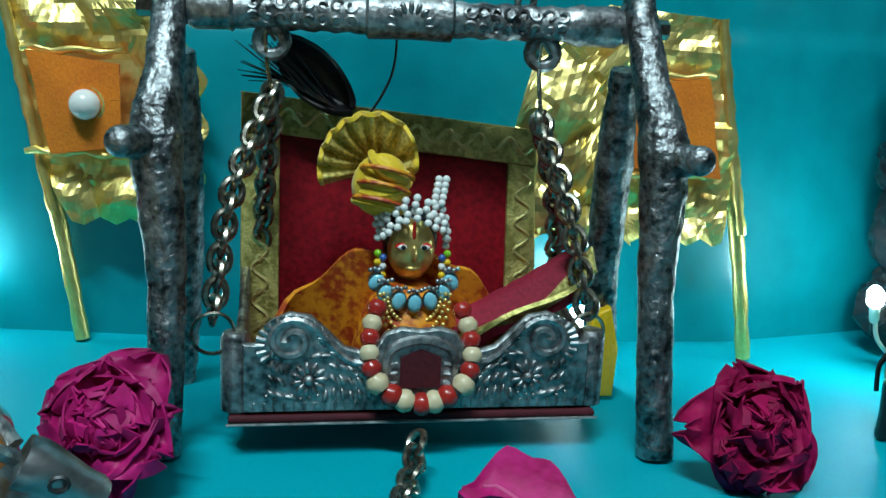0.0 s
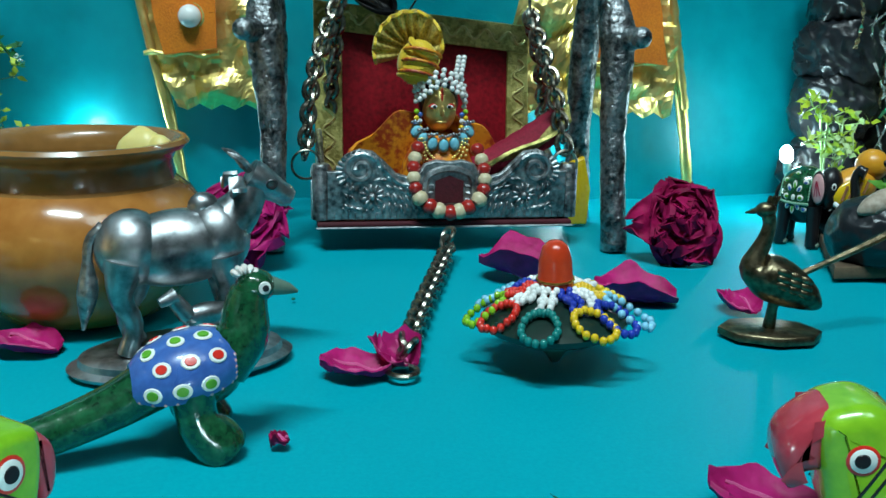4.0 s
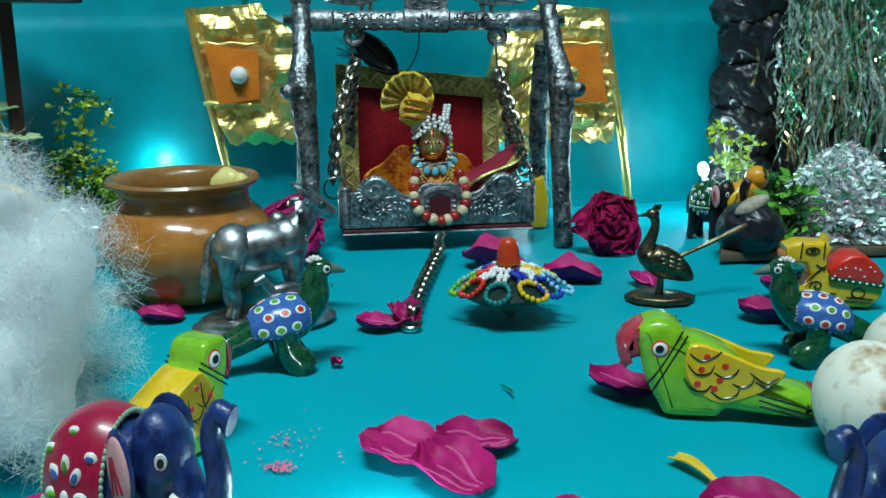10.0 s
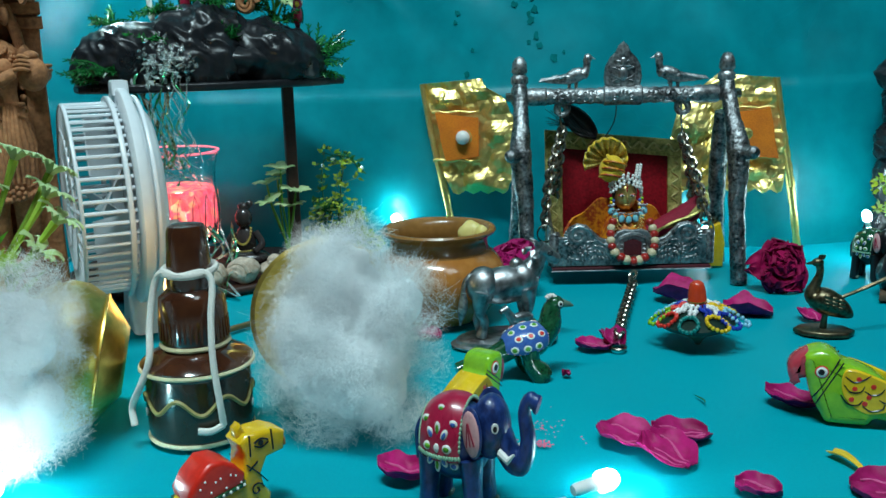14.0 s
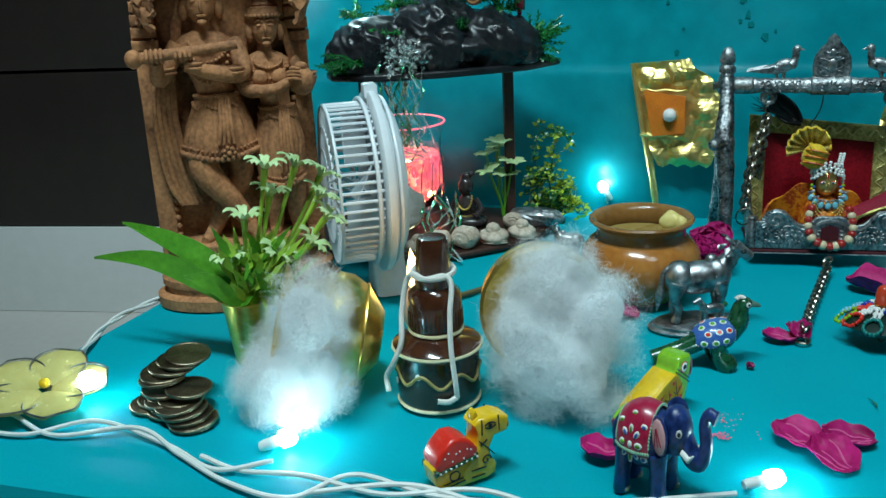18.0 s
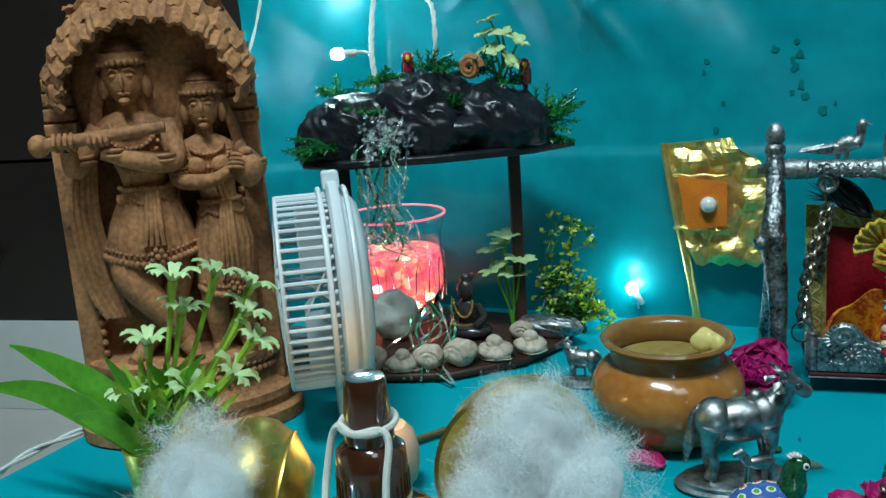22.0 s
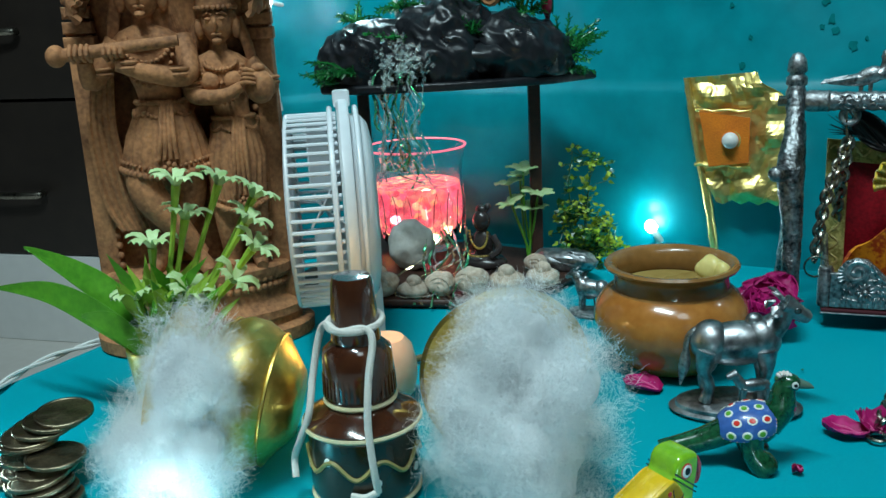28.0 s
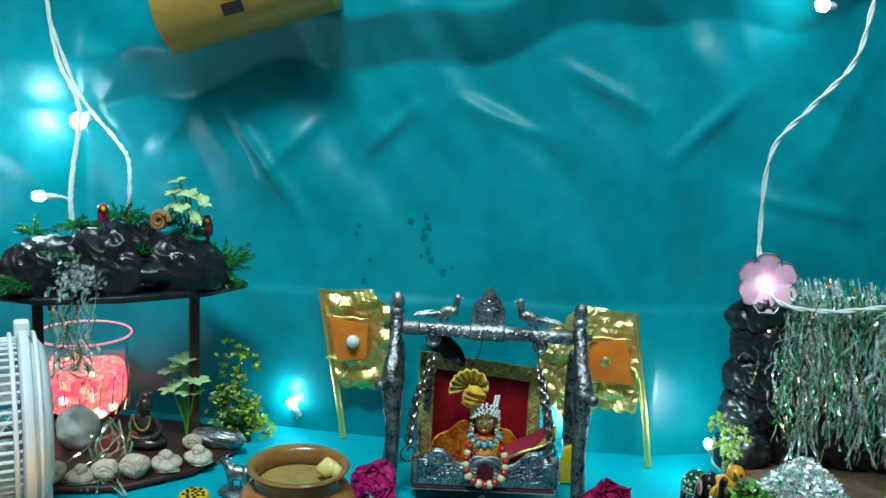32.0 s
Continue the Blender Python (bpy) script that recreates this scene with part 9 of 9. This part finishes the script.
bushy("green_tuft", pose(0.192, 0.258, 0.005), "glossy green tuft beside the black rock",
      [[(0, 0, 0), (0.002, 0, 0.020), (0.006, 0, 0.036)], [(0, 0, 0), (-0.002, 0.002, 0.016), (-0.006, 0, 0.032)], [(0, 0, 0), (0.004, -0.004, 0.014), (0.010, -0.004, 0.026)]], random.Random(6), 0.0055, 18, (DARK_LEAF, LEAF_GREEN))
leafy("white_flower_sprig", pose(0.318, 0.345, 0.0), "white artificial flower on a green stem by the tinsel", [[(0, 0, 0.004), (0.002, -0.003, 0.03), (-0.004, -0.012, 0.064)], [(0, 0, 0.004), (0.010, -0.004, 0.03), (0.014, -0.010, 0.05)]], WHITE_PAINT, LEAF_GREEN, 0.011, random.Random(9), 6)
sl = thing("strap_leaves", pose(0.312, 0.350, 0.16), "long serrated green artificial leaves hanging down", "artificial plant")
for dx, sgn in ((0.0, -1), (0.020, 1)):
    bm = B()
    sheet(bm, 4, 16, lambda u, v: (dx - 0.012 * sgn * math.sin(v * 2.0) + (u - 0.5) * 0.012 * math.sin(math.pi * min(1, 0.1 + 0.9 * v)) * (1 + 0.2 * (round(v * 16) % 2)), -0.012 - 0.008 * math.sin(v * 3), 0.02 - 0.078 * v), 0.0006)
    part("leaf", bm, LEAF_GREEN, sl)
rng = random.Random(31)
bm = B()
for k in range(320):
    x = rng.uniform(0.229, 0.350)
    y = 0.382 + rng.gauss(0, 0.006)
    z0 = 0.166 + rng.uniform(-0.010, 0.010)
    z1 = rng.uniform(0.02, 0.10)
    pts = [(x, y + 0.014, z0 + 0.004), (x, y, z0 - 0.008)]
    xx = x
    for j in range(1, 9):
        xx += rng.gauss(0, 0.0042)
        pts.append((xx, y - 0.003 * j * rng.random(), lerp(z0, z1, j / 8)))
    ribbon(bm, pts, rng.uniform(0.0004, 0.0014), rng, rng.choice((0, 0, 0, 1, 2)))
tagged(part("tinsel_waterfall", bm, [TINSEL, TINSEL_GREEN, TINSEL_AMBER], recalc=False, smooth=False), "curtain of shiny iridescent tinsel hanging over black rock", "tinsel", kind="stuff")
verts, faces = [], []
for k in range(4200):
    d = Vector((rng.gauss(0, 1), rng.gauss(0, 1), abs(rng.gauss(0, 1)))).normalized() * rng.uniform(0.55, 1.0) ** 0.5
    c = Vector((0.2345 + 0.043 * d.x, 0.275 + 0.034 * d.y, 0.006 + 0.056 * d.z * (1 - 0.3 * abs(d.x))))
    a = Vector((rng.gauss(0, 1), rng.gauss(0, 1), rng.gauss(0, 1))).normalized() * rng.uniform(0.0015, 0.0042)
    b = a.orthogonal().normalized() * rng.uniform(0.0008, 0.0018)
    i = len(verts)
    verts += [tuple(c - a), tuple(c + b), tuple(c + a), tuple(c - b)]
    faces.append((i, i + 1, i + 2, i + 3))
me = bpy.data.meshes.new("crystal_tinsel")
me.from_pydata(verts, [], faces)
for q in (mat("clear_shredded_film", (0.97, 0.99, 0.99), (0.90, 0.97, 0.97), 0.10, 0.0, trans=0.80, grain=300, blotch=150, spec=0.9), mat("pearly_shredded_film", (0.92, 0.95, 0.94), (0.80, 0.90, 0.90), 0.22, 0.0, grain=300), TINSEL_GREEN, mat("rosy_shredded_film", (0.80, 0.55, 0.62), (0.60, 0.40, 0.55), 0.18, 0.6, grain=300)):
    me.materials.append(q)
me.polygons.foreach_set("material_index", [(0, 1, 0, 0, 0, 3, 0, 1, 2, 0)[k % 10] for k in range(len(faces))])
tagged(new("crystal_tinsel", me), "heap of clear shredded cellophane like foaming water", "tinsel", kind="stuff")

# yellow figure card behind the swing
tagged(part("yellow_card", slab(B(), [(-0.005, 0), (0.006, 0), (0.007, 0.018), (0.003, 0.034), (-0.004, 0.031), (-0.007, 0.012)], 0.006, pose(0.056, 0.320, 0.0, 0, 0, 10), 0.0015), YELLOW_PAINT), "yellow painted wooden figure standing behind the swing", "figurine")


# ---- string lights ----
def led(place, direction, label="lit white fairy light bulb on the cable", energy=0.030, r=0.0042):
    d = Vector(direction).normalized()
    e = thing("fairy_light", Matrix.Translation(place), label, "light", "fairy lights")
    rot = d.to_track_quat("Z", "Y").to_matrix().to_4x4()
    part("bulb", lathe(B(), [(0, -0.001), (r, -0.001), (r, 0.004), (r * 0.7, 0.0065), (0, 0.0075)], 14, rot), LED, e, "glowing bulb")
    part("socket", lathe(B(), [(0, -0.013), (r * 0.5, -0.013), (r * 0.62, -0.011), (r * 0.66, -0.001), (0, -0.001)], 14, rot), CABLE, e, "white socket")
    if energy:
        lamp("fairy_glow", "POINT", Vector(place) + d * 0.013 + Vector((0, 0, 0.002)), energy, (0.62, 0.95, 1.0), 0.004)
    return e


led((-0.034, -0.050, 0.004), (0.8, 0.55, 0.05), energy=0.032)
led((-0.268, -0.088, 0.006), (0.9, 0.4, 0.3), energy=0.042, r=0.0048)
led((-0.199, 0.366, 0.024), (-0.5, -0.3, 0.9), energy=0.032)
led((0.0560, 0.3600, 0.0160), (-0.3, 0.2, 0.9), energy=0.045)
led((0.176, 0.362, 0.030), (-0.3, -0.5, 0.8), energy=0.13, r=0.0034)
led((-0.387, 0.273, 0.218), (-1, -0.2, 0.0), energy=0.07, r=0.0042)
led((-0.398, 0.352, 0.276), (-0.3, -0.6, -0.3), energy=0.15, r=0.0075)
led((-0.488, 0.288, 0.207), (-0.3, -0.8, 0.2), energy=0.02, r=0.0028)
led((0.240, 0.425, 0.407), (-0.7, -0.5, 0.0), energy=0.10, r=0.0055)
led((-0.4090, -0.0735, 0.0120), (0.9, 0.1, 0.35), energy=0.035, r=0.0052)


def cable(pts, r, label, twist=0.0, n=2):
    e = thing("light_cable", Matrix(), label, "cable", "fairy light cables")
    path = smoothpath(pts, 14)
    for k in range(n):
        bm = B()
        out_ = []
        for i, p in enumerate(path):
            d = (path[min(i + 1, len(path) - 1)] - path[max(i - 1, 0)]).normalized()
            s = d.orthogonal().normalized()
            a = i * 0.5 + 2 * math.pi * k / n
            out_.append(p + (s * math.cos(a) + d.cross(s) * math.sin(a)) * twist)
        tube(bm, out_, r, 7)
        part("strand", bm, CABLE, e)
    return e


FRONT = "white fairy light cable lying along the table front"
cable([(-0.490, -0.112, 0.002), (-0.445, -0.122, 0.002), (-0.411, -0.120, 0.002), (-0.380, -0.099, 0.004), (-0.327, -0.106, 0.002), (-0.290, -0.118, 0.002), (-0.262, -0.108, 0.006)], 0.0013, FRONT, 0, 1)
cable([(-0.490, -0.102, 0.002), (-0.435, -0.108, 0.005), (-0.395, -0.116, 0.002), (-0.352, -0.100, 0.005), (-0.315, -0.112, 0.002), (-0.277, -0.126, 0.002), (-0.241, -0.128, 0.002), (-0.219, -0.104, 0.004), (-0.175, -0.106, 0.002), (-0.120, -0.098, 0.004), (-0.087, -0.083, 0.003), (-0.047, -0.066, 0.004)], 0.0013, FRONT, 0, 1)
cable([(-0.302, -0.112, 0.004), (-0.277, -0.115, 0.002), (-0.241, -0.112, 0.004), (-0.200, -0.112, 0.002), (-0.157, -0.098, 0.004), (-0.110, -0.102, 0.002), (-0.060, -0.088, 0.003), (-0.010, -0.090, 0.002), (0.06, -0.086, 0.002), (0.16, -0.082, 0.002)], 0.0013, FRONT, 0, 1)
cable([(-0.236, -0.122, 0.002), (-0.190, -0.104, 0.004), (-0.140, -0.106, 0.002), (-0.090, -0.092, 0.004), (-0.045, -0.092, 0.002)], 0.0013, FRONT, 0, 1)
cable([(-0.430, -0.085, 0.006), (-0.450, -0.040, 0.004), (-0.478, 0.030, 0.001), (-0.47, 0.10, -0.002), (-0.44, 0.16, 0.003)], 0.0012, "twisted white light cable along the cloth edge", 0.0013)
cable([(-0.356, 0.268, 0.192), (-0.362, 0.275, 0.216), (-0.374, 0.300, 0.240), (-0.397, 0.350, 0.288), (-0.424, 0.362, 0.331), (-0.433, 0.360, 0.39)], 0.0012, "white light cable climbing the backdrop", 0.0010, 3)
cable([(-0.316, 0.282, 0.198), (-0.315, 0.284, 0.232), (-0.330, 0.310, 0.25), (-0.363, 0.350, 0.262), (-0.400, 0.356, 0.300), (-0.430, 0.362, 0.36)], 0.0012, "white light cable climbing the backdrop", 0.0008)
cable([(-0.362, 0.275, 0.2165), (-0.370, 0.2742, 0.2185), (-0.376, 0.2736, 0.218)], 0.0011, "thin white cable to a fairy light", 0, 1)
cable([(-0.489, 0.292, 0.120), (-0.490, 0.289, 0.16), (-0.488, 0.290, 0.205), (-0.474, 0.296, 0.25), (-0.46, 0.31, 0.32)], 0.0008, "white light cable along the backdrop edge", 0.0005)
cable([(0.211, 0.394, 0.176), (0.209, 0.418, 0.203), (0.212, 0.426, 0.280), (0.241, 0.430, 0.321), (0.273, 0.434, 0.362), (0.283, 0.436, 0.414)], 0.0012, "white twisted light cable hanging on the backdrop", 0.0012)
cable([(0.212, 0.388, 0.172), (0.224, 0.372, 0.158), (0.262, 0.366, 0.156), (0.310, 0.366, 0.164), (0.36, 0.37, 0.162)], 0.0012, "white light cable draped across the tinsel", 0.0010)
cable([(-0.196, 0.378, 0.001), (-0.197, 0.372, 0.012), (-0.194, 0.370, 0.016)], 0.0010, "thin white cable to a fairy light", 0, 1)
cable([(0.190, 0.372, 0.004), (0.182, 0.368, 0.012), (0.181, 0.370, 0.020)], 0.0010, "thin white cable to a fairy light", 0, 1)


def flower_light(m, label, petal_mat, R, n=6, energy=0.03, cup=0.30):
    e = thing("flower_light", m, label, "light", "flower-shaped lights")
    for k in range(n):
        a = 360 * k / n
        bm = B()
        sheet(bm, 8, 10, lambda u, v: ((u - 0.5) * R * 0.95 * math.sin(math.pi * min(1, 0.08 + 0.80 * v)) ** 0.7, R * (0.10 + 0.9 * v), 0.003 * math.sin(v * 2.6) + cup * R * v * v - 0.004 * (u - 0.5) ** 2), 0.0006)
        pt = part("petal", bm, petal_mat, e, m=pose(0, 0, 0, 0, 0, a))
        bm = B()
        tube(bm, [((u - 0.5) * R * 0.95 * math.sin(math.pi * min(1, 0.08 + 0.80 * v)) ** 0.7, R * (0.10 + 0.9 * v), 0.0006 + 0.003 * math.sin(v * 2.6) + cup * R * v * v) for u, v in [(0.0, j / 9) for j in range(2, 10)] + [(j / 6, 1.0) for j in range(1, 6)] + [(1.0, 1 - j / 9) for j in range(0, 8)]], 0.0006, 5)
        part("petal_rim", bm, SILVER_SMOOTH, pt)
    part("centre", ball(B(), (0, 0, 0.004), (0.0034, 0.0034, 0.003), 14, 8), LED_SOFT if energy else YELLOW_PAINT, e, "glowing centre" if energy else "")
    return e


PINK_FILM = mat("pale_pink_film", (0.80, 0.50, 0.62), (0.70, 0.38, 0.52), 0.3, grain=200, trans=0.25, emit=(1.0, 0.55, 0.75), emit_strength=0.05)
flower_light(pose(0.211, 0.384, 0.172, 78, 0, 4), "pale pink translucent flower light on the cable", PINK_FILM, 0.025, 6)
lamp("flower_glow", "POINT", (0.211, 0.372, 0.172), 0.002, (0.95, 0.85, 1.0), 0.004)
YEL_FILM = mat("pale_yellow_film", (0.72, 0.64, 0.25), (0.60, 0.52, 0.16), 0.25, grain=200, blotch=60, trans=0.3)
flower_light(pose(-0.428, -0.086, 0.010, 8, 6, 20), "pale yellow translucent flower light on the table", YEL_FILM, 0.034, 5, 0, 0.08)
# gilt cardboard drum lamp-shade corner hanging at the top
gd = thing("gilt_hanging_drum", pose(-0.320, 0.362, 0.371, 0, -17, 3), "amber gilt paper drum hanging at the top", "ornament")
bm = B()
lathe(bm, [(0, 0.0), (0.032, 0.0), (0.0335, 0.001), (0.0335, 0.150), (0.032, 0.151), (0, 0.151)], 40, pose(0, 0, 0, 0, 90, 0))
part("drum", bm, mat("amber_gilt_paper", (0.42, 0.27, 0.06), (0.32, 0.19, 0.04), 0.4, 0.3, grain=200, blotch=20), gd)
bm = B()
box(bm, (0.018, 0.002, 0.010), pose(0.070, -0.034, -0.014, 20, 0, 0), 0.0005)
part("dark_tag", bm, BLACK_PAINT, gd, "small dark tag")
